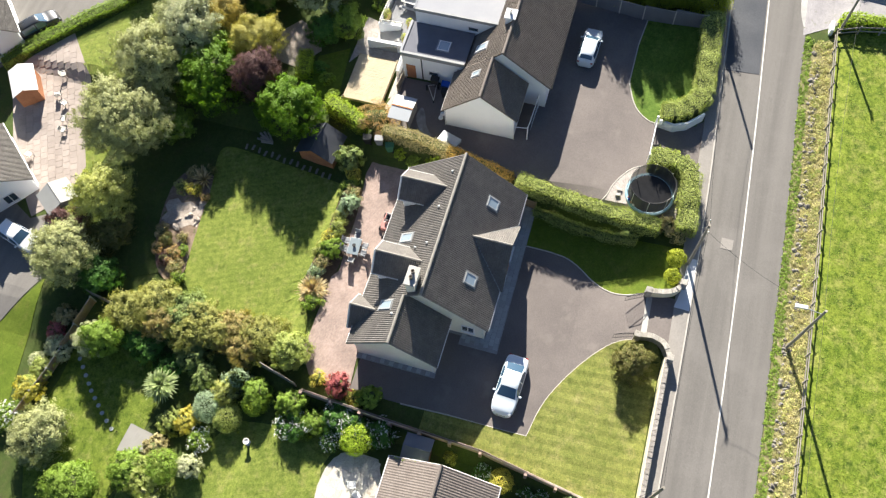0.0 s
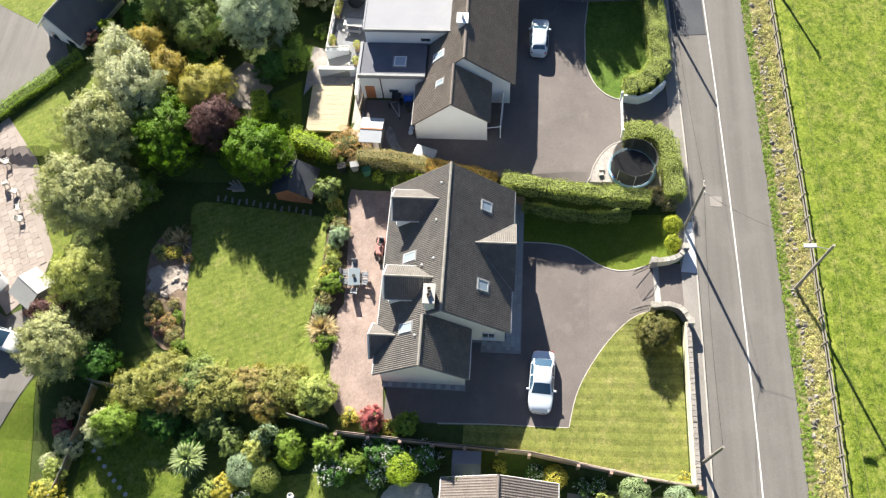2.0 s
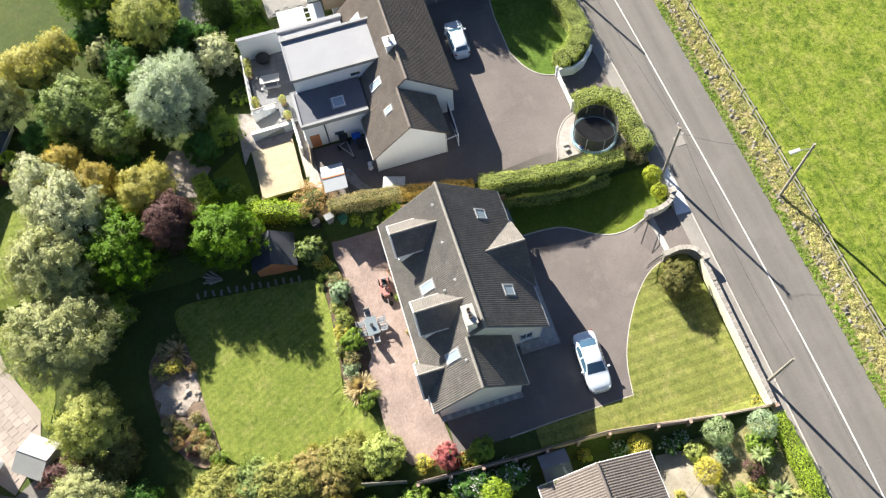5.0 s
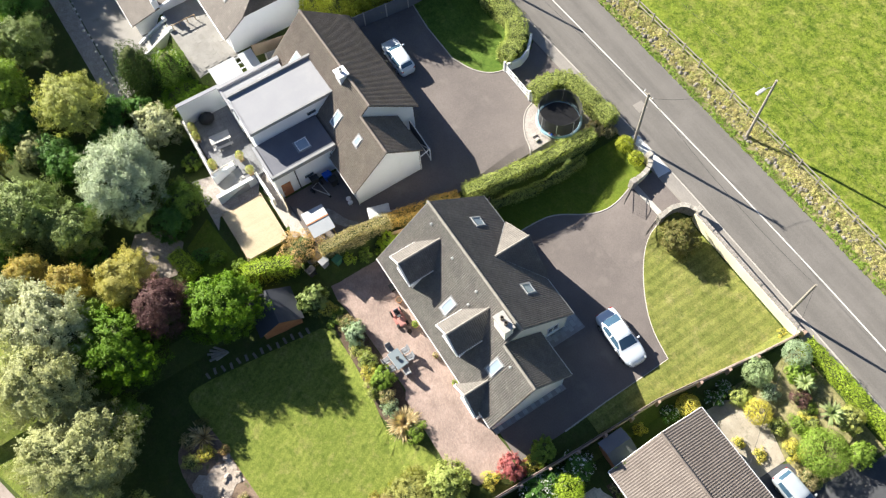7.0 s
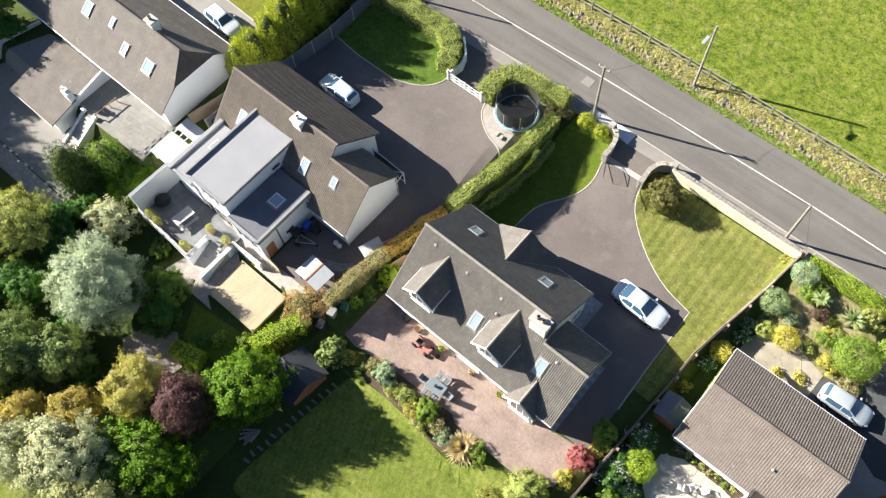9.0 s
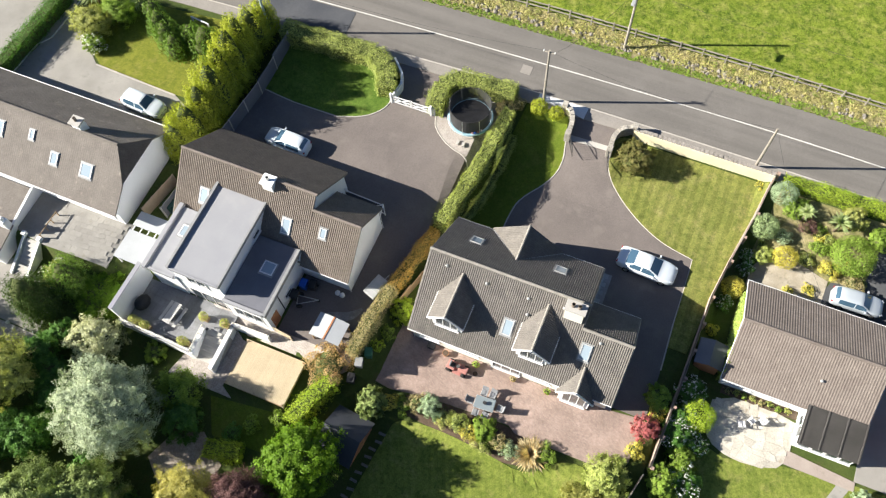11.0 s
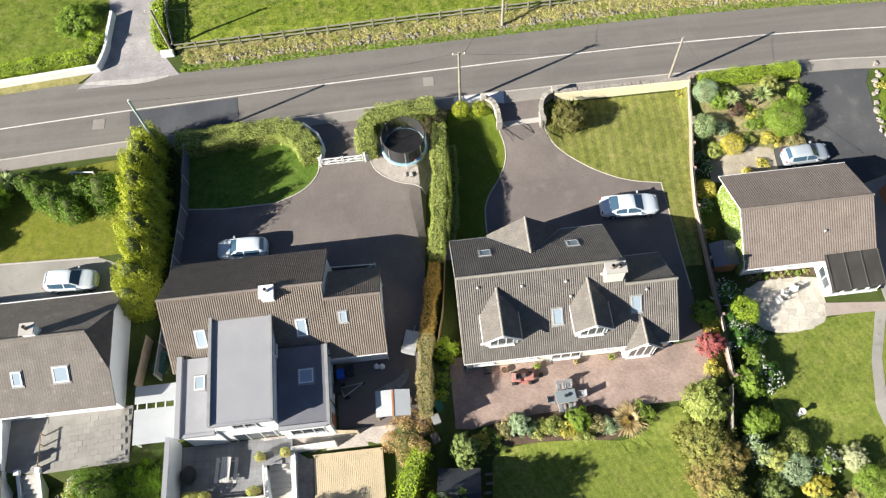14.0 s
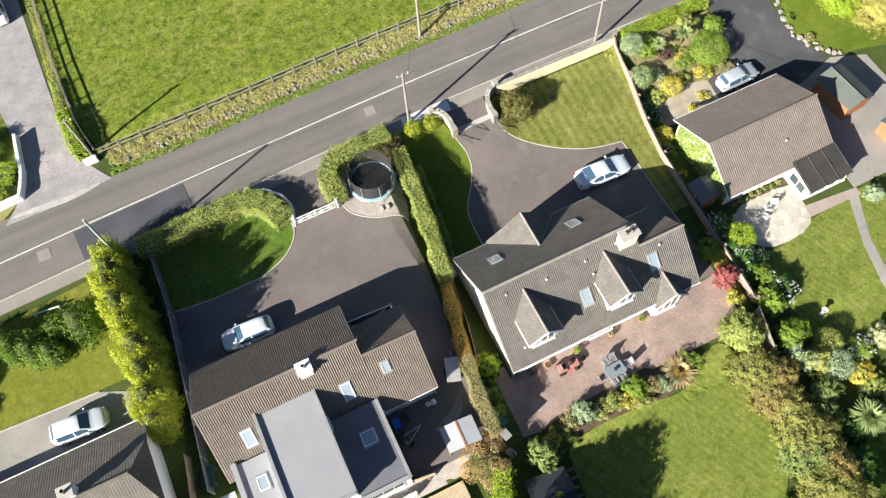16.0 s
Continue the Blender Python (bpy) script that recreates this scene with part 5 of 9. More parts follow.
    for x, y in ((-10.1, 4.0), (-6.4, 3.85)):
        rod((x, y, 1.4), (x, y, 3.5), 0.06, None, 6, bm)
    rod((-8.2, 3.92, 1.75), (-6.4, 3.85, 3.3), 0.04, None, 6, bm)
    rod((-6.4, 3.85, 3.3), (-6.15, 2.7, 3.4), 0.05, None, 6, bm)
    part("porch_panel", box(-10.05, -6.45, 3.9, 3.93, 1.8, 3.25), M["felt_dark"], h, "dark side gate panel", "", True)
    part("porch_frame", bm, M["gloss_white"], h, "white tubular porch frame", "", True)
    part("gutter", rod((-10.4, -4.12, 3.9), (-5.9, -4.12, 3.9), 0.06, None, 6), M["gloss_white"], h, "white gutter", "", True)
    part("gutter", rod((-10.05, yn + 0.03, ze - 0.02), (-22.6, yn + 0.03, ze - 0.02), 0.06, None, 6), M["black"], h, "", "", True)
    pipe(h, (-6.05, -3.85, 1.4), (-6.05, -3.85, 3.9))
    pipe(h, (-6.05, 2.65, 1.4), (-6.05, 2.65, 4.7))
    for x in (-20.5, -17.0, -13):
        window(h, x, 4.63, 2.2, 1.6, 1.3, "n", 3)
    return h


def terrace_2():
    """Walled terrace with steps down to the garden."""
    t = thing("terrace", "raised grey-tiled terrace with white rendered walls and steps", "terrace", (-19, -11, 0.3))
    fz = 1.4
    part("floor", prism([(-22.6, -13.2), (-16.0, -13.2), (-16.0, -11.2), (-14.0, -11.2), (-14.0, -9.1), (-22.6, -9.1)], 0.0, fz), M["terrace_tile"], t, "grey porcelain tiles", "", True)
    parapet(t, [(-22.75, -9.0), (-22.85, -13.45)], 0.0, 4.2, 0.3, M["white"], M["flat_roof"], False, "wall")
    parapet(t, [(-22.95, -13.4), (-15.9, -13.6)], 0.0, 1.75, 0.28, M["white"], M["flat_roof"], False, "wall")
    parapet(t, [(-15.95, -13.6), (-16.1, -11.3)], 0.0, 1.75, 0.28, M["white"], M["white"], False, "wall")
    parapet(t, [(-13.9, -14.1), (-13.95, -10.25)], 0.0, 1.5, 0.28, M["white"], M["white"], False, "wall")
    parapet(t, [(-13.95, -10.2), (-10.5, -10.1)], 0.0, 1.75, 0.22, M["white"], M["white"], False, "wall")
    for i in range(6):
        y1 = -11.2 - i * 0.42
        part("step", box(-15.85, -13.75, y1 - 0.44, y1, 0.0, fz - (i + 1) * 0.15, None, 0.01), M["concrete"], t, "", "", True)
    for (x0, y0), (x1, y1), n in (((-22.7, -13.4), (-16.0, -13.6), 7), ((-16.0, -13.5), (-16.1, -11.3), 3), ((-13.85, -10.2), (-10.6, -10.1), 5)):
        for i in range(n + 1):
            f = i / n
            x, y = x0 + (x1 - x0) * f, y0 + (y1 - y0) * f
            part("baluster", rod((x, y, 1.8), (x, y, 2.15), 0.05), M["cream"], t, "", "", True)
        part("handrail", rod((x0, y0, 2.17), (x1, y1, 2.17), 0.06, None, 6), M["cream"], t, "pale handrail", "", True)
    return t


def house_0():
    """The western bungalow, with brown roof and a flat wing behind."""
    z0 = 2.2
    h = thing("house", "white bungalow with plain brown tiled roof and half-hipped gable", "house", (-36, -1.5, z0))
    t = M["tile_d"]
    ry, zr, ze = -1.3, 8.3, 5.0
    part("wall", profile_x([(-5.7, z0), (2.7, z0), (2.7, 5.1), (ry, zr - 0.3), (-5.7, 5.1)], -55, -27.95), M["white"], h, "white render", "", True)
    part("wall", profile_x([(-5.7, z0), (2.7, z0), (2.7, 5.1), (0.72, 6.55), (-3.4, 6.65), (-5.7, 5.1)], -27.95, -26.9), M["white"], h, "white rendered gable end", "", True)
    kn, ks = (zr - ze) / (3.2 - ry), (zr - ze) / (ry + 6.2)
    hip = [((-27.8, ry, zr), Vector((1.36, 0, 1.0)).normalized())]
    tiled_slope("roof_slope", (-26.5, 3.2, ze), (-1, 0, 0), (0, -1, kn), 28.5, math.hypot(3.2 - ry, zr - ze), t, h, hip, 0.2, 0.3, 0.006, 0.01)
    tiled_slope("roof_slope", (-55, -6.2, ze), (1, 0, 0), (0, 1, ks), 28.5, math.hypot(6.2 + ry, zr - ze), t, h, hip, 0.2, 0.3, 0.006, 0.01)
    bm = bmesh.new()
    pts = [(-26.5, -3.88, 6.58), (-26.5, 1.06, 6.58), (-27.8, ry, zr + 0.04)]
    bm.faces.new([bm.verts.new(p) for p in pts])
    bmesh.ops.solidify(bm, geom=bm.faces[:], thickness=0.1)
    part("roof_slope", bm, t, h, "", "", True)
    ridge((-55, ry, zr + 0.03), (-27.8, ry, zr + 0.03), t, h)
    chimney(h, -31.8, -0.9, 0.9, 0.75, 7.0, 9.0, M["white"], 1)
    sl = ((-55, -6.2, ze), (1, 0, 0), (0, 1, ks))
    for x, y, w, l in ((24.9, 2.9, 1.15, 1.2), (21.6, 2.9, 0.75, 1.1), (19.0, 4.2, 0.5, 0.9), (15.6, 3.8, 1.0, 1.3)):
        roof_light(h, on_slope(*sl, x, y), w, l, M["gloss_white"])
    part("gutter", rod((-55, -6.25, ze - 0.03), (-26.6, -6.25, ze - 0.03), 0.07), M["gloss_white"], h, "white gutter", "", True)
    part("gutter", rod((-55, 3.25, ze - 0.03), (-26.6, 3.25, ze - 0.03), 0.07), M["gloss_white"], h, "white gutter", "", True)
    part("wall", profile_x([(-12.6, 0.2), (-5.6, 0.2), (-5.6, 3.85), (-12.6, 2.5)], -42.0, -35.8), M["white"], h, "white render", "", True)
    part("lean_to_roof", profile_x([(-12.95, 2.52), (-6.25, 3.84), (-6.25, 3.96), (-12.95, 2.64)], -42.3, -35.62), M["tile_d"], h, "plain brown low-pitched roof", "", True)
    part("verge_board", profile_x([(-9.7, 2.9), (-6.25, 3.6), (-6.25, 4.02), (-9.7, 3.34)], -35.8, -35.58), M["white"], h, "", "", True)
    part("eaves_board", box(-42.3, -35.6, -13.0, -12.92, 2.42, 2.6), M["gloss_white"], h, "", "", True)
    st = part("chimney", box(-36.7, -35.7, -10.2, -9.6, 2.0, 4.3, None, 0.03), M["white"], h, "", "", True)
    for x in (-36.45, -35.95):
        part("chimney_pot", cyl(0.17, 0.15, 4.3, 4.75, 10, None, (x, -9.9)), M["white"], st, "", "", True)
    for x in (-33.5, -30.5, -28.3):
        window(h, x, -5.72, 3.0, 1.3, 1.2, "s", 2)
    for x in (-33.5, -30.0):
        window(h, x, 2.73, 3.0, 1.5, 1.3, "n", 2)
    return h


def house_3():
    """The eastern bungalow."""
    z0 = -1.2
    h = thing("house", "low bungalow with brown tiled roof and ivy on its gable", "house", (30, 5, z0))
    t = M["tile_c"]
    ry, zr, ze = 4.85, 3.8, 1.45
    x0, x1 = 24.35, 35.6
    part("wall", profile_x([(0.9, z0), (8.9, z0), (8.9, 1.55), (ry, zr - 0.25), (0.9, 1.15)], x0 + 0.3, x1 - 0.3), M["white"], h, "white render", "", True)
    yn, ys, zs = 9.4, 0.5, 1.15
    kn, ks = (zr - ze) / (yn - ry), (zr - zs) / (ry - ys)
    tiled_slope("roof_slope", (x1, yn, ze), (-1, 0, 0), (0, -1, kn), x1 - x0, math.hypot(yn - ry, zr - ze), t, h, (), 0.2, 0.3, 0.018, 0.022)
    tiled_slope("roof_slope", (x0, ys, zs), (1, 0, 0), (0, 1, ks), x1 - x0, math.hypot(ry - ys, zr - zs), t, h, (), 0.2, 0.3, 0.018, 0.022)
    ridge((x0, ry, zr + 0.03), (x1, ry, zr + 0.03), t, h)
    for x in (x0 + 0.02, x1 - 0.02):
        for y, z in ((ys, zs), (yn, ze)):
            part("bargeboard", rod((x, y, z - 0.06), (x, ry, zr - 0.06), 0.06, None, 4), M["gloss_white"], h, "", "", True)
    gutter(h, (x0, ys - 0.04, zs - 0.03), (31.0, ys - 0.04, zs - 0.03))
    gutter(h, (x0, yn + 0.04, ze - 0.03), (x1, yn + 0.04, ze - 0.03))
    vent(h, 31.3, 2.6, zr - (ry - 2.6) * ks)
    # glazed lean-to with a dark felt roof
    part("sunroom_wall", box(31.2, 35.4, -1.9, 0.9, z0, 0.95), M["white"], h, "white rendered sunroom", "", True)
    rb = bmesh.new()
    pts = [(30.95, -2.3, 1.0), (35.6, -2.15, 1.0), (35.7, 0.95, 1.5), (31.05, 0.85, 1.5)]
    rb.faces.new([rb.verts.new(p) for p in pts])
    bmesh.ops.solidify(rb, geom=rb.faces[:], thickness=0.12)
    r = part("sunroom_roof", rb, M["felt_brown"], h, "dark ribbed felt roof", "", True)
    for i in range(4):
        x = 31.1 + i * 1.45
        part("roll", rod((x, -2.25, 1.105), (x + 0.08, 0.9, 1.605), 0.02, None, 5), M["felt_brown"], r, "", "", True)
    for i in range(4):
        window(h, 31.8 + i * 1.05, -1.93, -0.5, 0.95, 1.2, "s", 1)
    window(h, 31.17, -0.6, -0.5, 1.9, 1.2, "w", 2)
    for x in (26.3, 29.2):
        window(h, x, 0.87, -0.3, 1.5, 1.2, "s", 2)
    for x in (27.0, 30.0, 33.5):
        window(h, x, 8.93, -0.3, 1.5, 1.2, "n", 2)
    return h


def house_far(name, label, outline, z0, ze, zr, roof_m, along_x):
    """A plain gabled house farther off, on a rectangle x0, x1, y0, y1."""
    x0, x1, y0, y1 = outline
    h = thing("house", label, "house", ((x0 + x1) / 2, (y0 + y1) / 2, z0))
    ym = (y0 + y1) / 2
    part("wall", profile_x([(y0 + 0.3, z0), (y1 - 0.3, z0), (y1 - 0.3, ze + 0.1), (ym, zr - 0.25), (y0 + 0.3, ze + 0.1)], x0 + 0.25, x1 - 0.25), M["white"], h, "white render", "", True)
    k = (zr - ze) / (y1 - ym)
    ln = math.hypot(y1 - ym, zr - ze)
    tiled_slope("roof_slope", (x1, y1, ze), (-1, 0, 0), (0, -1, k), x1 - x0, ln, roof_m, h)
    tiled_slope("roof_slope", (x0, y0, ze), (1, 0, 0), (0, 1, k), x1 - x0, ln, roof_m, h)
    ridge((x0, ym, zr + 0.03), (x1, ym, zr + 0.03), roof_m, h)
    gutter(h, (x0, y1 + 0.04, ze - 0.02), (x1, y1 + 0.04, ze - 0.02))
    for i in range(3):
        x = x0 + (x1 - x0) * (i + 0.5) / 3
        window(h, x, y1 - 0.27, z0 + 0.9, 1.4, 1.2, "n", 2)
    window(h, x1 - 0.22, ym, z0 + 0.9, 1.2, 1.2, "e", 2)
    return h


house_1()
house_2()
terrace_2()
house_0()
house_3()

# ---- plants ----
def leaf_mesh(name, at, nrm, size, material, parent, wide=0.55, label="", kind="", along=None):
    """Many small pointed leaves, at places with normals and sizes."""
    n = len(at)
    nrm = nrm / (np.linalg.norm(nrm, axis=1)[:, None] + 1e-9)
    t = rng.normal(size=(n, 3)) if along is None else along + 0.45 * rng.normal(size=(n, 3))
    t -= nrm * (t * nrm).sum(1)[:, None]
    t /= np.linalg.norm(t, axis=1)[:, None] + 1e-9
    b = np.cross(nrm, t)
    s = size[:, None]
    v = np.empty((n, 3, 3))
    v[:, 0] = at - t * s * 0.5 + b * s * wide * 0.55
    v[:, 1] = at - t * s * 0.5 - b * s * wide * 0.55
    v[:, 2] = at + t * s * 0.6
    me = bpy.data.meshes.new(name)
    me.vertices.add(3 * n)
    me.vertices.foreach_set("co", v.ravel())
    me.loops.add(3 * n)
    me.loops.foreach_set("vertex_index", np.arange(3 * n))
    me.polygons.add(n)
    me.polygons.foreach_set("loop_start", np.arange(0, 3 * n, 3))
    me.update(calc_edges=True)
    return put_mesh(name, me, material, parent, label, kind)


def cloud(blobs, density, size, low=-0.35, jitter=0.34):
    """Places and normals of leaves on a heap of rounded clumps; those buried inside other clumps are left out."""
    P, N = [], []
    c = np.array([b[0] for b in blobs], float)
    r = np.array([b[1] for b in blobs], float)
    for i in range(len(blobs)):
        area = 4 * math.pi * ((r[i, 0] * r[i, 1]) ** 1.6 / 3 + (r[i, 0] * r[i, 2]) ** 1.6 / 3 + (r[i, 1] * r[i, 2]) ** 1.6 / 3) ** (1 / 1.6)
        k = int(area * density)
        d = rng.normal(size=(k, 3))
        d /= np.linalg.norm(d, axis=1)[:, None]
        d = d[d[:, 2] > low]
        rad = 1.06 - 0.34 * rng.rand(len(d), 1) ** 1.7
        rad[rng.rand(len(d)) < 0.06] *= 1.12
        p = c[i] + d * r[i] * rad
        keep = np.ones(len(p), bool)
        for j in range(len(blobs)):
            if j != i:
                keep &= (((p - c[j]) / r[j]) ** 2).sum(1) > 0.5
        P.append(p[keep])
        nn = d / r[i]
        nn /= np.linalg.norm(nn, axis=1)[:, None]
        N.append((nn + jitter * rng.normal(size=nn.shape))[keep])
    P, N = np.concatenate(P), np.concatenate(N)
    return P, N, size * (0.65 + 0.7 * rng.rand(len(P)))


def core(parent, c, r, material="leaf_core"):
    """A dark blob added inside a crown: closes gaps, makes its shadow solid."""
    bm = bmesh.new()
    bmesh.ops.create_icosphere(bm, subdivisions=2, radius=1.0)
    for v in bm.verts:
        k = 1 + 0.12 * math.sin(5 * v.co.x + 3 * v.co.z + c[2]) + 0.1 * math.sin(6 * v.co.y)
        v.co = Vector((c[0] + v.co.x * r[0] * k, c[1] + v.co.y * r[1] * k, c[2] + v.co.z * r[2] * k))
    part("inner_core", bm, M[material], parent, "dark core added to fill gaps and cast solid shadow", "", False, True)


def spray_leaves(R, H, base, size, cover=2.3, droop=0.0, sq=1.0):
    """Leaves on many fine twigs that reach out and up from a crown, uneven in length, with gaps between."""
    zc, rz = (H + base) / 2, (H - base) / 2
    area = 1.8 * math.pi * R * R + 1.9 * math.pi * R * rz * 0.8
    total = area * cover / (0.5 * size * size * 0.5)
    per = 60
    k = int(total / per)
    d = rng.normal(size=(k, 3))
    d /= np.linalg.norm(d, axis=1)[:, None]
    d[:, 2] = np.where(d[:, 2] < -0.45, -d[:, 2], d[:, 2])
    ph = rng.rand(6) * 6.3
    a = np.arctan2(d[:, 1], d[:, 0])
    lobes = 0.9 + 0.08 * np.sin(2 * a + ph[0] + 2 * d[:, 2]) + 0.07 * np.sin(4 * a + ph[1] + 5 * d[:, 2]) + 0.06 * np.sin(7 * a + ph[2] - 7 * d[:, 2]) + 0.05 * np.sin(9 * d[:, 2] + ph[3] + 3 * a)
    reach = lobes * (1 + 0.09 * rng.normal(size=k))
    ell = np.array([R, R * sq, rz])
    tip = d * ell * reach[:, None]
    ax = d * np.array([1, 1, 0.55]) + np.array([0, 0, 0.5 - droop])
    ax += 0.22 * rng.normal(size=ax.shape)
    ax /= np.linalg.norm(ax, axis=1)[:, None]
    ln = (0.16 + 0.2 * rng.rand(k)) * min(R, 2.4)
    u = rng.rand(k, per) ** 0.85
    wide = 0.16 * min(R, 2.2) * (0.35 + 0.9 * u)
    P = tip[:, None, :] - ax[:, None, :] * (ln[:, None] * u)[:, :, None] + rng.normal(size=(k, per, 3)) * (wide * 0.5)[:, :, None]
    nn = d / ell
    nn /= np.linalg.norm(nn, axis=1)[:, None]
    N = np.repeat((nn + 0.16 * rng.normal(size=nn.shape))[:, None, :], per, 1) + 0.32 * rng.normal(size=(k, per, 3))
    T = np.repeat(ax[:, None, :], per, 1)
    P, N, T = P.reshape(-1, 3) + np.array([0, 0, zc]), N.reshape(-1, 3), T.reshape(-1, 3)
    up = P[:, 2] > 0.02
    return P[up], N[up], size * (0.7 + 0.6 * rng.rand(up.sum())), T[up]


def crown_blobs(R, H, base, n, lump=0.42):
    """Clumps heaped into a crown of radius R from base to H."""
    zc, rz = (H + base) / 2, (H - base) / 2
    out = [((0, 0, zc), (R * 0.6, R * 0.6, rz * 0.66))]
    n = int(n * 2.2)
    p1, p2 = rng.rand() * 6.3, rng.rand() * 6.3
    for i in range(n):
        a = i * 2.39996 + rng.rand() * 0.9
        u = -0.5 + 1.45 * (i + 0.5) / n
        k = math.sqrt(max(0.05, 1 - min(1, abs(u)) ** 2))
        s = lump * (0.42 + 0.5 * rng.rand() ** 1.6)
        reach = (0.98 + 0.1 * math.sin(2 * a + p1) + 0.08 * math.sin(3 * a + p2) + 0.1 * rng.normal()) - s * 0.8
        up = zc + rz * u * (0.92 - 0.5 * s) + rz * 0.06 * rng.normal()
        out.append(((R * reach * k * math.cos(a), R * reach * k * math.sin(a), up), (R * s, R * s, max(R * s * 0.7, rz * s * 0.8))))
    return out


def tree(x, y, R, H, kind, label, base=None, size=0.3, n=14, density=None, lump=0.42, group=""):
    z = ground_z(x, y)
    t = thing("tree", label, "tree", (x, y, z), 0, group)
    base = H * 0.22 if base is None else base
    blobs = crown_blobs(R, H, base, n, lump)
    bm = rod((0, 0, -0.2), (0.1, 0.05, H * 0.55), max(0.1, R * 0.06), R * 0.03, 8)
    for c, r in blobs[1::2]:
        rod((0.05, 0.03, H * 0.25 + 0.2 * c[2]), (c[0] * 0.9, c[1] * 0.9, c[2]), R * 0.025, R * 0.01, 5, bm)
    part("trunk", bm, M["bark"], t, "", "")
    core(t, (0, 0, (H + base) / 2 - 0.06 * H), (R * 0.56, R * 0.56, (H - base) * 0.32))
    size *= 0.4
    P, N, s, T = spray_leaves(R, H, base, size * 1.33, 1.65, 0.5 if kind == "silver" else 0.0)
    leaf_mesh("crown", P, N, s, L[kind], t, 0.5, "", "", T)
    return t


def shrub(x, y, R, H, kind, label, size=0.2, n=8, lump=0.5, bloom=None, group="", sq=1.0, category="shrub", density=None):
    z = ground_z(x, y)
    t = thing("shrub", label, category, (x, y, z), 0, group)
    blobs = crown_blobs(R, H, -0.1 * H, n, lump)
    blobs = [((c[0], c[1] * sq, c[2]), (r[0], r[1] * sq, r[2])) for c, r in blobs]
    bm = bmesh.new()
    for i in range(4):
        a = i * 1.7
        rod((0.05 * math.cos(a), 0.05 * math.sin(a), -0.1), (R * 0.4 * math.cos(a), R * 0.4 * math.sin(a), H * 0.6), 0.035, 0.015, 5, bm)
    part("trunk", bm, M["bark"], t)
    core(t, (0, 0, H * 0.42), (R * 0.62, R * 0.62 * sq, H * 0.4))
    size *= 0.48
    if R >= 1.0 and density is None:
        P, N, s, T = spray_leaves(R, H, -0.1 * H, size * 1.42, 1.62, 0.0, sq)
        leaf_mesh("foliage", P, N, s, L[kind], t, 0.55, "", "", T)
    else:
        P, N, s = cloud(blobs, density or 1.5 / size**2 * 1.2, size)
        leaf_mesh("foliage", P, N, s, L[kind], t)
    if bloom:
        P, N, s = cloud([(c, (r[0] * 1.05, r[1] * 1.05, r[2] * 1.05)) for c, r in blobs], 24, 0.13, 0.1)
        leaf_mesh("blossom", P, N, s, L[bloom], t, 0.9, "pale blossom")
    return t


def ball(x, y, R, H, kind, label, size=0.1):
    """A clipped round bush."""
    t = thing("shrub", label, "shrub", (x, y, ground_z(x, y)))
    part("trunk", rod((0, 0, -0.1), (0, 0, H * 0.6), 0.05, 0.02, 5), M["bark"], t)
    blobs = [((0, 0, H * 0.5), (R, R, H * 0.52))] + [((R * 0.55 * math.cos(a), R * 0.55 * math.sin(a), H * (0.45 + 0.12 * rng.rand())), (R * 0.5, R * 0.5, H * 0.42)) for a in (0.3, 1.6, 2.9, 4.2, 5.4)]
    P, N, s = cloud(blobs, 1.7 / size**2, size, -0.6, 0.4)
    leaf_mesh("foliage", P, N, s, L[kind], t)
    return t


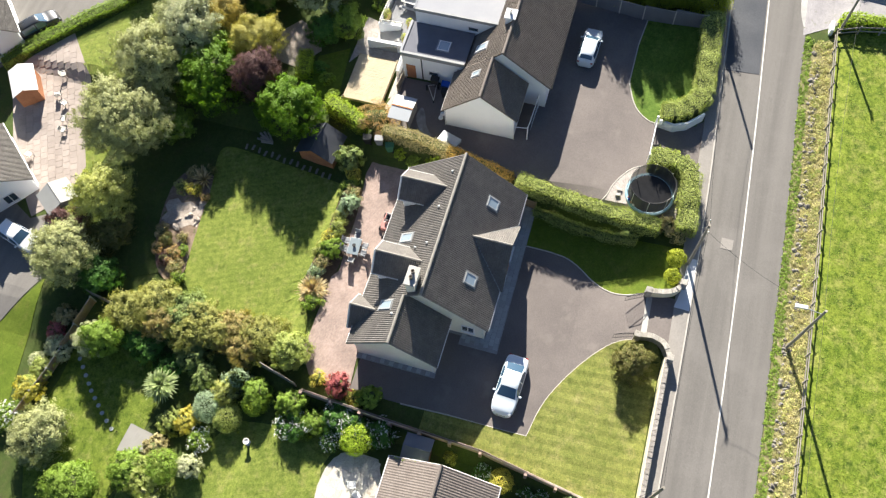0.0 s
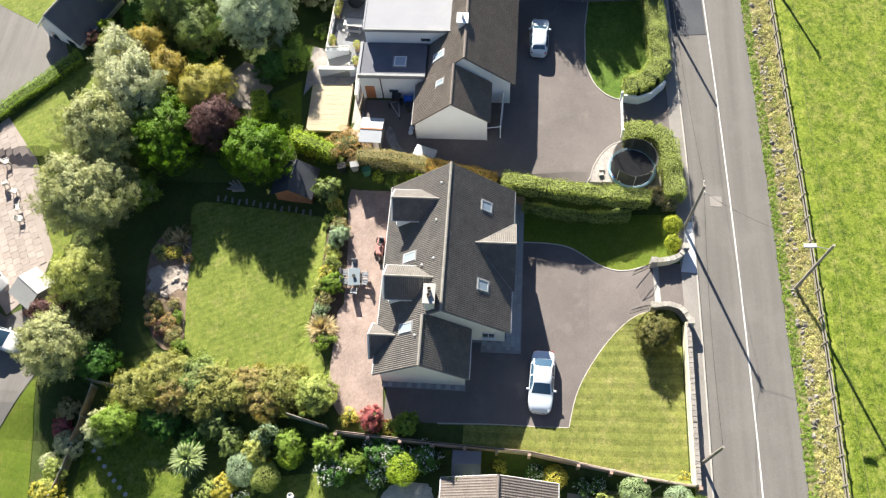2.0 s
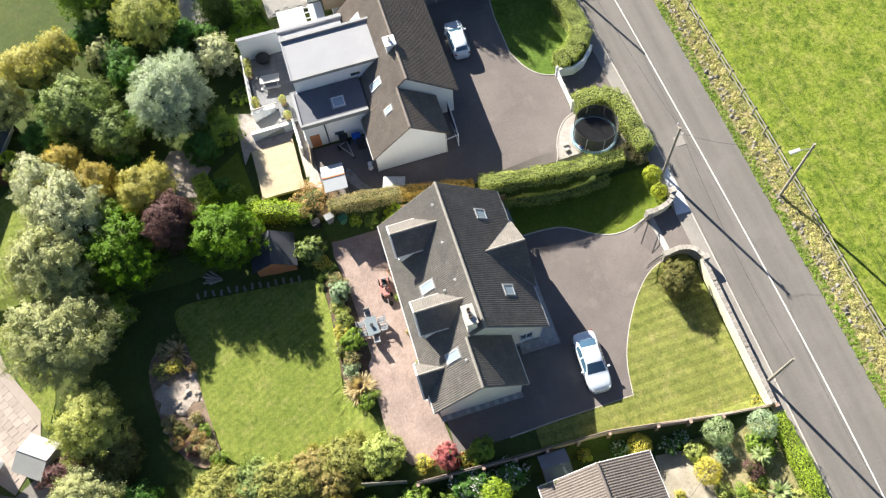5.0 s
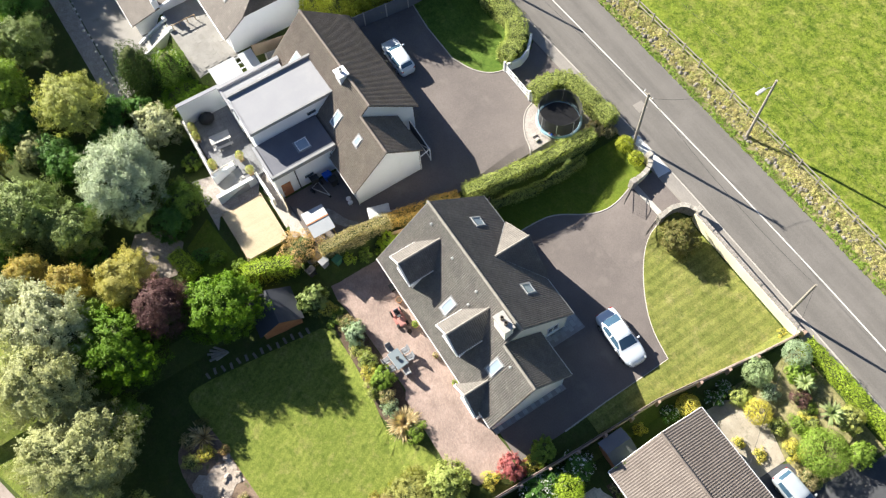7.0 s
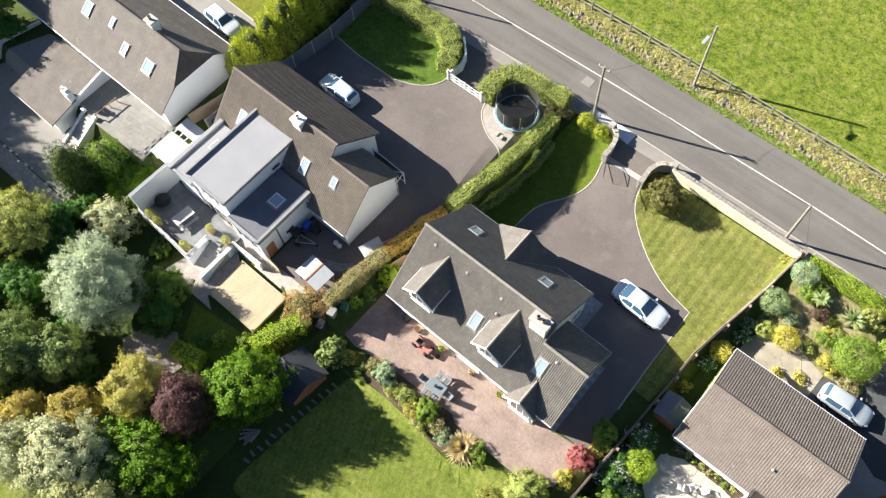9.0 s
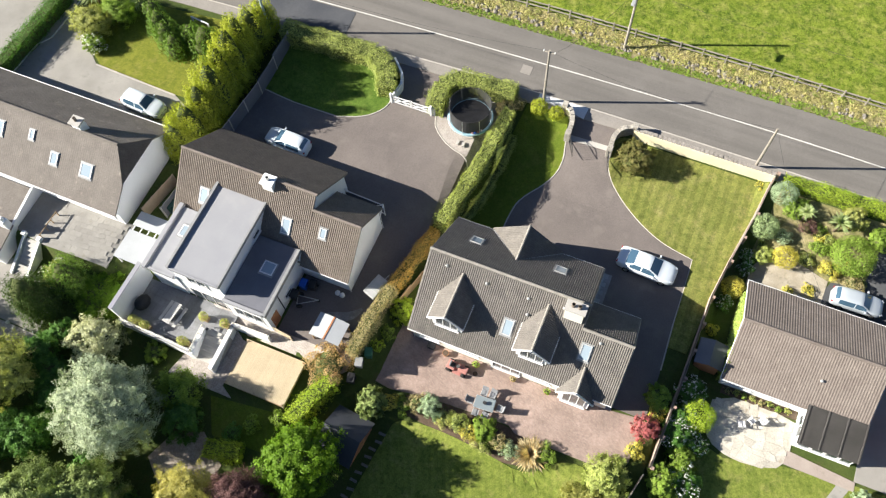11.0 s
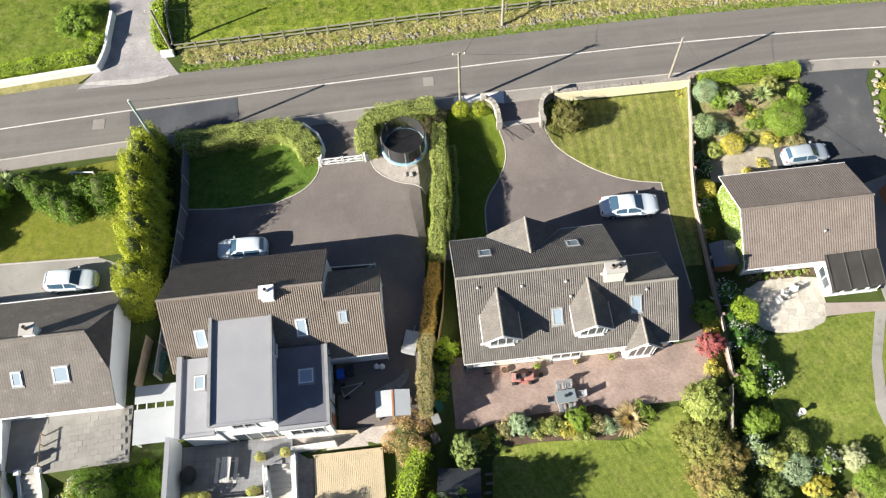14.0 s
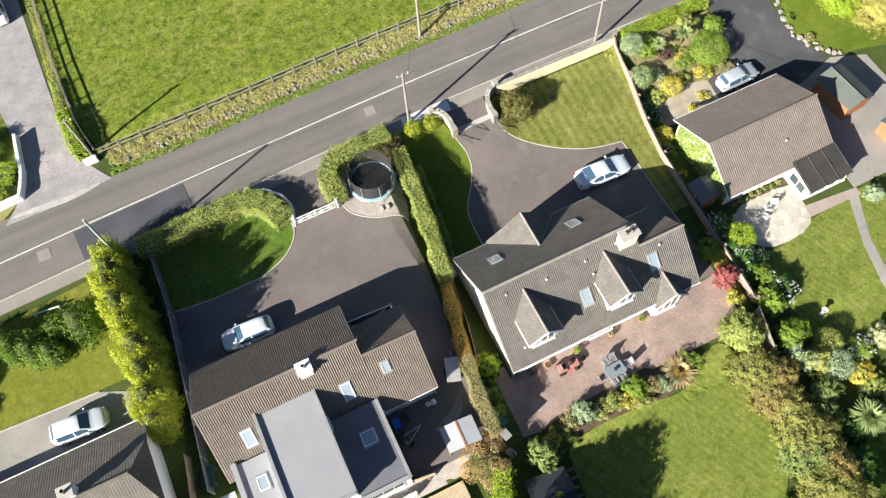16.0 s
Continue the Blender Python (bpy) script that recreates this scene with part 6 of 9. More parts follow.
def hedge(path, width, height, kind, label, size=0.2, density=None, base=None, rough=0.08, name="hedge"):
    """A clipped hedge along a path, its sides and top thick with leaves."""
    pts = resample(path, 0.5)
    x0, y0 = pts[len(pts) // 2]
    zb = ground_z(x0, y0) if base is None else base(x0, y0)
    t = thing(name, label, "hedge", (x0, y0, zb))
    size *= 0.53
    den = density or 1.5 / size**2 * 1.75
    P, N = [], []
    for i, ((ax, ay), (bx, by)) in enumerate(zip(pts, pts[1:])):
        ln = math.hypot(bx - ax, by - ay)
        d = np.array([(bx - ax) / ln, (by - ay) / ln])
        nn = np.array([-d[1], d[0]])
        zg = (ground_z((ax + bx) / 2, (ay + by) / 2) if base is None else base((ax + bx) / 2, (ay + by) / 2)) - zb
        for face, span in (("top", width), ("l", height), ("r", height)):
            k = rng.poisson(ln * span * den * (1.15 if face == "top" else 0.8))
            u, v = rng.rand(k) * ln, rng.rand(k)
            dep = rough * rng.normal(size=k) - 0.12 * rng.rand(k)
            wob = 0.1 * np.sin(1.3 * (ax + ay + u) + 2.1 * v) + 0.07 * np.sin(3.1 * (ax - ay + u))
            if face == "top":
                off, z = (v - 0.5) * width, height + dep + wob - 0.22 * (2 * abs(v - 0.5)) ** 4
                nr = np.stack([0 * u, 0 * u, 0 * u + 1], 1)
            else:
                sg = 1 if face == "l" else -1
                off, z = sg * (width / 2 + dep + wob), v * height
                nr = np.stack([sg * nn[0] + 0 * u, sg * nn[1] + 0 * u, 0.25 + 0 * u], 1)
            P.append(np.stack([ax - x0 + d[0] * u + nn[0] * off, ay - y0 + d[1] * u + nn[1] * off, zg + z], 1))
            N.append(nr + 0.4 * rng.normal(size=(k, 3)))
    for (ax, ay), sgn in ((pts[0], -1), (pts[-1], 1)):
        k = rng.poisson(width * height * den)
        d = np.array([pts[1][0] - pts[0][0], pts[1][1] - pts[0][1]]) if sgn < 0 else np.array([pts[-1][0] - pts[-2][0], pts[-1][1] - pts[-2][1]])
        d = d / np.linalg.norm(d)
        nn = np.array([-d[1], d[0]])
        zg = (ground_z(ax, ay) if base is None else base(ax, ay)) - zb
        off, z, dep = (rng.rand(k) - 0.5) * width, rng.rand(k) * height, rough * rng.normal(size=k)
        P.append(np.stack([ax - x0 + nn[0] * off + sgn * d[0] * dep, ay - y0 + nn[1] * off + sgn * d[1] * dep, zg + z], 1))
        N.append(np.array([sgn * d[0], sgn * d[1], 0.3]) + 0.55 * rng.normal(size=(k, 3)))
    P, N = np.concatenate(P), np.concatenate(N)
    leaf_mesh("foliage", P, N, size * (0.65 + 0.7 * rng.rand(len(P))), L[kind], t)
    # Dark core added inside the hedge, so no light comes through it.
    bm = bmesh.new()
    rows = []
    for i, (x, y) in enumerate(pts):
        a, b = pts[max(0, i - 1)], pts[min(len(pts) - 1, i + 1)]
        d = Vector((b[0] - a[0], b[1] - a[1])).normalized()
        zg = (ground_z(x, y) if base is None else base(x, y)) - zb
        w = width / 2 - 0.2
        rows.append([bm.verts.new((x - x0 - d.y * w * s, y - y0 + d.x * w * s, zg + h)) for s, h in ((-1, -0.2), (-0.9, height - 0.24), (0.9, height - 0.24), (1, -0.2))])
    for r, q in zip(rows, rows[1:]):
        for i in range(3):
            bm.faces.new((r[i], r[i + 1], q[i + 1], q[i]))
    part("inner_core", bm, M["leaf_core"], t, "dark green core added to close gaps between the leaves")
    return t


def conifer(x, y, R, H, kind, label, size=0.24, plumes=7):
    """A feathery upright conifer: cone-shaped plumes that rise together."""
    z = ground_z(x, y)
    t = thing("conifer", label, "conifer", (x, y, z))
    part("trunk", rod((0, 0, -0.2), (0, 0, H * 0.7), 0.12, 0.04, 7), M["bark"], t)
    core(t, (0, 0, H * 0.3), (R * 0.56, R * 0.56, H * 0.34), "leaf_core")
    core(t, (0, 0, H * 0.52), (R * 0.4, R * 0.4, H * 0.38), "leaf_core")
    P, N = [], []
    for i in range(plumes):
        a = i * 2.4 + rng.rand()
        rr = 0 if i == 0 else R * (0.3 + 0.42 * rng.rand())
        cx, cy, h, r = rr * math.cos(a), rr * math.sin(a), H * (1 if i == 0 else 0.66 + 0.32 * rng.rand()), R * (0.55 if i == 0 else 0.42)
        k = int(2 * math.pi * r * h * 0.55 * 1.6 / size**2)
        v = 1 - rng.rand(k) ** 0.62
        an = rng.rand(k) * 2 * math.pi
        rad = r * (1 - v) ** 0.42 * (0.75 + 0.4 * rng.rand(k)) * (1 + 0.16 * np.sin(an * 5 + v * 9) + 0.2 * np.sin(an * 3 + 17 * v + i))
        P.append(np.stack([cx + rad * np.cos(an), cy + rad * np.sin(an), 0.05 + v * h], 1))
        N.append(np.stack([np.cos(an), np.sin(an), 0.5 + 0 * an], 1) + 0.5 * rng.normal(size=(k, 3)))
    P, N = np.concatenate(P), np.concatenate(N)
    leaf_mesh("foliage", P, N, size * (0.6 + 0.8 * rng.rand(len(P))), L[kind], t, 0.45)
    return t


def spiky(x, y, R, kind, label, n=140, lean=0.75, category="shrub", stem=0.0, name="flax"):
    """Long sword leaves that arch out of one crown."""
    z = ground_z(x, y)
    t = thing(name, label, category, (x, y, z))
    if stem:
        part("trunk", rod((0, 0, -0.1), (0.1, 0, stem), 0.12, 0.09, 8), M["bark"], t)
    verts, faces = [], []
    for i in range(n):
        a, e = rng.rand() * 6.283, 0.25 + lean * rng.rand()
        ln = R * (0.75 + 0.4 * rng.rand())
        d, w = Vector((math.cos(a), math.sin(a))), 0.05 + 0.03 * rng.rand()
        s = Vector((-d.y, d.x)) * w
        o = len(verts)
        for f, ww in ((0, 0.7), (0.45, 1), (0.8, 0.7), (1, 0.1)):
            out, up = ln * math.sin(e) * f + 0.25 * ln * f * f * math.sin(e), ln * math.cos(e) * f - 0.35 * ln * f * f * math.sin(e)
            for k in (-1, 1):
                verts.append((d.x * out + s.x * k * ww, d.y * out + s.y * k * ww, stem + max(0.03, up)))
        faces += [(o + 2 * j, o + 2 * j + 1, o + 2 * j + 3, o + 2 * j + 2) for j in range(3)]
    me = bpy.data.meshes.new("leaves")
    me.from_pydata(verts, [], faces)
    put_mesh("leaves", me, L[kind], t)
    return t


# hedges
hedge([(-23.4, 18.0), (-18, 18.2), (-13.9, 18.4), (-12.3, 17.4), (-11.55, 16.0), (-11.4, 15.2)], 1.9, 1.75, "hedge", "clipped yellow-green laurel hedge along the pavement")
hedge([(-6.35, 15.0), (-6.45, 17.4), (-5.3, 18.7), (0.1, 19.1)], 1.7, 1.85, "hedge", "clipped yellow-green hedge curving round the trampoline")
hedge([(0.3, 16.9), (-0.45, 9.9), (-1.25, 4.2)], 1.25, 1.6, "hedge", "clipped boundary hedge between two front gardens", 0.2, None, lambda x, y: ground_z(-4.5, y) + 0.2)
hedge([(1.25, 15.4), (0.85, 10), (0.15, 6.2)], 0.75, 1.25, "hedge", "lower tier of the clipped boundary hedge", 0.2, None, lambda x, y: ground_z(1.2, y))
hedge([(-1.5, 3.6), (-2.2, 0.3), (-2.8, -2.6)], 1.0, 1.5, "russet", "rust-coloured low boundary hedge", 0.18, None, lambda x, y: ground_z(-3.6, y))
hedge([(-2.8, -2.6), (-3.3, -6.3), (-3.4, -9.0)], 1.1, 1.7, "bronze", "brown and cream variegated boundary hedge", 0.18, None, lambda x, y: ground_z(-4, y) - 0.1)
hedge([(-4.1, -11.4), (-4.9, -13.0), (-5.7, -15.4)], 1.3, 2.0, "lime", "bright green laurel hedge", 0.24, None, None, 0.22)
hedge([(-8.4, -19.2), (-9.8, -19.6), (-11.2, -19.9)], 1.5, 1.2, "lime", "bright low hedge beside the gravel", 0.2)
hedge([(24.9, 19.5), (30, 19.7), (34.3, 19.7)], 1.3, 0.95, "lime", "bright lime-green clipped hedge by the pavement", 0.18)
hedge([(-3.3, -51.5), (-8.2, -46.8), (-10.6, -44.5), (-12.5, -42.2), (-14.5, -40.3), (-15.4, -39.3)], 1.5, 1.0, "mid", "low clipped green boundary hedge", 0.22)
shrub(-18.7, -37.0, 1.1, 2.0, "lime", "lime-green shrub beside the dark-roofed house", 0.2, 8)
shrub(-17.2, -38.2, 1.0, 1.9, "purple", "dark purple shrub beside the hedge", 0.2, 8)
shrub(-17.4, -36.8, 1.1, 1.7, "olive", "olive-green shrub at the hedge's end", 0.2, 8)
hedge([(-25.4, 29.5), (-25.6, 31.5), (-25.75, 34.2)], 1.2, 1.35, "lime", "rough bright green hedge at the lane's mouth", 0.25)
hedge([(-25.75, 34.4), (-25.7, 38.5)], 0.9, 0.75, "hedge", "low yellow-green scrub beside the lane", 0.2)
hedge([(-25.7, 38.6), (-25.6, 46), (-25.5, 60)], 0.85, 0.3, "olive", "low rough grass bank along the lane", 0.18)

# conifers on the western boundary
for i in range(9):
    cy_ = 18.0 - i * 1.9
    conifer(-25.55 - 0.25 * math.sin(i) - max(0, 0.1 * (i - 5)), cy_, 1.95 if i % 2 else 1.5, (4.2, 5.2, 6.5, 7.0, 7.0, 6.9, 6.0, 5.0, 4.5)[i], "conifer", "golden-green feathery leylandii in a row", 0.15, 18)
for x, y, r, hh in ((-36.0, 14.9, 1.5, 3.2), (-34.9, 14.0, 1.55, 3.2), (-33.6, 13.0, 1.6, 3.0), (-32.2, 12.2, 1.5, 2.8), (-31.6, 14.1, 1.6, 2.3)):
    conifer(x, y, r, hh, "juniper", "dark green spreading juniper on the lawn", 0.15, 8)
conifer(-29.6, 13.7, 2.2, 3.2, "juniper", "dense dark green cypress on the lawn", 0.16, 12)
conifer(-30.7, -14.6, 2.4, 5.0, "cypress", "dark upright cypress beside the yard", 0.15, 16)
conifer(-28.9, -11.9, 2.0, 4.0, "juniper", "green cypress with lighter tips", 0.16, 15)
shrub(-30.4, -11.9, 1.3, 1.8, "olive", "olive-green shrub with pink flowers", bloom="blossom")
shrub(-26.2, -12.0, 2.5, 1.6, "vivid", "low bright green shrubs beside the patio")
spiky(-43.1, 14.9, 1.5, "palm", "grey-green cordyline palm on the lawn", 160, 1.1, "palm", 1.6, "palm_tree")
spiky(-38.1, 15.4, 0.9, "palm", "small green cordyline palm", 120, 1.1, "palm", 1.6, "palm_tree")
shrub(-39.8, 14.3, 2.1, 2.8, "mid", "large rounded green shrub on the lawn")
shrub(-41.5, 11.8, 2.0, 2.8, "olive", "yellow-green rounded shrub on the lawn")
shrub(-40.3, 9.9, 1.2, 1.6, "mid", "green shrub dotted with white flowers", bloom="blossom")

hedge([(-46.4, 14.0), (-46.7, 10), (-47.0, 5), (-47.2, 3.4)], 1.5, 1.7, "dark", "dark overgrown boundary hedge beside the concrete drive", 0.24, None, None, 0.15)
tree(-51.2, 14.6, 2.6, 4.8, "dark", "dark green tree by the far gateway", 0.5, 0.26, 12)
shrub(-47.9, 16.9, 1.2, 2.2, "dark", "dark green shrub beside the gate pillar", 0.22, 8)

# trees behind the white house
tree(-18.9, -20.4, 4.1, 6.6, "silver", "silvery grey-green willow with a rounded crown", 0.6, 0.24, 34, None, 0.34)
tree(-28.6, -21.4, 3.3, 6.2, "olive", "olive-green tree with yellowing top", 1.0, 0.28, 18)
shrub(-23.8, -15.8, 2.4, 3.4, "white", "pale green whitebeam bush", 0.26, 12)
tree(-19.9, -28.8, 3.5, 6.6, "wood", "muted green broadleaf tree in the belt", 1.0, 0.3, 18)
tree(-34.3, -26.8, 3.2, 6.0, "mid", "light green broadleaf tree in the belt", 0.8, 0.28, 16)
tree(-41.4, -25.4, 2.9, 6.0, "mid", "light green broadleaf tree in the belt", 0.8, 0.28, 16)
# Next tree is added for the shadow it throws over the lawn.
tree(-43.6, -21.2, 2.8, 6.4, "dark", "dark green broadleaf tree added to shade the lawn", 0.8, 0.3, 14)
tree(-38.6, -22.4, 2.6, 5.6, "wood", "muted green tree at the lawn's edge", 0.8, 0.28, 14)
shrub(-37.5, -25.6, 1.4, 2.6, "orange", "rust-red shrub among the trees", 0.22, 9)
tree(-22.8, -36.4, 2.8, 7.2, "pale", "pale olive tree in the shelter belt", 1.0, 0.28, 16)
tree(-26.0, -32.8, 3.0, 6.0, "yellow", "yellow-brown tree in the shelter belt", 0.8, 0.26, 14)
tree(-28.0, -30.2, 2.0, 5.0, "yellow", "small tree turning pale yellow", 0.8, 0.26, 12)
shrub(-27.2, -26.4, 1.8, 3.4, "pale", "small pale-leaved tree in the belt", 0.24, 10)
tree(-16.6, -26.2, 2.6, 5.6, "wood", "muted green tree in the shelter belt", 0.8, 0.28, 14)
shrub(-5.8, -29.2, 2.1, 4.2, "mid", "green understorey bush among the trees", 0.26, 10)
shrub(-8.4, -27.6, 1.9, 4.4, "mid", "green understorey bush among the trees", 0.26, 10)
shrub(-0.2, -29.6, 2.0, 3.4, "mid", "green understorey bush among the trees", 0.26, 10)
tree(-14.9, -31.0, 2.0, 5.0, "orange", "small tree turning rusty brown", 0.8, 0.24, 12)
tree(-11.8, -28.3, 2.2, 5.0, "orange", "small tree turning orange", 0.8, 0.24, 12)
tree(-9.7, -24.0, 2.7, 5.4, "yellow", "rounded yellow-olive tree with fine leaves", 0.5, 0.22, 14)
tree(-11.5, -31.8, 1.6, 5.6, "yellow", "slim tree turning pale yellow", 0.8, 0.24, 12)
tree(-5.9, -22.6, 2.6, 5.4, "purple", "dark purple-leaved plum tree", 0.4, 0.22, 13)
shrub(-3.3, -18.3, 3.3, 5.2, "vivid", "dense vivid green laurel bush", 0.26, 16)
shrub(-4.8, -27.0, 3.7, 5.0, "vivid", "dense bright green laurel bush", 0.26, 16)
tree(-9.4, -30.9, 3.7, 6.6, "white", "pale whitebeam tree with silvery leaves", 0.8, 0.28, 18)
tree(-12.7, -33.0, 2.8, 6.2, "white", "pale whitebeam tree with silvery leaves", 0.8, 0.28, 16)
tree(-4.4, -33.0, 3.7, 6.8, "pale", "pale olive tree in the shelter belt", 0.8, 0.28, 16)
tree(1.8, -32.9, 4.5, 7.2, "pale", "broad pale olive willow", 0.6, 0.26, 22)
tree(9.4, -31.8, 3.0, 5.4, "olive", "olive-green rounded tree with fine leaves", 0.5, 0.24, 14)
shrub(12.0, -30.6, 2.3, 3.0, "olive_dark", "dark brown-green shrub among the trees", 0.22, 10)
tree(15.6, -33.0, 3.2, 4.6, "pale", "pale grey-olive tree by the close", 0.5, 0.24, 14)
shrub(16.2, -29.6, 2.0, 2.6, "dark", "dark green shrub among the trees", 0.24, 10)
shrub(12.6, -34.4, 2.2, 2.8, "purple", "dark reddish shrub by the close", 0.24, 10)
shrub(-15.0, -16.8, 2.0, 3.2, "mid", "green shrub behind the terrace", 0.24, 10)
shrub(-13.8, -18.8, 1.8, 3.0, "dark", "dark green shrub behind the terrace", 0.24, 10)
shrub(-19.2, -14.6, 1.1, 0.9, "mid", "low green shrub below the terrace wall")
shrub(-8.8, -16.9, 0.8, 1.0, "mid", "clipped round green bush on grass")
shrub(-7.0, -15.6, 0.75, 1.0, "mid", "clipped round green bush on grass")
shrub(-9.9, -18.0, 0.8, 0.9, "dark", "clipped round dark bush on grass")
shrub(-5.0, -10.2, 2.0, 2.2, "rosy", "rosy brown shrub with sparse twigs", 0.2, 12, 0.42, None, "", 1.0, "shrub", 120)

for x, y, r, hh in ((-26.0, -24.8, 2.2, 3.4), (-29.8, -27.2, 2.2, 3.4), (-18.4, -24.8, 1.9, 2.8), (-15.4, -26.4, 1.8, 2.8), (-24.4, -20.8, 1.9, 2.8), (-19.4, -33.0, 2.2, 3.6), (-30.9, -24.6, 2.0, 3.2), (-24.2, -24.2, 2.2, 3.6), (-27.6, -18.4, 1.8, 2.6), (-25.9, -19.4, 1.7, 2.6), (-27.0, -16.2, 1.4, 1.8), (-23.2, -31.8, 2.2, 3.6)):
    shrub(x, y, r, hh, "dark", "dark green understorey shrub among the trees", 0.24, 10)
tree(-50.4, -7.6, 2.7, 7.0, "dark", "dark green tree beside the concrete yard", 0.8, 0.3, 12)
tree(-51.6, -16.0, 3.0, 7.0, "dark", "dark green tree beside the concrete yard", 0.8, 0.3, 12)
tree(-51.4, -11.7, 3.2, 7.6, "dark", "dark green tree beside the concrete yard", 0.8, 0.3, 12)
tree(-50.0, -20.5, 3.4, 6.5, "dark", "dark green tree beyond the yard", 0.8, 0.3, 12)
shrub(-48.0, -8.5, 1.6, 2.2, "dark", "dark green shrub at the yard's edge", 0.24, 10)

# middle garden
shrub(-0.6, -11.6, 1.4, 2.6, "wood", "green shrub beside the garden shed", 0.24, 9)
shrub(0.6, -11.0, 0.8, 1.0, "gold", "low yellow-green shrub by the steps")
shrub(-1.5, -3.6, 1.25, 2.2, "lime", "bright yellow-green shrub beside the house")
shrub(-1.9, -5.8, 0.7, 1.0, "mid", "small green shrub beside the fence")
shrub(-2.2, -7.2, 0.6, 0.8, "lime", "small yellow-green shrub beside the fence")
for x, y, r, hh, k, lb in ((2.6, -10.3, 0.9, 1.0, "bronze", "russet heather bush"), (3.9, -10.2, 1.1, 1.5, "blue", "grey-green lavender bush"), (5.2, -10.6, 0.9, 0.9, "olive", "low olive shrub"), (6.3, -10.5, 0.95, 1.1, "hedge", "yellow-green shrub"), (7.4, -10.8, 0.9, 1.0, "gold", "low golden shrub"), (8.4, -10.2, 1.15, 1.4, "mid", "rounded green shrub"), (8.9, -11.3, 0.9, 0.9, "olive", "low olive shrub"), (9.8, -10.6, 0.8, 1.0, "bronze", "russet shrub"), (10.8, -10.9, 0.8, 0.8, "blue", "grey-green shrub"), (1.7, -10.8, 0.8, 0.8, "mid", "small green shrub beside the fence"), (13.6, -10.2, 0.9, 1.0, "mid", "green shrub beside the flax")):
    shrub(x, y, r, hh, k, lb + " in the patio border", 0.17, 6)
spiky(12.5, -10.6, 1.3, "flax", "bronze-striped phormium with arching leaves", 520, 0.95)
spiky(4.3, -24.9, 1.4, "flax", "dry ornamental grass tuft", 90)
shrub(5.6, -25.2, 0.8, 0.8, "gold", "yellow-flowered shrub in the rock bed")
for x, y, r, k in ((4.0, -26.0, 0.8, "bronze"), (5.6, -26.6, 0.8, "olive"), (6.2, -23.9, 0.5, "rosy"), (10.6, -24.2, 0.6, "bronze"), (13.0, -25.0, 0.8, "purple"), (11.8, -23.7, 0.6, "mid"), (3.4, -24.6, 0.7, "olive_dark"), (12.4, -24.4, 0.9, "rosy"), (13.6, -23.6, 0.9, "bronze"), (11.2, -25.6, 0.8, "olive_dark"), (10.4, -26.4, 0.8, "bronze"), (14.4, -22.9, 0.7, "mid"), (12.2, -26.0, 0.7, "rosy")):
    shrub(x, y, r, 0.8, k, "low reddish heather in the stony bed" if k in ("bronze", "rosy", "purple") else "low green shrub in the stony bed", 0.16, 6)
for x, y, r, hh, k in ((18.4, -10.2, 1.9, 2.4, "hedge"), (17.9, -13.2, 2.4, 2.4, "screen"), (18.0, -15.6, 2.3, 2.2, "rust"), (18.4, -17.2, 1.9, 2.4, "screen"), (18.0, -18.9, 2.2, 2.3, "screen"), (17.7, -20.8, 2.4, 2.2, "wood"), (17.5, -23.4, 2.5, 2.4, "screen"), (18.8, -25.6, 2.2, 2.3, "screen"), (19.4, -14.4, 1.6, 2.3, "rust"), (19.4, -19.4, 1.8, 2.1, "screen"), (18.9, -22.2, 1.8, 2.3, "rust")):
    shrub(x, y, r, hh, k, {"screen": "olive-green shrub", "wood": "dense green shrub", "hedge": "yellow-green shrub", "rust": "russet-tinged olive shrub"}[k] + " in the garden screen", 0.2, 10, 0.45)
shrub(20.1, -5.4, 1.15, 1.9, "red", "crimson Japanese maple beside the wall", 0.16, 9)
shrub(19.9, -7.3, 0.8, 0.9, "gold", "bright yellow shrub beside the wall", 0.15, 6)
shrub(20.3, -2.6, 1.2, 1.6, "mid", "green shrub at the drive's end", 0.2, 8)
shrub(20.6, -3.9, 0.7, 1.1, "gold", "yellow-green shrub at the drive's end", 0.18, 6)
shrub(12.2, 17.0, 1.75, 2.8, "olive_dark", "rounded dark olive bush beside the gate", 0.2, 12)
ball(2.47, 18.85, 0.8, 1.4, "conifer", "clipped bright yellow-green ball bush by the pavement")
ball(4.15, 18.8, 0.68, 1.25, "conifer", "clipped bright yellow-green ball bush by the pavement")
shrub(-0.4, 17.6, 1.0, 1.6, "bronze", "reddish-brown shrub by the hedge", 0.18, 7)
shrub(0.4, 18.6, 0.8, 1.3, "bronze", "reddish-brown shrub by the hedge", 0.18, 7)
shrub(23.2, 19.0, 0.5, 0.5, "gold", "small yellow flowers in the lawn's corner", 0.14, 5)

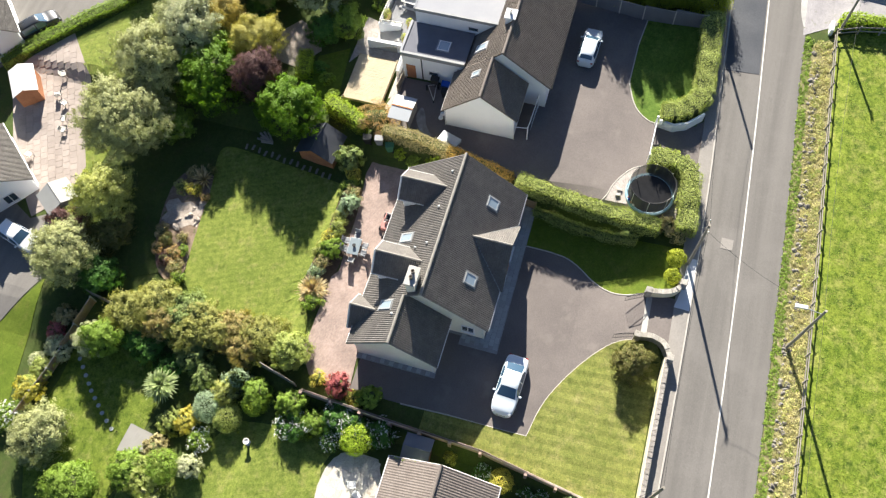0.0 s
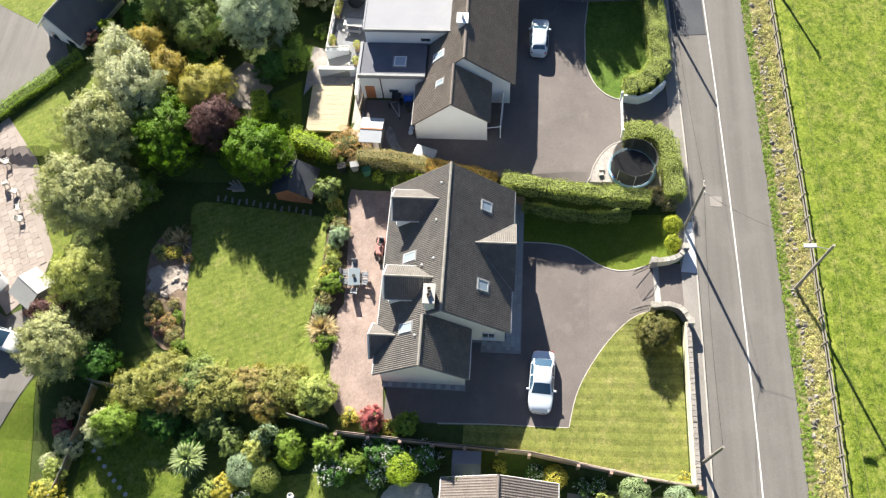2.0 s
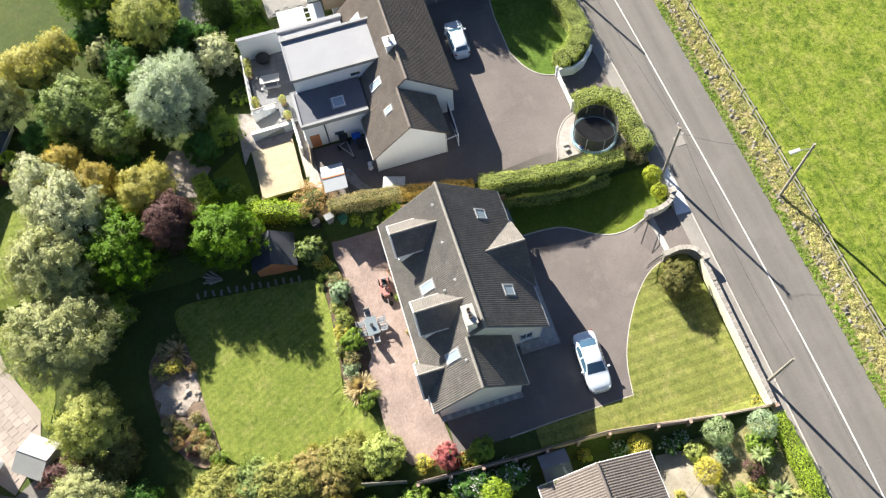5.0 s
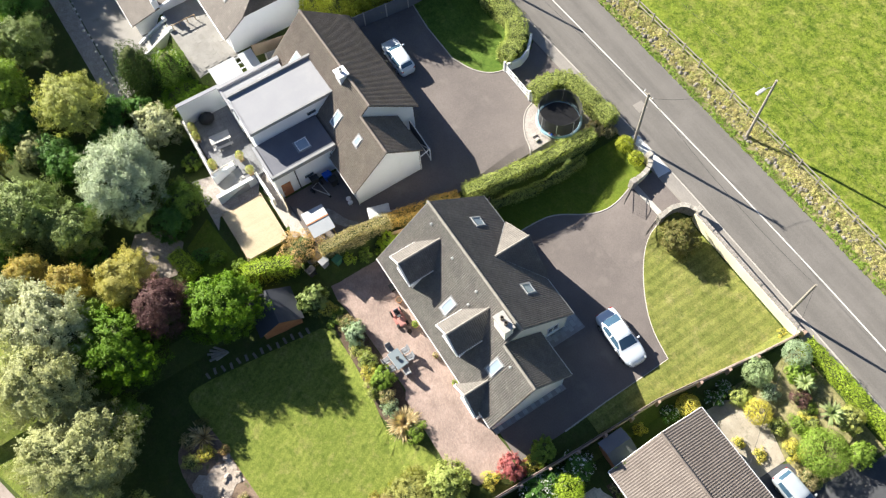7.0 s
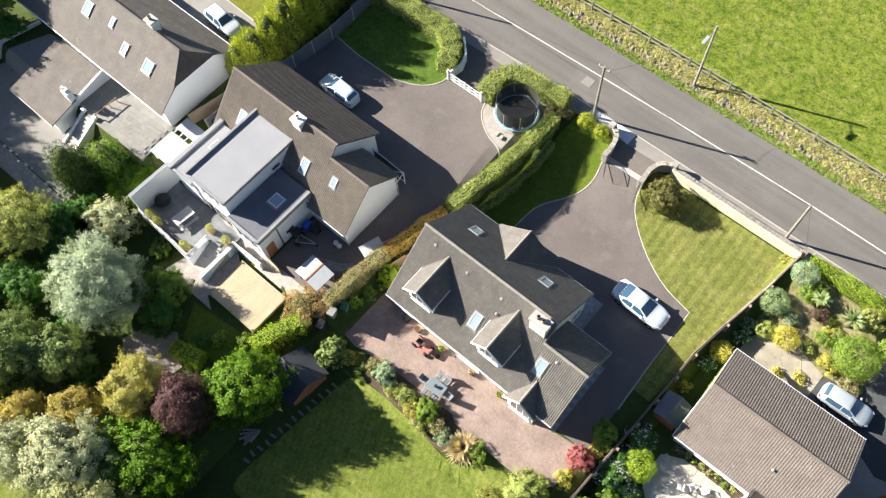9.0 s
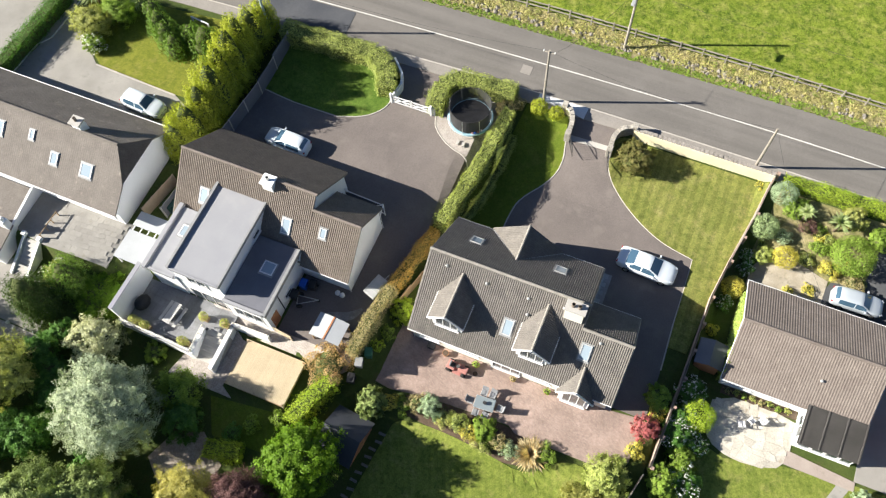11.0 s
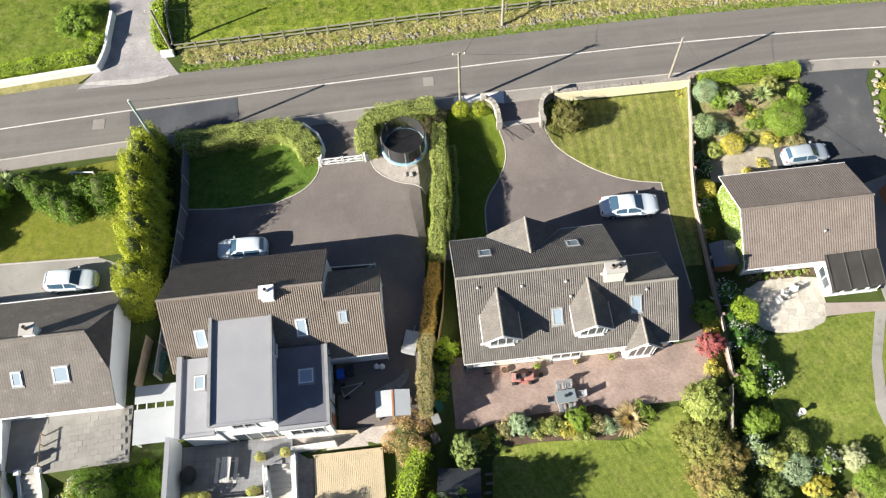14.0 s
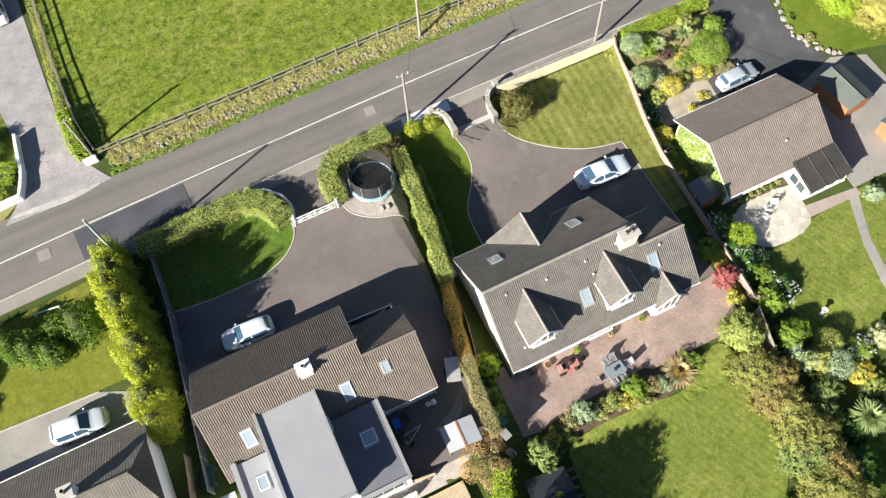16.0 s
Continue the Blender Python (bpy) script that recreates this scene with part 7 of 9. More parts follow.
# eastern garden
for x, y, r, hh, k, lb in ((25.2, 18.2, 1.1, 1.7, "blue", "rounded blue-green bush"), (24.5, 15.2, 1.15, 1.8, "sage", "clipped grey-green ball bush"), (26.5, 17.5, 1.2, 1.5, "mid", "green shrub"), (28.0, 16.4, 0.8, 1.0, "purple", "dark red shrub"), (26.2, 15.0, 0.9, 1.1, "blue", "grey-green shrub"), (27.0, 13.4, 1.05, 1.5, "gold", "clipped golden ball bush"), (23.6, 9.3, 0.95, 1.4, "gold", "clipped golden ball bush"), (32.0, 15.0, 1.8, 2.3, "mid", "large rounded bright green shrub"), (30.8, 13.7, 0.9, 1.0, "gold", "yellow-green shrub"), (32.9, 13.2, 0.9, 1.0, "bronze", "russet shrub"), (29.4, 15.2, 0.9, 0.8, "mid", "low green shrub"), (25.3, 13.2, 1.0, 0.9, "hedge", "low yellow-green shrub"), (28.6, 13.9, 0.8, 0.8, "hedge", "low yellow-green shrub"), (31.2, 18.1, 1.2, 1.6, "olive", "olive shrub"), (33.6, 17.0, 1.1, 1.8, "mid", "green shrub"), (29.6, 11.6, 0.6, 0.5, "gold", "golden mound"), (28.0, 10.9, 0.5, 0.5, "gold", "golden mound"), (22.9, 4.9, 0.6, 0.9, "gold", "small golden shrub")):
    if "rounded" in lb or "clipped" in lb:
        ball(x, y, r, hh, k, lb + " in the bungalow's garden")
    else:
        shrub(x, y, r, hh, k, lb + " in the bungalow's garden", 0.16, 7)
for i in range(26):
    a = 24.9 + 8.8 * ((i * 0.618) % 1)
    b = 13.6 + 5.0 * ((i * 0.377 + 0.1) % 1)
    shrub(a, b, 0.45 + 0.25 * ((i * 0.29) % 1), 0.35 + 0.3 * ((i * 0.43) % 1), ("hedge", "olive", "bronze", "hedge", "mid", "gold")[i % 6], "low ground-cover plant in the bungalow's garden", 0.14, 5)
spiky(30.1, 17.0, 0.9, "palm", "cordyline palm with a spiky crown", 110, 1.1, "palm", 1.5, "palm_tree")
spiky(27.3, 16.9, 0.7, "palm", "cordyline palm with a pale bare stem", 80, 1.1, "palm", 1.7, "palm_tree")
for x, y in ((24.0, 12.6), (24.2, 11.6), (23.4, 7.8)):
    shrub(x, y, 0.8, 0.9, "dark", "dark shrub dotted with white flowers", 0.16, 6, 0.5, "blossom")
# (22.4, -20.4), (21.2, -22.7), (20.6, -23.9): dark leaves stand in for the screen's shade.
for x, y, r, hh, k, bl, lb in ((22.7, -1.0, 1.3, 1.8, "dark", "blossom", "hydrangea with pale flower heads"), (22.6, -3.2, 1.1, 1.8, "dark", "blossom", "dark shrub with pink blossom"), (22.5, -4.6, 1.5, 2.0, "dark", "blossom", "dark shrub with pink blossom"), (23.4, -6.6, 1.3, 1.6, "mid", None, "feathery green shrub"), (23.9, -8.2, 1.5, 1.6, "dark", "blossom", "hydrangea with white flower heads"), (22.4, -8.8, 1.4, 2.2, "mid", None, "green shrub"), (22.4, -12.0, 1.5, 2.2, "mid", None, "dense green shrub"), (23.0, -14.6, 1.3, 2.2, "olive", None, "olive shrub"), (26.0, -17.2, 1.2, 1.1, "gold", None, "yellow-flowered shrub"), (22.2, -17.0, 1.4, 1.6, "wood", None, "green shrub"), (22.4, -20.4, 1.4, 1.3, "dark", None, "dark green shrub among the trees"), (26.4, -18.6, 1.2, 1.1, "hedge", None, "variegated low shrub"), (27.2, -15.4, 1.1, 1.1, "mid", "blossom", "green shrub with white flowers"), (30.9, -20.0, 1.8, 1.8, "mid", None, "dense green shrub"), (29.4, -15.3, 1.2, 1.4, "white", None, "pale green shrub"), (20.9, -18.6, 1.4, 1.6, "wood", None, "muted green shrub"), (21.2, -22.7, 1.5, 1.4, "dark", None, "green shrub"), (22.0, -28.0, 1.5, 2.4, "white", None, "pale feathery shrub"), (31.2, -18.4, 1.8, 1.8, "hedge", None, "yellow-green feathery shrub"), (28.9, -18.6, 1.3, 1.4, "bronze", None, "russet-tinged shrub"), (33.4, -17.4, 1.4, 1.8, "pale", None, "pale shrub"), (30.5, -28.2, 2.7, 3.2, "pale", None, "pale grey-green small tree"), (33.5, -24, 2.2, 2.4, "mid", None, "green shrub"), (21.6, -26.6, 1.8, 3.4, "mid", None, "green young tree"), (20.6, -23.9, 1.4, 1.4, "dark", None, "dark green shrub among the trees"), (23.4, -30.4, 1.2, 1.4, "white", None, "pale-flowered shrub"), (25.2, -31.2, 1.2, 1.3, "hedge", None, "yellow-green shrub"), (27.2, -31.4, 1.4, 1.4, "gold", None, "golden shrub"), (29.8, -32, 1.3, 1.2, "mid", "blossom", "green shrub with pale flowers"), (20.4, -31.2, 1.1, 1.2, "bronze", None, "russet flax clump"), (21.8, -31.6, 1.0, 1.0, "red", None, "reddish shrub"), (24.4, -4.8, 0.9, 0.9, "dark", "blossom", "white-flowered low shrub")):
    shrub(x, y, r, hh, k, lb + " in the eastern border", 0.18, 8, 0.48, bl)
for x, y, r, hh, k, lb in ((24.4, -15.6, 1.3, 2.0, "blue", "clipped blue-green ball bush"), (23.2, -11.9, 1.0, 1.9, "lime", "clipped lime-green ball bush"), (24.9, -13.7, 1.15, 1.9, "hedge", "rounded yellow-green bush"), (30.0, -17.4, 1.4, 2.0, "mid", "dense dark green ball bush"), (23.7, -2.7, 1.3, 2.0, "lime", "rounded bright green bush"), (23.0, -31.0, 0.9, 1.3, "white", "clipped pale variegated ball bush"), (26.9, -31.5, 1.0, 1.3, "hedge", "clipped yellow-green ball bush"), (24.7, -32.0, 0.8, 1.0, "white", "clipped pale ball bush")):
    ball(x, y, r, hh, k, lb + " in the eastern border")
conifer(21.7, -14.0, 1.25, 3.2, "blue", "blue-green feathery conifer in the border", 0.16, 6)
spiky(23.9, -20.2, 1.25, "palm", "chusan palm with green fan leaves", 380, 1.15, "palm", 1.2, "palm_tree")
tree(46.5, 14.5, 2.6, 3.6, "lime", "young lime-green tree on the lawn", 0.6, 0.22, 10)
tree(49.5, 11.5, 3.2, 4.6, "yellow", "yellowing birch beside the lawn", 0.6, 0.22, 12)
for x, y, r, k in ((41.9, 17.4, 0.5, "gold"), (41.6, 15.0, 0.5, "mid"), (42.6, 12.6, 0.5, "bronze"), (37.0, -4.3, 1.0, "blue"), (39.0, -5.2, 1.1, "hedge"), (41.0, -5.4, 1.0, "gold")):
    shrub(x, y, r, r * 1.3, k, "small garden shrub beside the lawn", 0.16, 6)

for i in range(8):
    shrub(25.5 + 0.68 * i, 0.5 + 0.1 * math.sin(3 * i), 0.34, 0.4, ("bronze", "hedge", "mid", "olive")[i % 4], "low bedding plant below the bungalow's wall", 0.13, 4)

# plants along the field's bank
def bank_plants(name, label, kind, count, size, y0, y1, x0, x1, seed, hi):
    r = np.random.RandomState(seed)
    t = thing(name, label, "grass", (0, 30, road_z(0)), 0, "", "stuff")
    P, N, S = [], [], []
    for _ in range(count):
        x = x0 + (x1 - x0) * r.rand()
        f = r.rand()
        yn_ = np.interp(x, [p[0] for p in NORTH], [p[1] for p in NORTH])
        y = yn_ + y0 + (y1 - y0) * f * (0.85 + 0.006 * max(0, x))
        k = 40
        d = r.normal(size=(k, 3))
        d[:, 2] = abs(d[:, 2])
        d /= np.linalg.norm(d, axis=1)[:, None]
        rr = hi * (0.5 + 0.7 * r.rand())
        P.append(np.array([x, y - 30, ground_z(x, y) - road_z(0)]) + d * rr * np.array([1, 1, 0.9]))
        N.append(0.5 * d + np.array([0, 0, 0.6]) + 0.4 * r.normal(size=d.shape))
        S.append(size * (0.6 + 0.8 * r.rand(k)))
    leaf_mesh("blades", np.concatenate(P), np.concatenate(N), np.concatenate(S), L[kind], t, 0.35, "", "stuff")


bank_plants("verge_grass", "green grass fringe at the road's edge", "mid", 2400, 0.09, 0.02, 0.85, -23.6, 60, 3, 0.15)
bank_plants("bank_weeds", "dry straw-coloured weeds on the stony bank", "dry", 1900, 0.11, 0.9, 2.75, -23.4, 60, 4, 0.3)
bank_plants("bank_scrub", "green brambles on the stony bank", "mid", 90, 0.12, 1.5, 2.6, -23.4, 60, 5, 0.42)
bank_plants("bank_scrub", "yellow-green scrub on the stony bank", "olive", 330, 0.12, 1.2, 2.6, -23.4, 60, 6, 0.4)

# tufts of longer grass in the pasture
gr_ = np.random.RandomState(31)
tf_ = thing("grass_tufts", "darker tufts of grazed pasture grass", "grass", (0, 40, 0), 0, "", "stuff")
cx_, cy_ = -25 + 95 * gr_.rand(8200), 31 + 37 * gr_.rand(8200) ** 1.2
cz_ = np.array([ground_z(x, y) for x, y in zip(cx_, cy_)])
at_ = np.repeat(np.stack([cx_, cy_ - 40, cz_ + 0.064], 1), 6, 0) + gr_.normal(size=(8200 * 6, 3)) * np.array([0.2, 0.16, 0.004])
nr_ = np.tile(np.array([0.0, 0.0, 0.8]), (len(at_), 1)) + 0.1 * gr_.normal(size=at_.shape)
leaf_mesh("blades", at_, nr_, 0.15 * (0.5 + gr_.rand(len(at_))), L["pasture"], tf_, 0.4, "", "stuff")

# ---- walls, fences, gates, poles ----
fw = thing("garden_wall", "pale yellow rendered roadside wall with rough stone capping", "wall", (17.5, 19.8, ground_z(17.5, 19.8)))
strip("render", [(11.3, 19.58), (24.0, 19.6)], 0.44, 2.0, M["yellow_wall"], lambda x, y: road_z(x) - 1.2, parent=fw)
cap_path = resample([(11.3, 19.58), (24.0, 19.6)], 0.42)
for i, ((ax, ay), (bx, by)) in enumerate(zip(cap_path, cap_path[1:])):
    z = road_z(ax) + 0.8
    q = [(ax + 0.02, ay - 0.19), (bx - 0.02, by - 0.19 + 0.05 * rng.rand()), (bx - 0.02, by + 0.2), (ax + 0.02, ay + 0.2)]
    part("capping_stone", prism(q, z, z + 0.05 + 0.05 * rng.rand()), M["cap_stone"], fw, "", "", True)


def curved_wall(path, height, label, face):
    x0, y0 = path[0]
    w = thing("pier_wall", label, "wall", (x0, y0, ground_z(x0, y0)))
    strip("render", path, 0.3, height, M[face], None, parent=w)
    p = resample(path, 0.35)
    for (ax, ay), (bx, by) in zip(p, p[1:]):
        d = Vector((bx - ax, by - ay)).normalized()
        nx, ny = -d.y * 0.21, d.x * 0.21
        z = ground_z((ax + bx) / 2, (ay + by) / 2) + height
        part("capping_stone", prism([(ax + nx, ay + ny), (ax - nx, ay - ny), (bx - nx, by - ny), (bx + nx, by + ny)], z, z + 0.08 + 0.07 * rng.rand()), M["stone"], w, "", "", True)
    for x, y in (path[0], path[-1]):
        part("pier", box(x - 0.26, x + 0.26, y - 0.26, y + 0.26, ground_z(x, y) - 0.2, ground_z(x, y) + height + 0.25, None, 0.03), M["stone"], w, "rough stone pier", "", True)


curved_wall(rounded([(4.7, 19.75), (5.5, 19.3), (5.85, 18.3), (5.85, 17.2)], 2), 0.95, "curved cream gate wall with stone capping", "yellow_wall")
curved_wall(rounded([(9.85, 17.0), (9.75, 18.2), (10.2, 19.2), (11.3, 19.75)], 2), 1.0, "curved stone-capped gate wall beside the bush", "stone")
drape("apron", [(1.95, 19.9), (5.2, 19.72), (6.62, 19.42), (6.7, 20.66), (2.0, 20.58)], M["pale_concrete"], 0.125, "bright newly laid concrete at the gateway", "pavement", 0.05)
drape("gate_sill", [(5.95, 17.2), (9.7, 17.3), (9.7, 17.75), (5.95, 17.65)], M["concrete"], 0.06, "pale concrete strip across the gateway", "path", 0.05)


def iron_gate(x, y, ang, ln):
    z = ground_z(x, y)
    g = thing("iron_gate", "open black wrought-iron drive gate leaf", "gate", (x, y, z), ang, "drive gates")
    for zz in (0.15, 0.95):
        part("rail", rod((0, 0, zz), (ln, 0, zz), 0.025), M["iron"], g)
    part("top_rail", tube([(0, 0, 0.95), (ln * 0.5, 0, 1.2), (ln, 0, 0.95)], 0.025), M["iron"], g)
    for i in range(10):
        part("bar", rod((ln * i / 9, 0, 0.1), (ln * i / 9, 0, 1.0), 0.015, None, 5), M["iron"], g)


iron_gate(6.05, 17.1, -62, 1.8)
iron_gate(9.75, 16.9, -72, 1.8)


def white_gate():
    x0, x1, y = -10.55, -6.8, 14.9
    z = ground_z(-9, 15.2)
    g = thing("field_gate", "white painted wooden cross-braced drive gate", "gate", (x0, y, z))
    half = (x1 - x0) / 2
    for k in (0, 1):
        a = k * half
        for zz in (0.15, 0.55, 1.0):
            part("rail", box(a + 0.02, a + half - 0.02, -0.03, 0.03, zz, zz + 0.11), M["white_paint"], g)
        for xx in (a + 0.02, a + half - 0.12):
            part("stile", box(xx, xx + 0.1, -0.04, 0.04, 0.1, 1.2), M["white_paint"], g)
        part("brace", moved(box(0, math.hypot(half - 0.2, 0.9), -0.025, 0.025, -0.05, 0.05), Matrix.Translation((a + 0.1, 0, 0.2)) @ pose(0, 0, 0, 0, -math.degrees(math.atan2(0.9, half - 0.2)), 0)), M["white_paint"], g)
        part("brace", moved(box(0, math.hypot(half - 0.2, 0.9), -0.025, 0.025, -0.05, 0.05), Matrix.Translation((a + 0.1, 0, 1.1)) @ pose(0, 0, 0, 0, math.degrees(math.atan2(0.9, half - 0.2)), 0)), M["white_paint"], g)
    for xx in (-0.15, x1 - x0 + 0.15):
        part("gate_post", box(xx - 0.1, xx + 0.1, -0.1, 0.1, -0.2, 1.4, None, 0.02), M["white_paint"], g)


white_gate()
gw = thing("gate_wall", "white rendered splayed gate wall", "wall", (-11.0, 16, ground_z(-11, 16)))
strip("render", [(-10.6, 15.1), (-10.3, 16.4), (-10.7, 17.5), (-12.0, 18.8)], 0.22, 1.1, M["white"], None, parent=gw)
strip("render", [(-6.75, 15.0), (-6.3, 15.05)], 0.22, 1.1, M["white"], None, parent=gw)

bw = thing("boundary_wall", "long brown rendered boundary wall with flat coping", "wall", (22.2, 8, ground_z(21.6, 8)))
BW = [(24.05, 19.75), (23.5, 15.9), (22.6, 11.0), (22.0, 7.2), (21.7, -0.4), (21.25, -8.2)]
strip("render", BW, 0.14, 1.0, M["wall_brown"], lambda x, y: ground_z(x - 0.9, y), parent=bw)
strip("coping", BW, 0.17, 0.05, M["wall_cap"], lambda x, y: ground_z(x - 0.9, y) + 0.95, parent=bw)
for x, y in resample(BW, 2.6):
    part("buttress", box(x + 0.05, x + 0.3, y - 0.12, y + 0.12, ground_z(x + 0.5, y) - 0.3, ground_z(x - 0.9, y) + 0.98), M["wall_brown"], bw, "", "", True)


def post_fence(name, label, path, gap, top, rails, post_m, rail_m, post_w=0.12, boards=False, group=""):
    pts = resample(path, gap)
    x0, y0 = pts[0]
    f = thing(name, label, "fence", (x0, y0, ground_z(x0, y0)))
    for x, y in pts:
        z = ground_z(x, y)
        part("post", box(x - post_w / 2, x + post_w / 2, y - post_w / 2, y + post_w / 2, z - 0.3, z + top + 0.08), post_m, f, "", "", True)
    for (ax, ay), (bx, by) in zip(pts, pts[1:]):
        za, zb = ground_z(ax, ay), ground_z(bx, by)
        d = Vector((bx - ax, by - ay, 0)).normalized()
        n_ = Vector((-d.y, d.x, 0)) * 0.03
        if boards:
            q = [(ax + n_.x, ay + n_.y), (ax - n_.x, ay - n_.y), (bx - n_.x, by - n_.y), (bx + n_.x, by + n_.y)]
            part("panel", prism(q, min(za, zb) - 0.1, max(za, zb) + top - 0.05), rail_m, f, "", "", True)
            part("top_rail", rod((ax, ay, za + top), (bx, by, zb + top), 0.035, None, 4), post_m, f, "", "", True)
        else:
            for h in rails:
                bm = bmesh.new()
                vs = [bm.verts.new((px_ + s * n_.x, py_ + s * n_.y, pz + h + e)) for px_, py_, pz in ((ax, ay, za), (bx, by, zb)) for s in (-1, 1) for e in (-0.06, 0.06)]
                for fc in ((0, 1, 3, 2), (4, 5, 7, 6), (0, 1, 5, 4), (2, 3, 7, 6), (0, 2, 6, 4), (1, 3, 7, 5)):
                    bm.faces.new([vs[i] for i in fc])
                part("rail", bm, rail_m, f, "", "", True)
    return f


post_fence("field_fence", "weathered grey post-and-rail fence along the pasture", [(-24.2, 29.2), (-11.5, 29.5), (-0.5, 29.8), (10.4, 29.95), (21.3, 30.04), (32, 29.96), (60, 28.4)], 2.1, 1.15, (0.55, 1.05), M["wood_grey"], M["wood_grey"])
post_fence("lane_fence", "weathered wooden fence beside the lane", [(-24.2, 29.2), (-24.9, 33), (-25.2, 40), (-25.1, 50), (-25, 60)], 2.4, 1.1, (0.5, 1.0), M["wood_grey"], M["wood_grey"])
post_fence("panel_fence", "dark panel fence with pale concrete posts", [(-22.6, 17.4), (-22.85, 11.5), (-23.6, 4.4), (-24.4, -3.5)], 2.4, 1.8, (), M["concrete"], M["felt_roof"], 0.12, True)
post_fence("timber_fence", "brown timber panel fence", [(-0.35, 6.2), (-1.2, 0.2), (-2.0, -3.2)], 1.9, 1.3, (), M["wood"], M["wood"], 0.1, True)
post_fence("timber_fence", "pale timber panel fence beside the oil tank", [(-25.2, -0.2), (-25.8, -4.2)], 1.4, 1.5, (), M["wood_fence"], M["wood_fence"], 0.1, True)
post_fence("timber_fence", "grey weathered fence behind the shrubs", [(20.9, -9.0), (19.6, -14), (18.9, -20), (18.4, -27), (17.9, -30)], 2.0, 1.2, (), M["wood_grey"], M["wood_grey"], 0.1, True)
post_fence("timber_fence", "brown board fence with pale posts", [(18.4, -29.4), (21, -29.8), (25.2, -30.5), (29.5, -31.4)], 1.9, 1.2, (), M["concrete"], M["wood"], 0.12, True)
post_fence("timber_fence", "low pale timber panel by the side door", [(-10.4, -9.3), (-8.8, -9.5)], 1.6, 0.9, (), M["deck"], M["deck"], 0.08, True)
rw = thing("lane_wall", "white rendered wall at the mouth of the lane", "wall", (-31.5, 30, ground_z(-31, 30)))
strip("render", [(-62, 25.2), (-49, 26.4), (-36, 27.5), (-31.5, 27.9), (-30.6, 30.2), (-30.3, 34)], 0.3, 0.9, M["white"], None, parent=rw)
hedge([(-61.5, 26.4), (-49, 27.6), (-36, 28.7), (-32.3, 29.1), (-31.4, 31.0)], 1.5, 1.3, "lime", "bright green laurel hedge behind the white wall", 0.24)
drape("verge_2", [(-62, 24.0), (-49, 25.45), (-36, 26.5), (-33.4, 26.6), (-32.2, 27.6), (-36, 27.35), (-49, 26.25), (-62, 25.0)], M["dry_verge"], 0.055, "dry grass strip before the white wall", "verge", 0.1)
shrub(-33.6, 33.4, 2.2, 1.6, "mid", "green bushes behind the lane wall", 0.22)
drape("lawn_14", [(-62, 25.6), (-49, 26.8), (-36, 27.9), (-31.7, 28.3), (-30.7, 34), (-32, 44), (-62, 44)], M["rough_grass"], 0.045, "lawn behind the lane wall", "lawn")
tp = thing("gate_pier", "low pale stone pier at the lane's mouth", "wall", (-24.9, 28.9, ground_z(-24.9, 28.9)))
part("pier", box(-25.5, -24.3, 28.7, 29.0, ground_z(-24.9, 28.9) - 0.2, ground_z(-24.9, 28.9) + 0.8, None, 0.04), M["white"], tp, "", "", True)


def bank_stones():
    """Tumbled stones of the old wall below the fence."""
    t = thing("stone_bank", "tumbled grey stone bank below the fence", "stone wall", (10, 30.3, road_z(10)), 0)
    shapes = []
    for k in range(6):
        bm = bmesh.new()
        bmesh.ops.create_icosphere(bm, subdivisions=1, radius=0.3)
        for v in bm.verts:
            v.co *= 0.75 + 0.5 * rng.rand()
            v.co.z *= 0.7
        me = bpy.data.meshes.new("stone")
        bm.to_mesh(me)
        bm.free()
        me.materials.append(M["bank_stone"])
        shapes.append(me)
    for i in range(290):
        x = -22 + 70 * rng.rand()
        yn_ = float(np.interp(x, [p[0] for p in NORTH], [p[1] for p in NORTH]))
        y = yn_ + 0.85 + 0.75 * rng.rand()
        ob = new("stone", shapes[i % 6])
        ob.parent = t
        ob.matrix_basis = pose(x - 10, y - 30.3, ground_z(x, y) - road_z(10) + 0.06, 0, 0, 360 * rng.rand()) @ Matrix.Scale(0.4 + 0.55 * rng.rand(), 4)


bank_stones()


def utility_pole(x, y, top, label, arm=False, lamp=False, lean=(0, 0), skin="wood_grey"):
    z = ground_z(x, y)
    p = thing("utility_pole", label, "utility pole", (x, y, z))
    h = top - z
    part("pole", rod((0, 0, -0.5), (lean[0], lean[1], h), 0.14, 0.1, 10), M[skin], p)
    if arm:
        part("crossarm", rod((lean[0] - 0.55, lean[1], h - 0.25), (lean[0] + 0.55, lean[1], h - 0.25), 0.05, None, 4), M["wood_grey"], p)
        for s in (-0.5, 0.5):
            part("insulator", cyl(0.05, 0.04, h - 0.22, h - 0.05, 8, None, (lean[0] + s, lean[1])), M["white"], p, "white insulator")
    if lamp:
        part("lamp_arm", rod((lean[0], lean[1], h - 0.7), (lean[0], lean[1] - 1.3, h - 0.3), 0.04), M["galv"], p, "grey steel arm")
        lh = part("lamp_head", moved(box(-0.16, 0.16, -0.45, 0.45, -0.08, 0.08, None, 0.05), pose(lean[0], lean[1] - 1.6, h - 0.25, 6)), M["galv"], p, "pale lamp head")
        part("lens", moved(box(-0.12, 0.12, -0.3, 0.3, -0.13, -0.07, None, 0.02), pose(lean[0], lean[1] - 1.65, h - 0.26, 6)), M["lamp_clear"], lh)
    return p


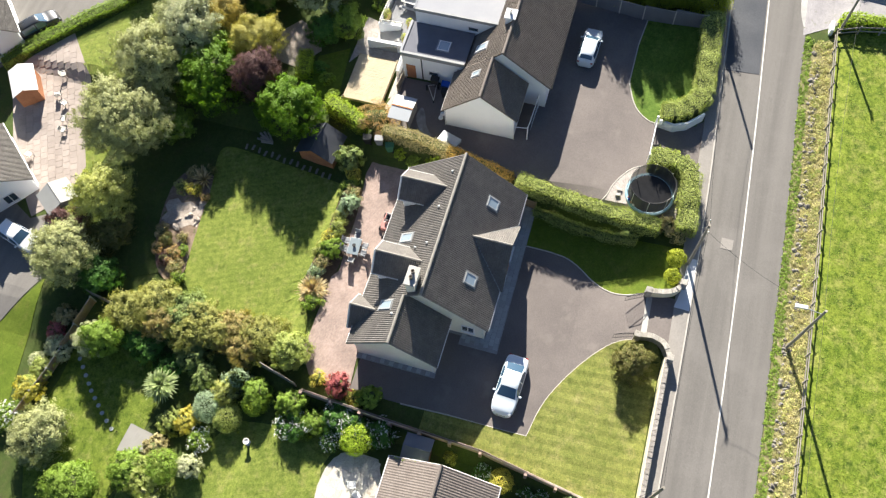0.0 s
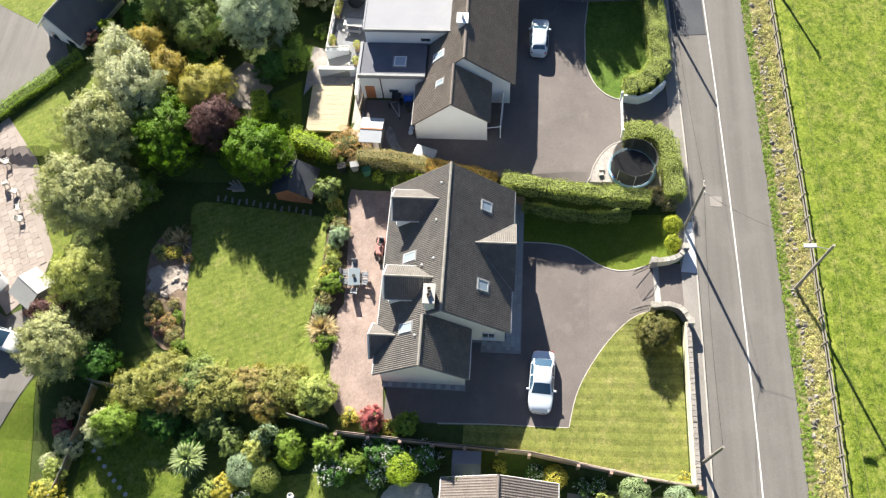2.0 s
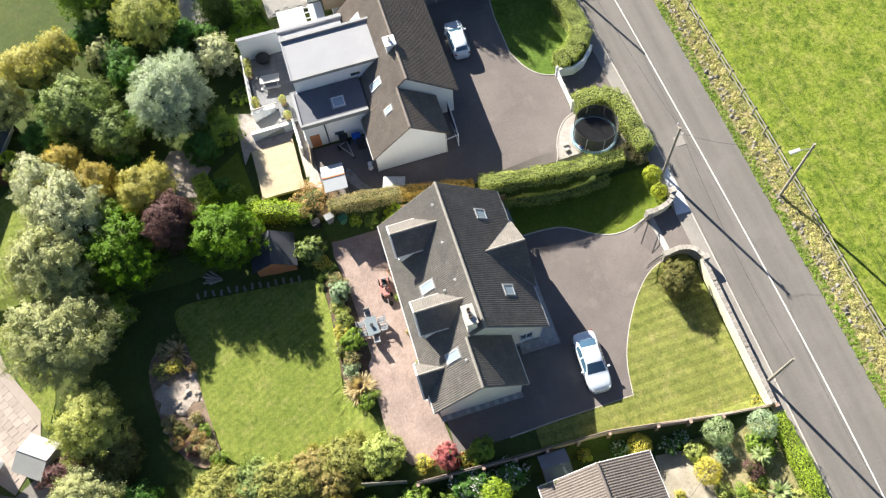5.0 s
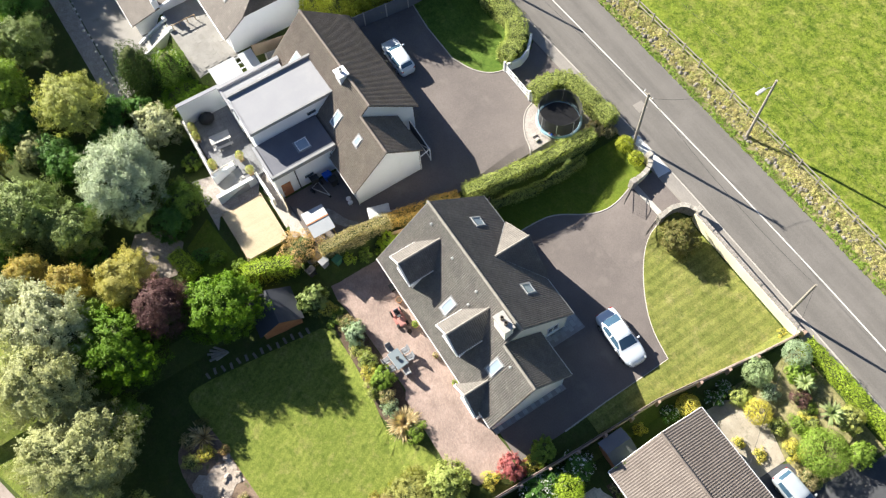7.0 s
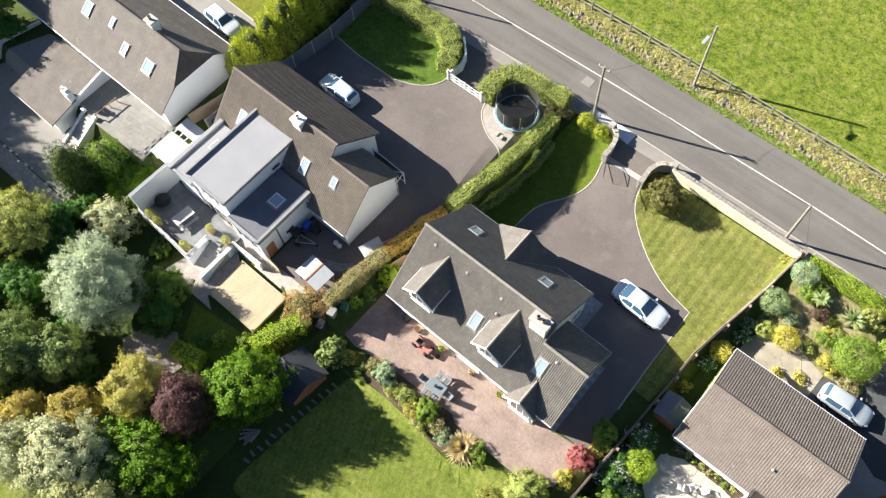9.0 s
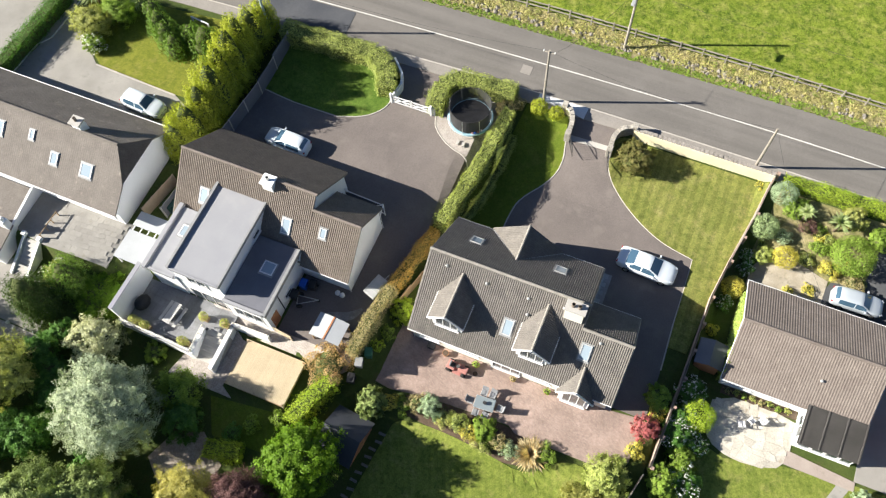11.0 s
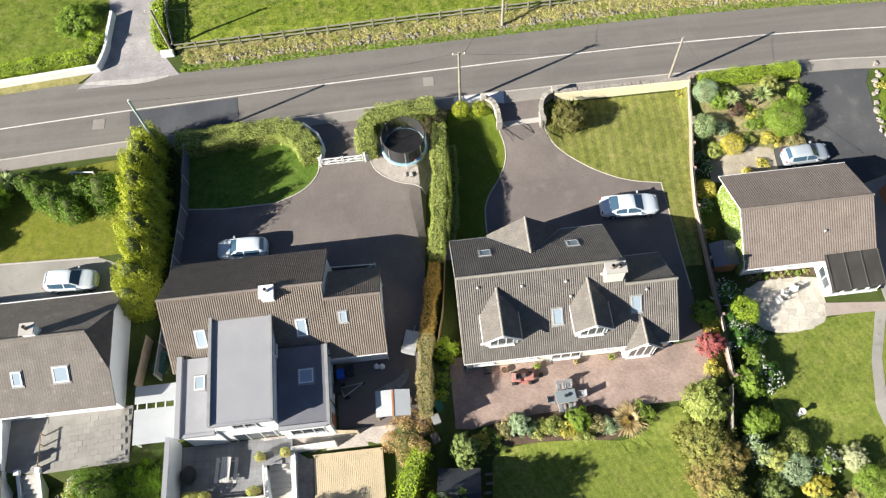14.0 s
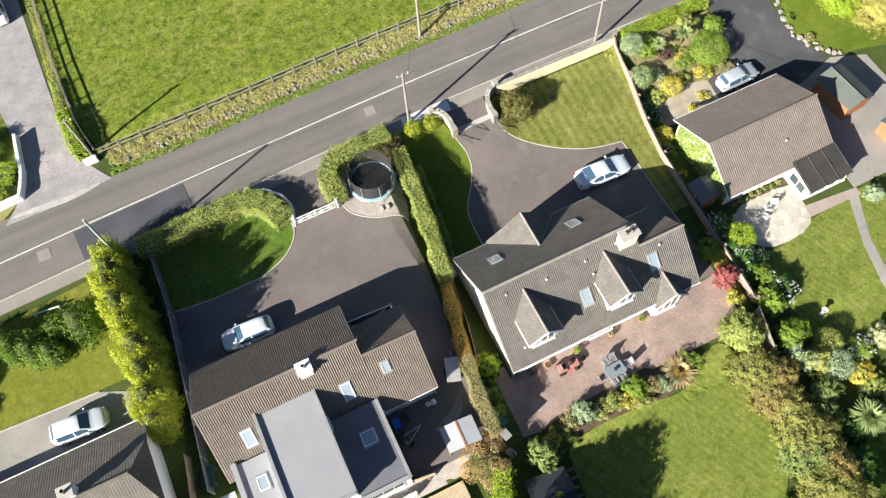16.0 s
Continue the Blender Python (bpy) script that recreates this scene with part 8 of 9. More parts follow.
utility_pole(7.68, 28.55, 10.1, "grey wooden pole with a street lamp in the verge", False, True)
utility_pole(2.55, 19.9, 9.25, "grey wooden utility pole behind the pavement", True)
utility_pole(22.25, 20.15, 7.7, "short grey wooden pole beside the wall", False)
utility_pole(-25.0, 17.8, 10.4, "pale green-grey steel pole beside the conifers", False, False, (0, 0), "pole_green")
utility_pole(-24.7, 29.6, 8.0, "grey wooden utility pole by the lane", True)
utility_pole(39.5, 29.9, 8.2, "grey wooden utility pole in the verge", True)
ca = thing("overhead_cable", "thin dark overhead cables between the poles", "cable", (2.55, 19.9, 9.0))
for a, b in (((2.05, 19.9, 9.1), (-25.0, 17.8, 10.2)), ((2.55, 19.9, 9.1), (22.25, 20.15, 7.6)), ((3.05, 19.9, 9.1), (7.65, 28.55, 9.9)), ((7.65, 28.55, 9.8), (39.5, 29.9, 8.0)), ((7.65, 28.55, 9.8), (-24.7, 29.6, 7.8)), ((22.25, 20.15, 7.6), (30, 8, 4.0))):
    pts_ = [Vector(a).lerp(Vector(b), i / 10) - Vector((0, 0, 0.9 * (1 - (i / 5 - 1) ** 2))) for i in range(11)]
    part("cable", tube(pts_, 0.012, 4), M["black"], ca, "", "", True)


for x, y in ((-46.7, 15.6), (-48.9, 15.1)):
    gp_ = thing("gate_pillar", "square white rendered gate pillar", "gate pillar", (x, y, ground_z(x, y)), -12)
    part("shaft", box(-0.3, 0.3, -0.3, 0.3, -0.2, 1.3, None, 0.02), M["white"], gp_)
    part("cap", box(-0.38, 0.38, -0.38, 0.38, 1.3, 1.42, None, 0.03), M["white"], gp_, "flat white capstone")
wr_ = thing("garden_rail", "low white painted rail on the lawn", "rail", (-32.0, 16.2, ground_z(-32, 16.2)), -6)
part("rail", box(-1.1, 1.1, -0.05, 0.05, 0.55, 0.65), M["white_paint"], wr_)
for a in (-1.0, 1.0):
    part("post", box(a - 0.05, a + 0.05, -0.05, 0.05, -0.2, 0.56), M["white_paint"], wr_)

# ---- cars ----
def car(x, y, rz, paint, label, ln=4.6, w=0.9, h=1.46, hatch=False, z=None):
    """A parked car; it looks along its own x. One smooth shell, parted into painted body and panes."""
    c = thing("car", label, "car", (x, y, (ground_z(x, y) + 0.04) if z is None else z), rz)
    k = h / 1.46
    if hatch:
        tops = ((-0.5, 0.66), (-0.492, 0.9), (-0.475, 1.0), (-0.45, 1.1), (-0.4, 1.34), (-0.365, 1.41), (-0.25, 1.45), (-0.1, 1.46), (0.0, 1.45), (0.06, 1.42), (0.22, 1.03), (0.3, 0.98), (0.4, 0.89), (0.46, 0.79), (0.487, 0.67), (0.5, 0.5))
        rear, side = (-0.45, -0.385), (-0.37, 0.165)
    else:
        tops = ((-0.5, 0.62), (-0.49, 0.86), (-0.465, 0.97), (-0.42, 1.02), (-0.36, 1.04), (-0.2, 1.38), (-0.12, 1.44), (-0.02, 1.46), (0.06, 1.42), (0.225, 1.0), (0.3, 0.96), (0.4, 0.88), (0.46, 0.78), (0.487, 0.66), (0.5, 0.5))
        rear, side = (-0.345, -0.21), (-0.26, 0.165)
    shield = (0.065, 0.215)
    halves = ((-0.5, 0.58), (-0.49, 0.73), (-0.46, 0.86), (-0.4, 0.945), (-0.25, 1.0), (0.2, 1.0), (0.33, 0.985), (0.42, 0.9), (0.47, 0.76), (0.49, 0.62), (0.5, 0.46))
    pillar = (-0.075, -0.055)
    fs = sorted({f for f, _ in tops} | {f for f, _ in halves} | {*rear, *side, *shield, *pillar, -0.16, 0.11})
    rows = []
    for f in fs:
        t = float(np.interp(f, *zip(*tops))) * k
        wd = w * float(np.interp(f, *zip(*halves)))
        cab = min(1.0, max(0.0, (t / k - 1.0) / 0.4))
        belt = min(0.95, t - 0.05)
        wr = wd * (0.9 - 0.17 * cab)
        half = [(wd * 0.9, 0.2), (wd, 0.36), (wd, 0.62), (wd * 0.985, belt - 0.07), (wd * 0.945, belt), (wr, t - 0.02 - 0.06 * cab), (wr * 0.86, t - 0.005), (wr * 0.45, t + 0.02), (0, t + 0.03)]
        rows.append([(f * ln, a, b) for a, b in half] + [(f * ln, -a, b) for a, b in half[-2::-1]])
    m = len(rows[0])
    shells = {n_: bmesh.new() for n_ in ("body", "windscreen", "rear_window", "side_window", "far_window")}
    made = {}

    def corner(n_, i, j):
        if (n_, i, j) not in made:
            made[n_, i, j] = shells[n_].verts.new(rows[i][j])
        return made[n_, i, j]

    for i in range(len(rows) - 1):
        mid = (fs[i] + fs[i + 1]) / 2
        for j in range(m - 1):
            n_ = "body"
            if 6 <= j <= 9:
                n_ = "windscreen" if shield[0] < mid < shield[1] else "rear_window" if rear[0] < mid < rear[1] else "body"
            elif j in (4, 11) and side[0] < mid < side[1] and not pillar[0] < mid < pillar[1]:
                n_ = "side_window" if j == 4 else "far_window"
            shells[n_].faces.new([corner(n_, a, b) for a, b in ((i, j), (i, j + 1), (i + 1, j + 1), (i + 1, j))])
    for i, order in ((0, -1), (len(rows) - 1, 1)):
        shells["body"].faces.new([shells["body"].verts.new(p) for p in rows[i][::order]])
    bmesh.ops.recalc_face_normals(shells["body"], faces=shells["body"].faces[:])
    for n_, bm in shells.items():
        if n_ == "body":
            part("body", bm, paint, c, "", "", False, True)
        else:
            part("side_window" if n_ == "far_window" else n_, bm, M["car_glass"], c, "dark glass, the sky's blue reflection in its colour")
    part("underbody", box(-0.46 * ln, 0.46 * ln, -w * 0.86, w * 0.86, 0.17, 0.26), M["black"], c, "black underside")
    for s in (-1, 1):
        part("wing_mirror", moved(box(-0.08, 0.08, -0.11, 0.11, -0.06, 0.07, None, 0.03), pose(0.15 * ln, s * (w + 0.09), 0.98)), paint, c)
        part("headlight", moved(box(-0.15, 0.1, -0.15, 0.15, -0.05, 0.05, None, 0.03), pose(0.458 * ln, s * w * 0.64, 0.74, 0, 16, -s * 28)), M["lamp_clear"], c, "clear headlight")
        part("tail_light", moved(box(-0.06, 0.06, -0.14, 0.14, -0.06, 0.06, None, 0.02), pose(-0.483 * ln, s * w * 0.66, 0.84, 0, 0, s * 12)), M["lamp_red"], c, "red tail light")
        for fx in (-0.3, 0.31):
            wh = part("wheel", moved(cyl(0.32, 0.32, -0.1, 0.1, 20), pose(fx * ln, s * (w - 0.09), 0.32, 90)), M["rubber"], c, "black tyre")
            part("rim", moved(cyl(0.21, 0.19, -0.112, 0.112, 14), pose(fx * ln, s * (w - 0.09), 0.32, 90)), M["metal"], wh, "alloy rim")
    part("grille", moved(box(-0.03, 0.03, -0.4, 0.4, -0.07, 0.07, None, 0.02), pose(0.493 * ln, 0, 0.5)), M["black"], c, "black grille")
    return c


car(16.25, 8.08, -3, M["car_pale"], "silver-white saloon parked on the asphalt drive", 5.15, 1.0)
car(-17.75, 7.25, 178, M["car_pale"], "white hatchback parked before the white house", 4.35, 0.9, 1.5, True)
car(-31.9, 5.6, -4, M["car_pale"], "white hatchback parked on the concrete drive", 4.4, 0.9, 1.52, True)
car(33.5, 11.75, 2, M["car_silver"], "silver hatchback parked beside the bungalow", 4.2, 0.88, 1.48, True)
car(-8.35, -49.7, 143, M["car_black"], "black estate car parked beyond the hedge", 4.7, 0.93, 1.7, True)
car(14.6, -39.0, 75, M["car_white"], "white estate car parked in the close", 4.6, 0.92, 1.6, True)
car(-28.8, 50.0, 95, M["car_white"], "pale car parked in the lane", 4.4, 0.9, 1.5, True)

# ---- garden and yard things ----
def netting(name):
    m, t, bs, n, link = nodes_of(name)
    bs.inputs["Base Color"].default_value = (0.05, 0.05, 0.052, 1)
    tr = n("BsdfTransparent")
    mx = n("MixShader")
    mx.inputs[0].default_value = 0.78
    link(tr.outputs[0], mx.inputs[1])
    link(bs.outputs[0], mx.inputs[2])
    link(mx.outputs[0], t.nodes["Material Output"].inputs[0])
    return m


M["netting"] = netting("netting")


def trampoline(x, y, r):
    z = ground_z(x, y)
    t = thing("trampoline", "round trampoline with black net and blue safety pad", "trampoline", (x, y, z))
    n = 40
    part("mat", cyl(r - 0.14, r - 0.14, 0.72, 0.74, n), M["net"], t, "black jumping mat")
    bm = bmesh.new()
    rings = [[bm.verts.new((q * math.cos(2 * math.pi * i / n), q * math.sin(2 * math.pi * i / n), h)) for i in range(n)] for q, h in ((r - 0.14, 0.76), (r - 0.1, 0.8), (r + 0.07, 0.79), (r + 0.12, 0.66))]
    for a, b in zip(rings, rings[1:]):
        for i in range(n):
            bm.faces.new((a[i], a[(i + 1) % n], b[(i + 1) % n], b[i]))
    part("safety_pad", bm, M["pad_blue"], t, "faded blue padding")
    bm = bmesh.new()
    lo, hi = ([bm.verts.new(((r - 0.12) * math.cos(2 * math.pi * i / n), (r - 0.12) * math.sin(2 * math.pi * i / n), h)) for i in range(n)] for h in (0.8, 2.55))
    for i in range(n):
        bm.faces.new((lo[i], lo[(i + 1) % n], hi[(i + 1) % n], hi[i]))
    part("safety_net", bm, M["netting"], t, "see-through black net")
    ringp = [((r - 0.08) * math.cos(2 * math.pi * i / n), (r - 0.08) * math.sin(2 * math.pi * i / n), 2.55) for i in range(n + 1)]
    part("top_ring", tube(ringp, 0.025, 5), M["iron"], t, "dark steel hoop")
    for i in range(8):
        a = 2 * math.pi * i / 8
        part("pole", rod((r * math.cos(a), r * math.sin(a), 0.0), (r * math.cos(a), r * math.sin(a), 2.55), 0.03), M["galv"], t)
    for i in range(4):
        a = 2 * math.pi * (i + 0.5) / 4
        part("leg", tube([((r - 0.1) * math.cos(a - 0.3), (r - 0.1) * math.sin(a - 0.3), 0.72), ((r - 0.1) * math.cos(a - 0.3), (r - 0.1) * math.sin(a - 0.3), 0.03), ((r - 0.1) * math.cos(a + 0.3), (r - 0.1) * math.sin(a + 0.3), 0.03), ((r - 0.1) * math.cos(a + 0.3), (r - 0.1) * math.sin(a + 0.3), 0.72)], 0.03), M["galv"], t)


trampoline(-3.0, 15.6, 2.0)
for i, (x, y) in enumerate(((-3.25, 13.05), (-2.7, 13.0))):
    b_ = thing("block", "loose concrete block on the gravel", "block", (x, y, ground_z(x, y) + 0.05), 10 * i, "loose blocks")
    part("block", box(-0.14, 0.14, -0.22, 0.22, 0, 0.2, None, 0.02), M["concrete"], b_)
for x, y, m_ in ((-1.7, 14.2, "red"), (-1.95, 14.0, "blue"), (-1.5, 14.45, "sheet_white"), (-2.15, 13.9, "red")):
    b_ = thing("toy_ball", "small bright plastic ball on the pad", "toy", (x, y, ground_z(-3, 15.55) + 0.8), 0, "toys")
    bm = bmesh.new()
    bmesh.ops.create_icosphere(bm, subdivisions=2, radius=0.11, matrix=Matrix.Translation((0, 0, 0.11)))
    part("ball", bm, M[m_], b_, "", "", False, True)


def garden_table(x, y, rz):
    z = ground_z(x, y) + 0.05
    t = thing("garden_table", "rectangular glass-topped garden table on the patio", "table", (x, y, z), rz)
    part("tabletop", box(-0.8, 0.8, -0.5, 0.5, 0.71, 0.74, None, 0.01), M["table_glass"], t, "greyish glass top")
    part("frame", tube([(-0.8, -0.5, 0.7), (0.8, -0.5, 0.7), (0.8, 0.5, 0.7), (-0.8, 0.5, 0.7), (-0.8, -0.5, 0.7)], 0.03), M["galv"], t)
    for a in (-0.7, 0.7):
        for b in (-0.42, 0.42):
            part("leg", rod((a, b, 0), (a, b, 0.7), 0.025), M["galv"], t)
    bm = cyl(0.1, 0.16, 0, 0.22, 12)
    p_ = thing("flower_pot", "small dark pot on the glass table", "pot", (x, y, z + 0.745))
    part("pot", bm, M["black"], p_)


def garden_chair(x, y, rz):
    c = thing("garden_chair", "grey fabric garden chair with metal frame", "chair", (x, y, ground_z(x, y) + 0.05), rz, "chairs round the garden table")
    part("seat", box(-0.26, 0.26, -0.25, 0.25, 0.42, 0.46, None, 0.01), M["fabric"], c)
    part("backrest", moved(box(-0.26, 0.26, -0.02, 0.02, 0, 0.6, None, 0.01), pose(0, -0.26, 0.44, 14)), M["fabric"], c)
    for a in (-0.24, 0.24):
        part("armrest", rod((a, -0.26, 0.64), (a, 0.22, 0.64), 0.02), M["galv"], c)
        for b in (-0.22, 0.22):
            part("leg", rod((a, b, 0), (a, b, 0.64 if b > 0 else 0.5), 0.018), M["galv"], c)
    return c


garden_table(7.75, -8.3, 4)
for x, y, r in ((7.4, -7.45, 180), (8.1, -7.4, 176), (9.0, -8.2, 88), (7.3, -9.15, 2), (8.1, -9.1, -4), (6.6, -8.4, -90)):
    garden_chair(x, y, r)


def mower(x, y, rz):
    m = thing("ride_on_mower", "faded red ride-on lawn mower on the patio", "lawn mower", (x, y, ground_z(x, y) + 0.05), rz)
    part("bonnet", box(0.15, 0.95, -0.28, 0.28, 0.35, 0.75, None, 0.08), M["red"], m, "faded red bonnet")
    part("rear_body", box(-0.85, -0.1, -0.38, 0.38, 0.35, 0.62, None, 0.07), M["red"], m)
    part("seat", box(-0.55, -0.15, -0.22, 0.22, 0.62, 0.74, None, 0.04), M["black"], m, "black seat")
    part("seat_back", box(-0.62, -0.52, -0.22, 0.22, 0.7, 1.0, None, 0.03), M["fabric"], m)
    part("steering_wheel", moved(cyl(0.18, 0.18, -0.02, 0.02, 16), pose(0.12, 0, 0.95, 0, -35)), M["black"], m)
    part("cutting_deck", box(-0.25, 0.5, -0.5, 0.5, 0.14, 0.3, None, 0.05), M["red"], m)
    for xx, rr in ((-0.6, 0.27), (0.7, 0.19)):
        for s in (-1, 1):
            part("wheel", moved(cyl(rr, rr, -0.1, 0.1, 16), pose(xx, s * 0.4, rr, 90)), M["rubber"], m, "black tyre")


mower(4.55, -6.3, -4)


def plant_pot(x, y, r, m_, leaf=None, label="terracotta pot beside the house wall", z=None):
    zz = ground_z(x, y) + 0.05 if z is None else z
    p = thing("flower_pot", label, "pot", (x, y, zz))
    bm = cyl(r * 0.75, r, 0, r * 1.6, 16)
    cyl(r * 1.1, r * 1.1, r * 1.35, r * 1.6, 16, bm)
    part("pot", bm, M[m_], p)
    part("soil", cyl(r * 0.92, r * 0.92, r * 1.6, r * 1.62, 14), M["soil"], p)
    if leaf:
        P, N, s = cloud([((0, 0, r * 2.2), (r * 1.3, r * 1.3, r * 1.1))], 160, 0.12)
        leaf_mesh("foliage", P, N, s, L[leaf], p)


plant_pot(3.2, -5.5, 0.26, "terracotta")
plant_pot(5.9, -5.5, 0.24, "terracotta", "mid")
plant_pot(9.1, -5.5, 0.2, "terracotta", "bronze")
plant_pot(12.0, -5.45, 0.22, "terracotta", "mid")
plant_pot(6.1, -6.2, 0.18, "black")
st_ = thing("storage_box", "low black box against the wall", "box", (1.85, -5.35, ground_z(1.85, -5.35) + 0.05))
part("body", box(-0.3, 0.3, -0.22, 0.22, 0, 0.38, None, 0.02), M["black"], st_)
part("lid", box(-0.32, 0.32, -0.24, 0.24, 0.38, 0.43, None, 0.015), M["black"], st_)


def wheelie_bin(x, y, rz, m_, label, z=None):
    b = thing("wheelie_bin", label, "bin", (x, y, (ground_z(x, y) + 0.04) if z is None else z), rz, "wheelie bins")
    bm = bmesh.new()
    lo = [bm.verts.new((a * 0.22, c * 0.26, 0.08)) for a, c in ((-1, -1), (1, -1), (1, 1), (-1, 1))]
    hi = [bm.verts.new((a * 0.29, c * 0.36, 0.98)) for a, c in ((-1, -1), (1, -1), (1, 1), (-1, 1))]
    bm.faces.new(hi)
    bm.faces.new(lo[::-1])
    for i in range(4):
        bm.faces.new((lo[i], lo[(i + 1) % 4], hi[(i + 1) % 4], hi[i]))
    part("body", bm, M[m_], b)
    part("lid", moved(box(-0.31, 0.31, -0.38, 0.4, 0, 0.06, None, 0.02), pose(0, 0, 0.98, -4)), M[m_], b)
    part("handle", rod((-0.25, 0.42, 0.97), (0.25, 0.42, 0.97), 0.02), M[m_], b)
    for s in (-1, 1):
        part("wheel", moved(cyl(0.1, 0.1, -0.03, 0.03, 12), pose(s * 0.25, 0.28, 0.1, 0, 90)), M["rubber"], b)


wheelie_bin(-9.85, -4.95, 5, "blue", "blue recycling bin beside the white wall")
wheelie_bin(-10.15, -6.1, 0, "black", "black refuse bin beside the white wall")
wheelie_bin(-9.1, -4.75, 8, "black", "black refuse bin under the eave")
wheelie_bin(-2.4, -8.2, 20, "green", "green wheelie bin at the patio's corner")
wheelie_bin(-2.7, -9.3, 15, "lead", "grey wheelie bin at the patio's corner")
wheelie_bin(-2.9, -10.6, 15, "black", "black wheelie bin near the shed")
for x, y in ((-7.05, -4.45), (-6.6, -4.5)):
    b_ = thing("sack", "tied white plastic sack by the wall", "sack", (x, y, ground_z(x, y) + 0.03), 0, "sacks")
    bm = bmesh.new()
    bmesh.ops.create_icosphere(bm, subdivisions=2, radius=0.24, matrix=Matrix.Translation((0, 0, 0.2)))
    for v in bm.verts:
        v.co *= 1 + 0.12 * math.sin(7 * v.co.x + 5 * v.co.y)
    part("sack", bm, M["white_paint"], b_, "", "", False, True)
tr_ = thing("boat_trailer", "small galvanised trailer frame with a jockey wheel", "trailer", (-9.1, -6.0, ground_z(-9, -6) + 0.03), 20)
for a, b in (((-0.8, 0.4, 0.35), (1.0, 0, 0.35)), ((-0.8, -0.4, 0.35), (1.0, 0, 0.35)), ((-0.8, -0.4, 0.35), (-0.8, 0.4, 0.35))):
    part("beam", rod(a, b, 0.04), M["galv"], tr_)
for s in (-1, 1):
    part("wheel", moved(cyl(0.26, 0.26, -0.08, 0.08, 16), pose(-0.6, s * 0.55, 0.26, 90)), M["rubber"], tr_)
part("jockey_wheel", moved(cyl(0.14, 0.14, -0.05, 0.05, 12), pose(0.95, 0, 0.14, 90)), M["rubber"], tr_)
tl_ = thing("box_trailer", "grey box trailer with ribbed lid beside the hedge", "trailer", (-4.1, -2.9, ground_z(-4.1, -2.9) + 0.03), 72)
part("body", box(-0.95, 0.95, -0.55, 0.55, 0.35, 0.75, None, 0.03), M["lead"], tl_)
part("lid", box(-0.98, 0.98, -0.58, 0.58, 0.75, 0.83, None, 0.03), M["galv"], tl_, "grey ribbed lid")
for i in range(5):
    part("rib", box(-0.85 + i * 0.4, -0.8 + i * 0.4, -0.52, 0.52, 0.83, 0.86), M["galv"], tl_)
part("drawbar", rod((0.95, 0, 0.4), (1.6, 0, 0.35), 0.04), M["galv"], tl_)
for s in (-1, 1):
    part("wheel", moved(cyl(0.26, 0.26, -0.08, 0.08, 16), pose(0, s * 0.64, 0.26, 90)), M["rubber"], tl_)


def shed(x0, x1, y0, y1, ze, zr, roof_m, wall_m, label, along="x", z=None, rz=0.0, over=0.18, door="s"):
    """A small gabled shed built about its middle. along: the way its ridge runs."""
    cx, cy = (x0 + x1) / 2, (y0 + y1) / 2
    zb = ground_z(cx, cy) if z is None else z
    a, b = (x1 - x0) / 2, (y1 - y0) / 2
    if along == "y":
        a, b, rz = b, a, rz + 90
    s = thing("shed", label, "shed", (cx, cy, zb), rz)
    part("wall", profile_x([(-b, -0.2), (b, -0.2), (b, ze), (0, zr - 0.06), (-b, ze)], -a, a), M[wall_m], s, "timber boarding")
    k = (zr - ze) / b
    for sg in (-1, 1):
        bm = bmesh.new()
        e = b + over
        pts = [(-a - over, sg * e, ze - k * over), (a + over, sg * e, ze - k * over), (a + over, 0, zr), (-a - over, 0, zr)]
        v0 = [bm.verts.new(p) for p in pts]
        v1 = [bm.verts.new((p[0], p[1], p[2] + 0.06)) for p in pts]
        bm.faces.new(v1)
        bm.faces.new(v0[::-1])
        for i in range(4):
            bm.faces.new((v0[i], v0[(i + 1) % 4], v1[(i + 1) % 4], v1[i]))
        part("roof_slope", bm, M[roof_m], s)
    part("ridge_cap", rod((-a - over, 0, zr + 0.05), (a + over, 0, zr + 0.05), 0.05, None, 6), M[roof_m], s)
    d = part("door", box(a, a + 0.04, -0.4, 0.4, 0.0, min(1.85, ze)), M[wall_m], s)
    part("handle", rod((a + 0.06, 0.3, 0.9), (a + 0.06, 0.3, 1.05), 0.02), M["iron"], d)
    return s


shed(-2.9, -0.2, -16.6, -13.2, 1.6, 2.7, "felt_dark", "wood_red", "timber garden shed with dark felt roof", "x", None, -6, 0.3)
shed(22.3, 24.2, 1.4, 3.3, 1.75, 2.1, "felt_roof", "wood_red", "small brown timber shed behind the wall", "y")
shed(39.3, 42.1, 3.6, 7.6, 2.0, 2.55, "felt_green", "wood_red", "orange-brown timber shed with green felt roof", "y", None, 6)
shed(41.6, 44.0, -1.5, 1.2, 1.8, 2.5, "felt_roof", "wood_red", "orange-brown timber playhouse on the lawn", "x", None, 6)
shed(-2.5, 0.7, -47.9, -45.7, 2.0, 2.5, "sheet_white", "wood_red", "timber shed with white sheet roof", "x", None, 38)
shed(8.8, 11.6, -38.0, -35.6, 1.7, 2.3, "felt_pale", "sheet_white", "pale shed with weathered grey-white roof", "y", None, -35)

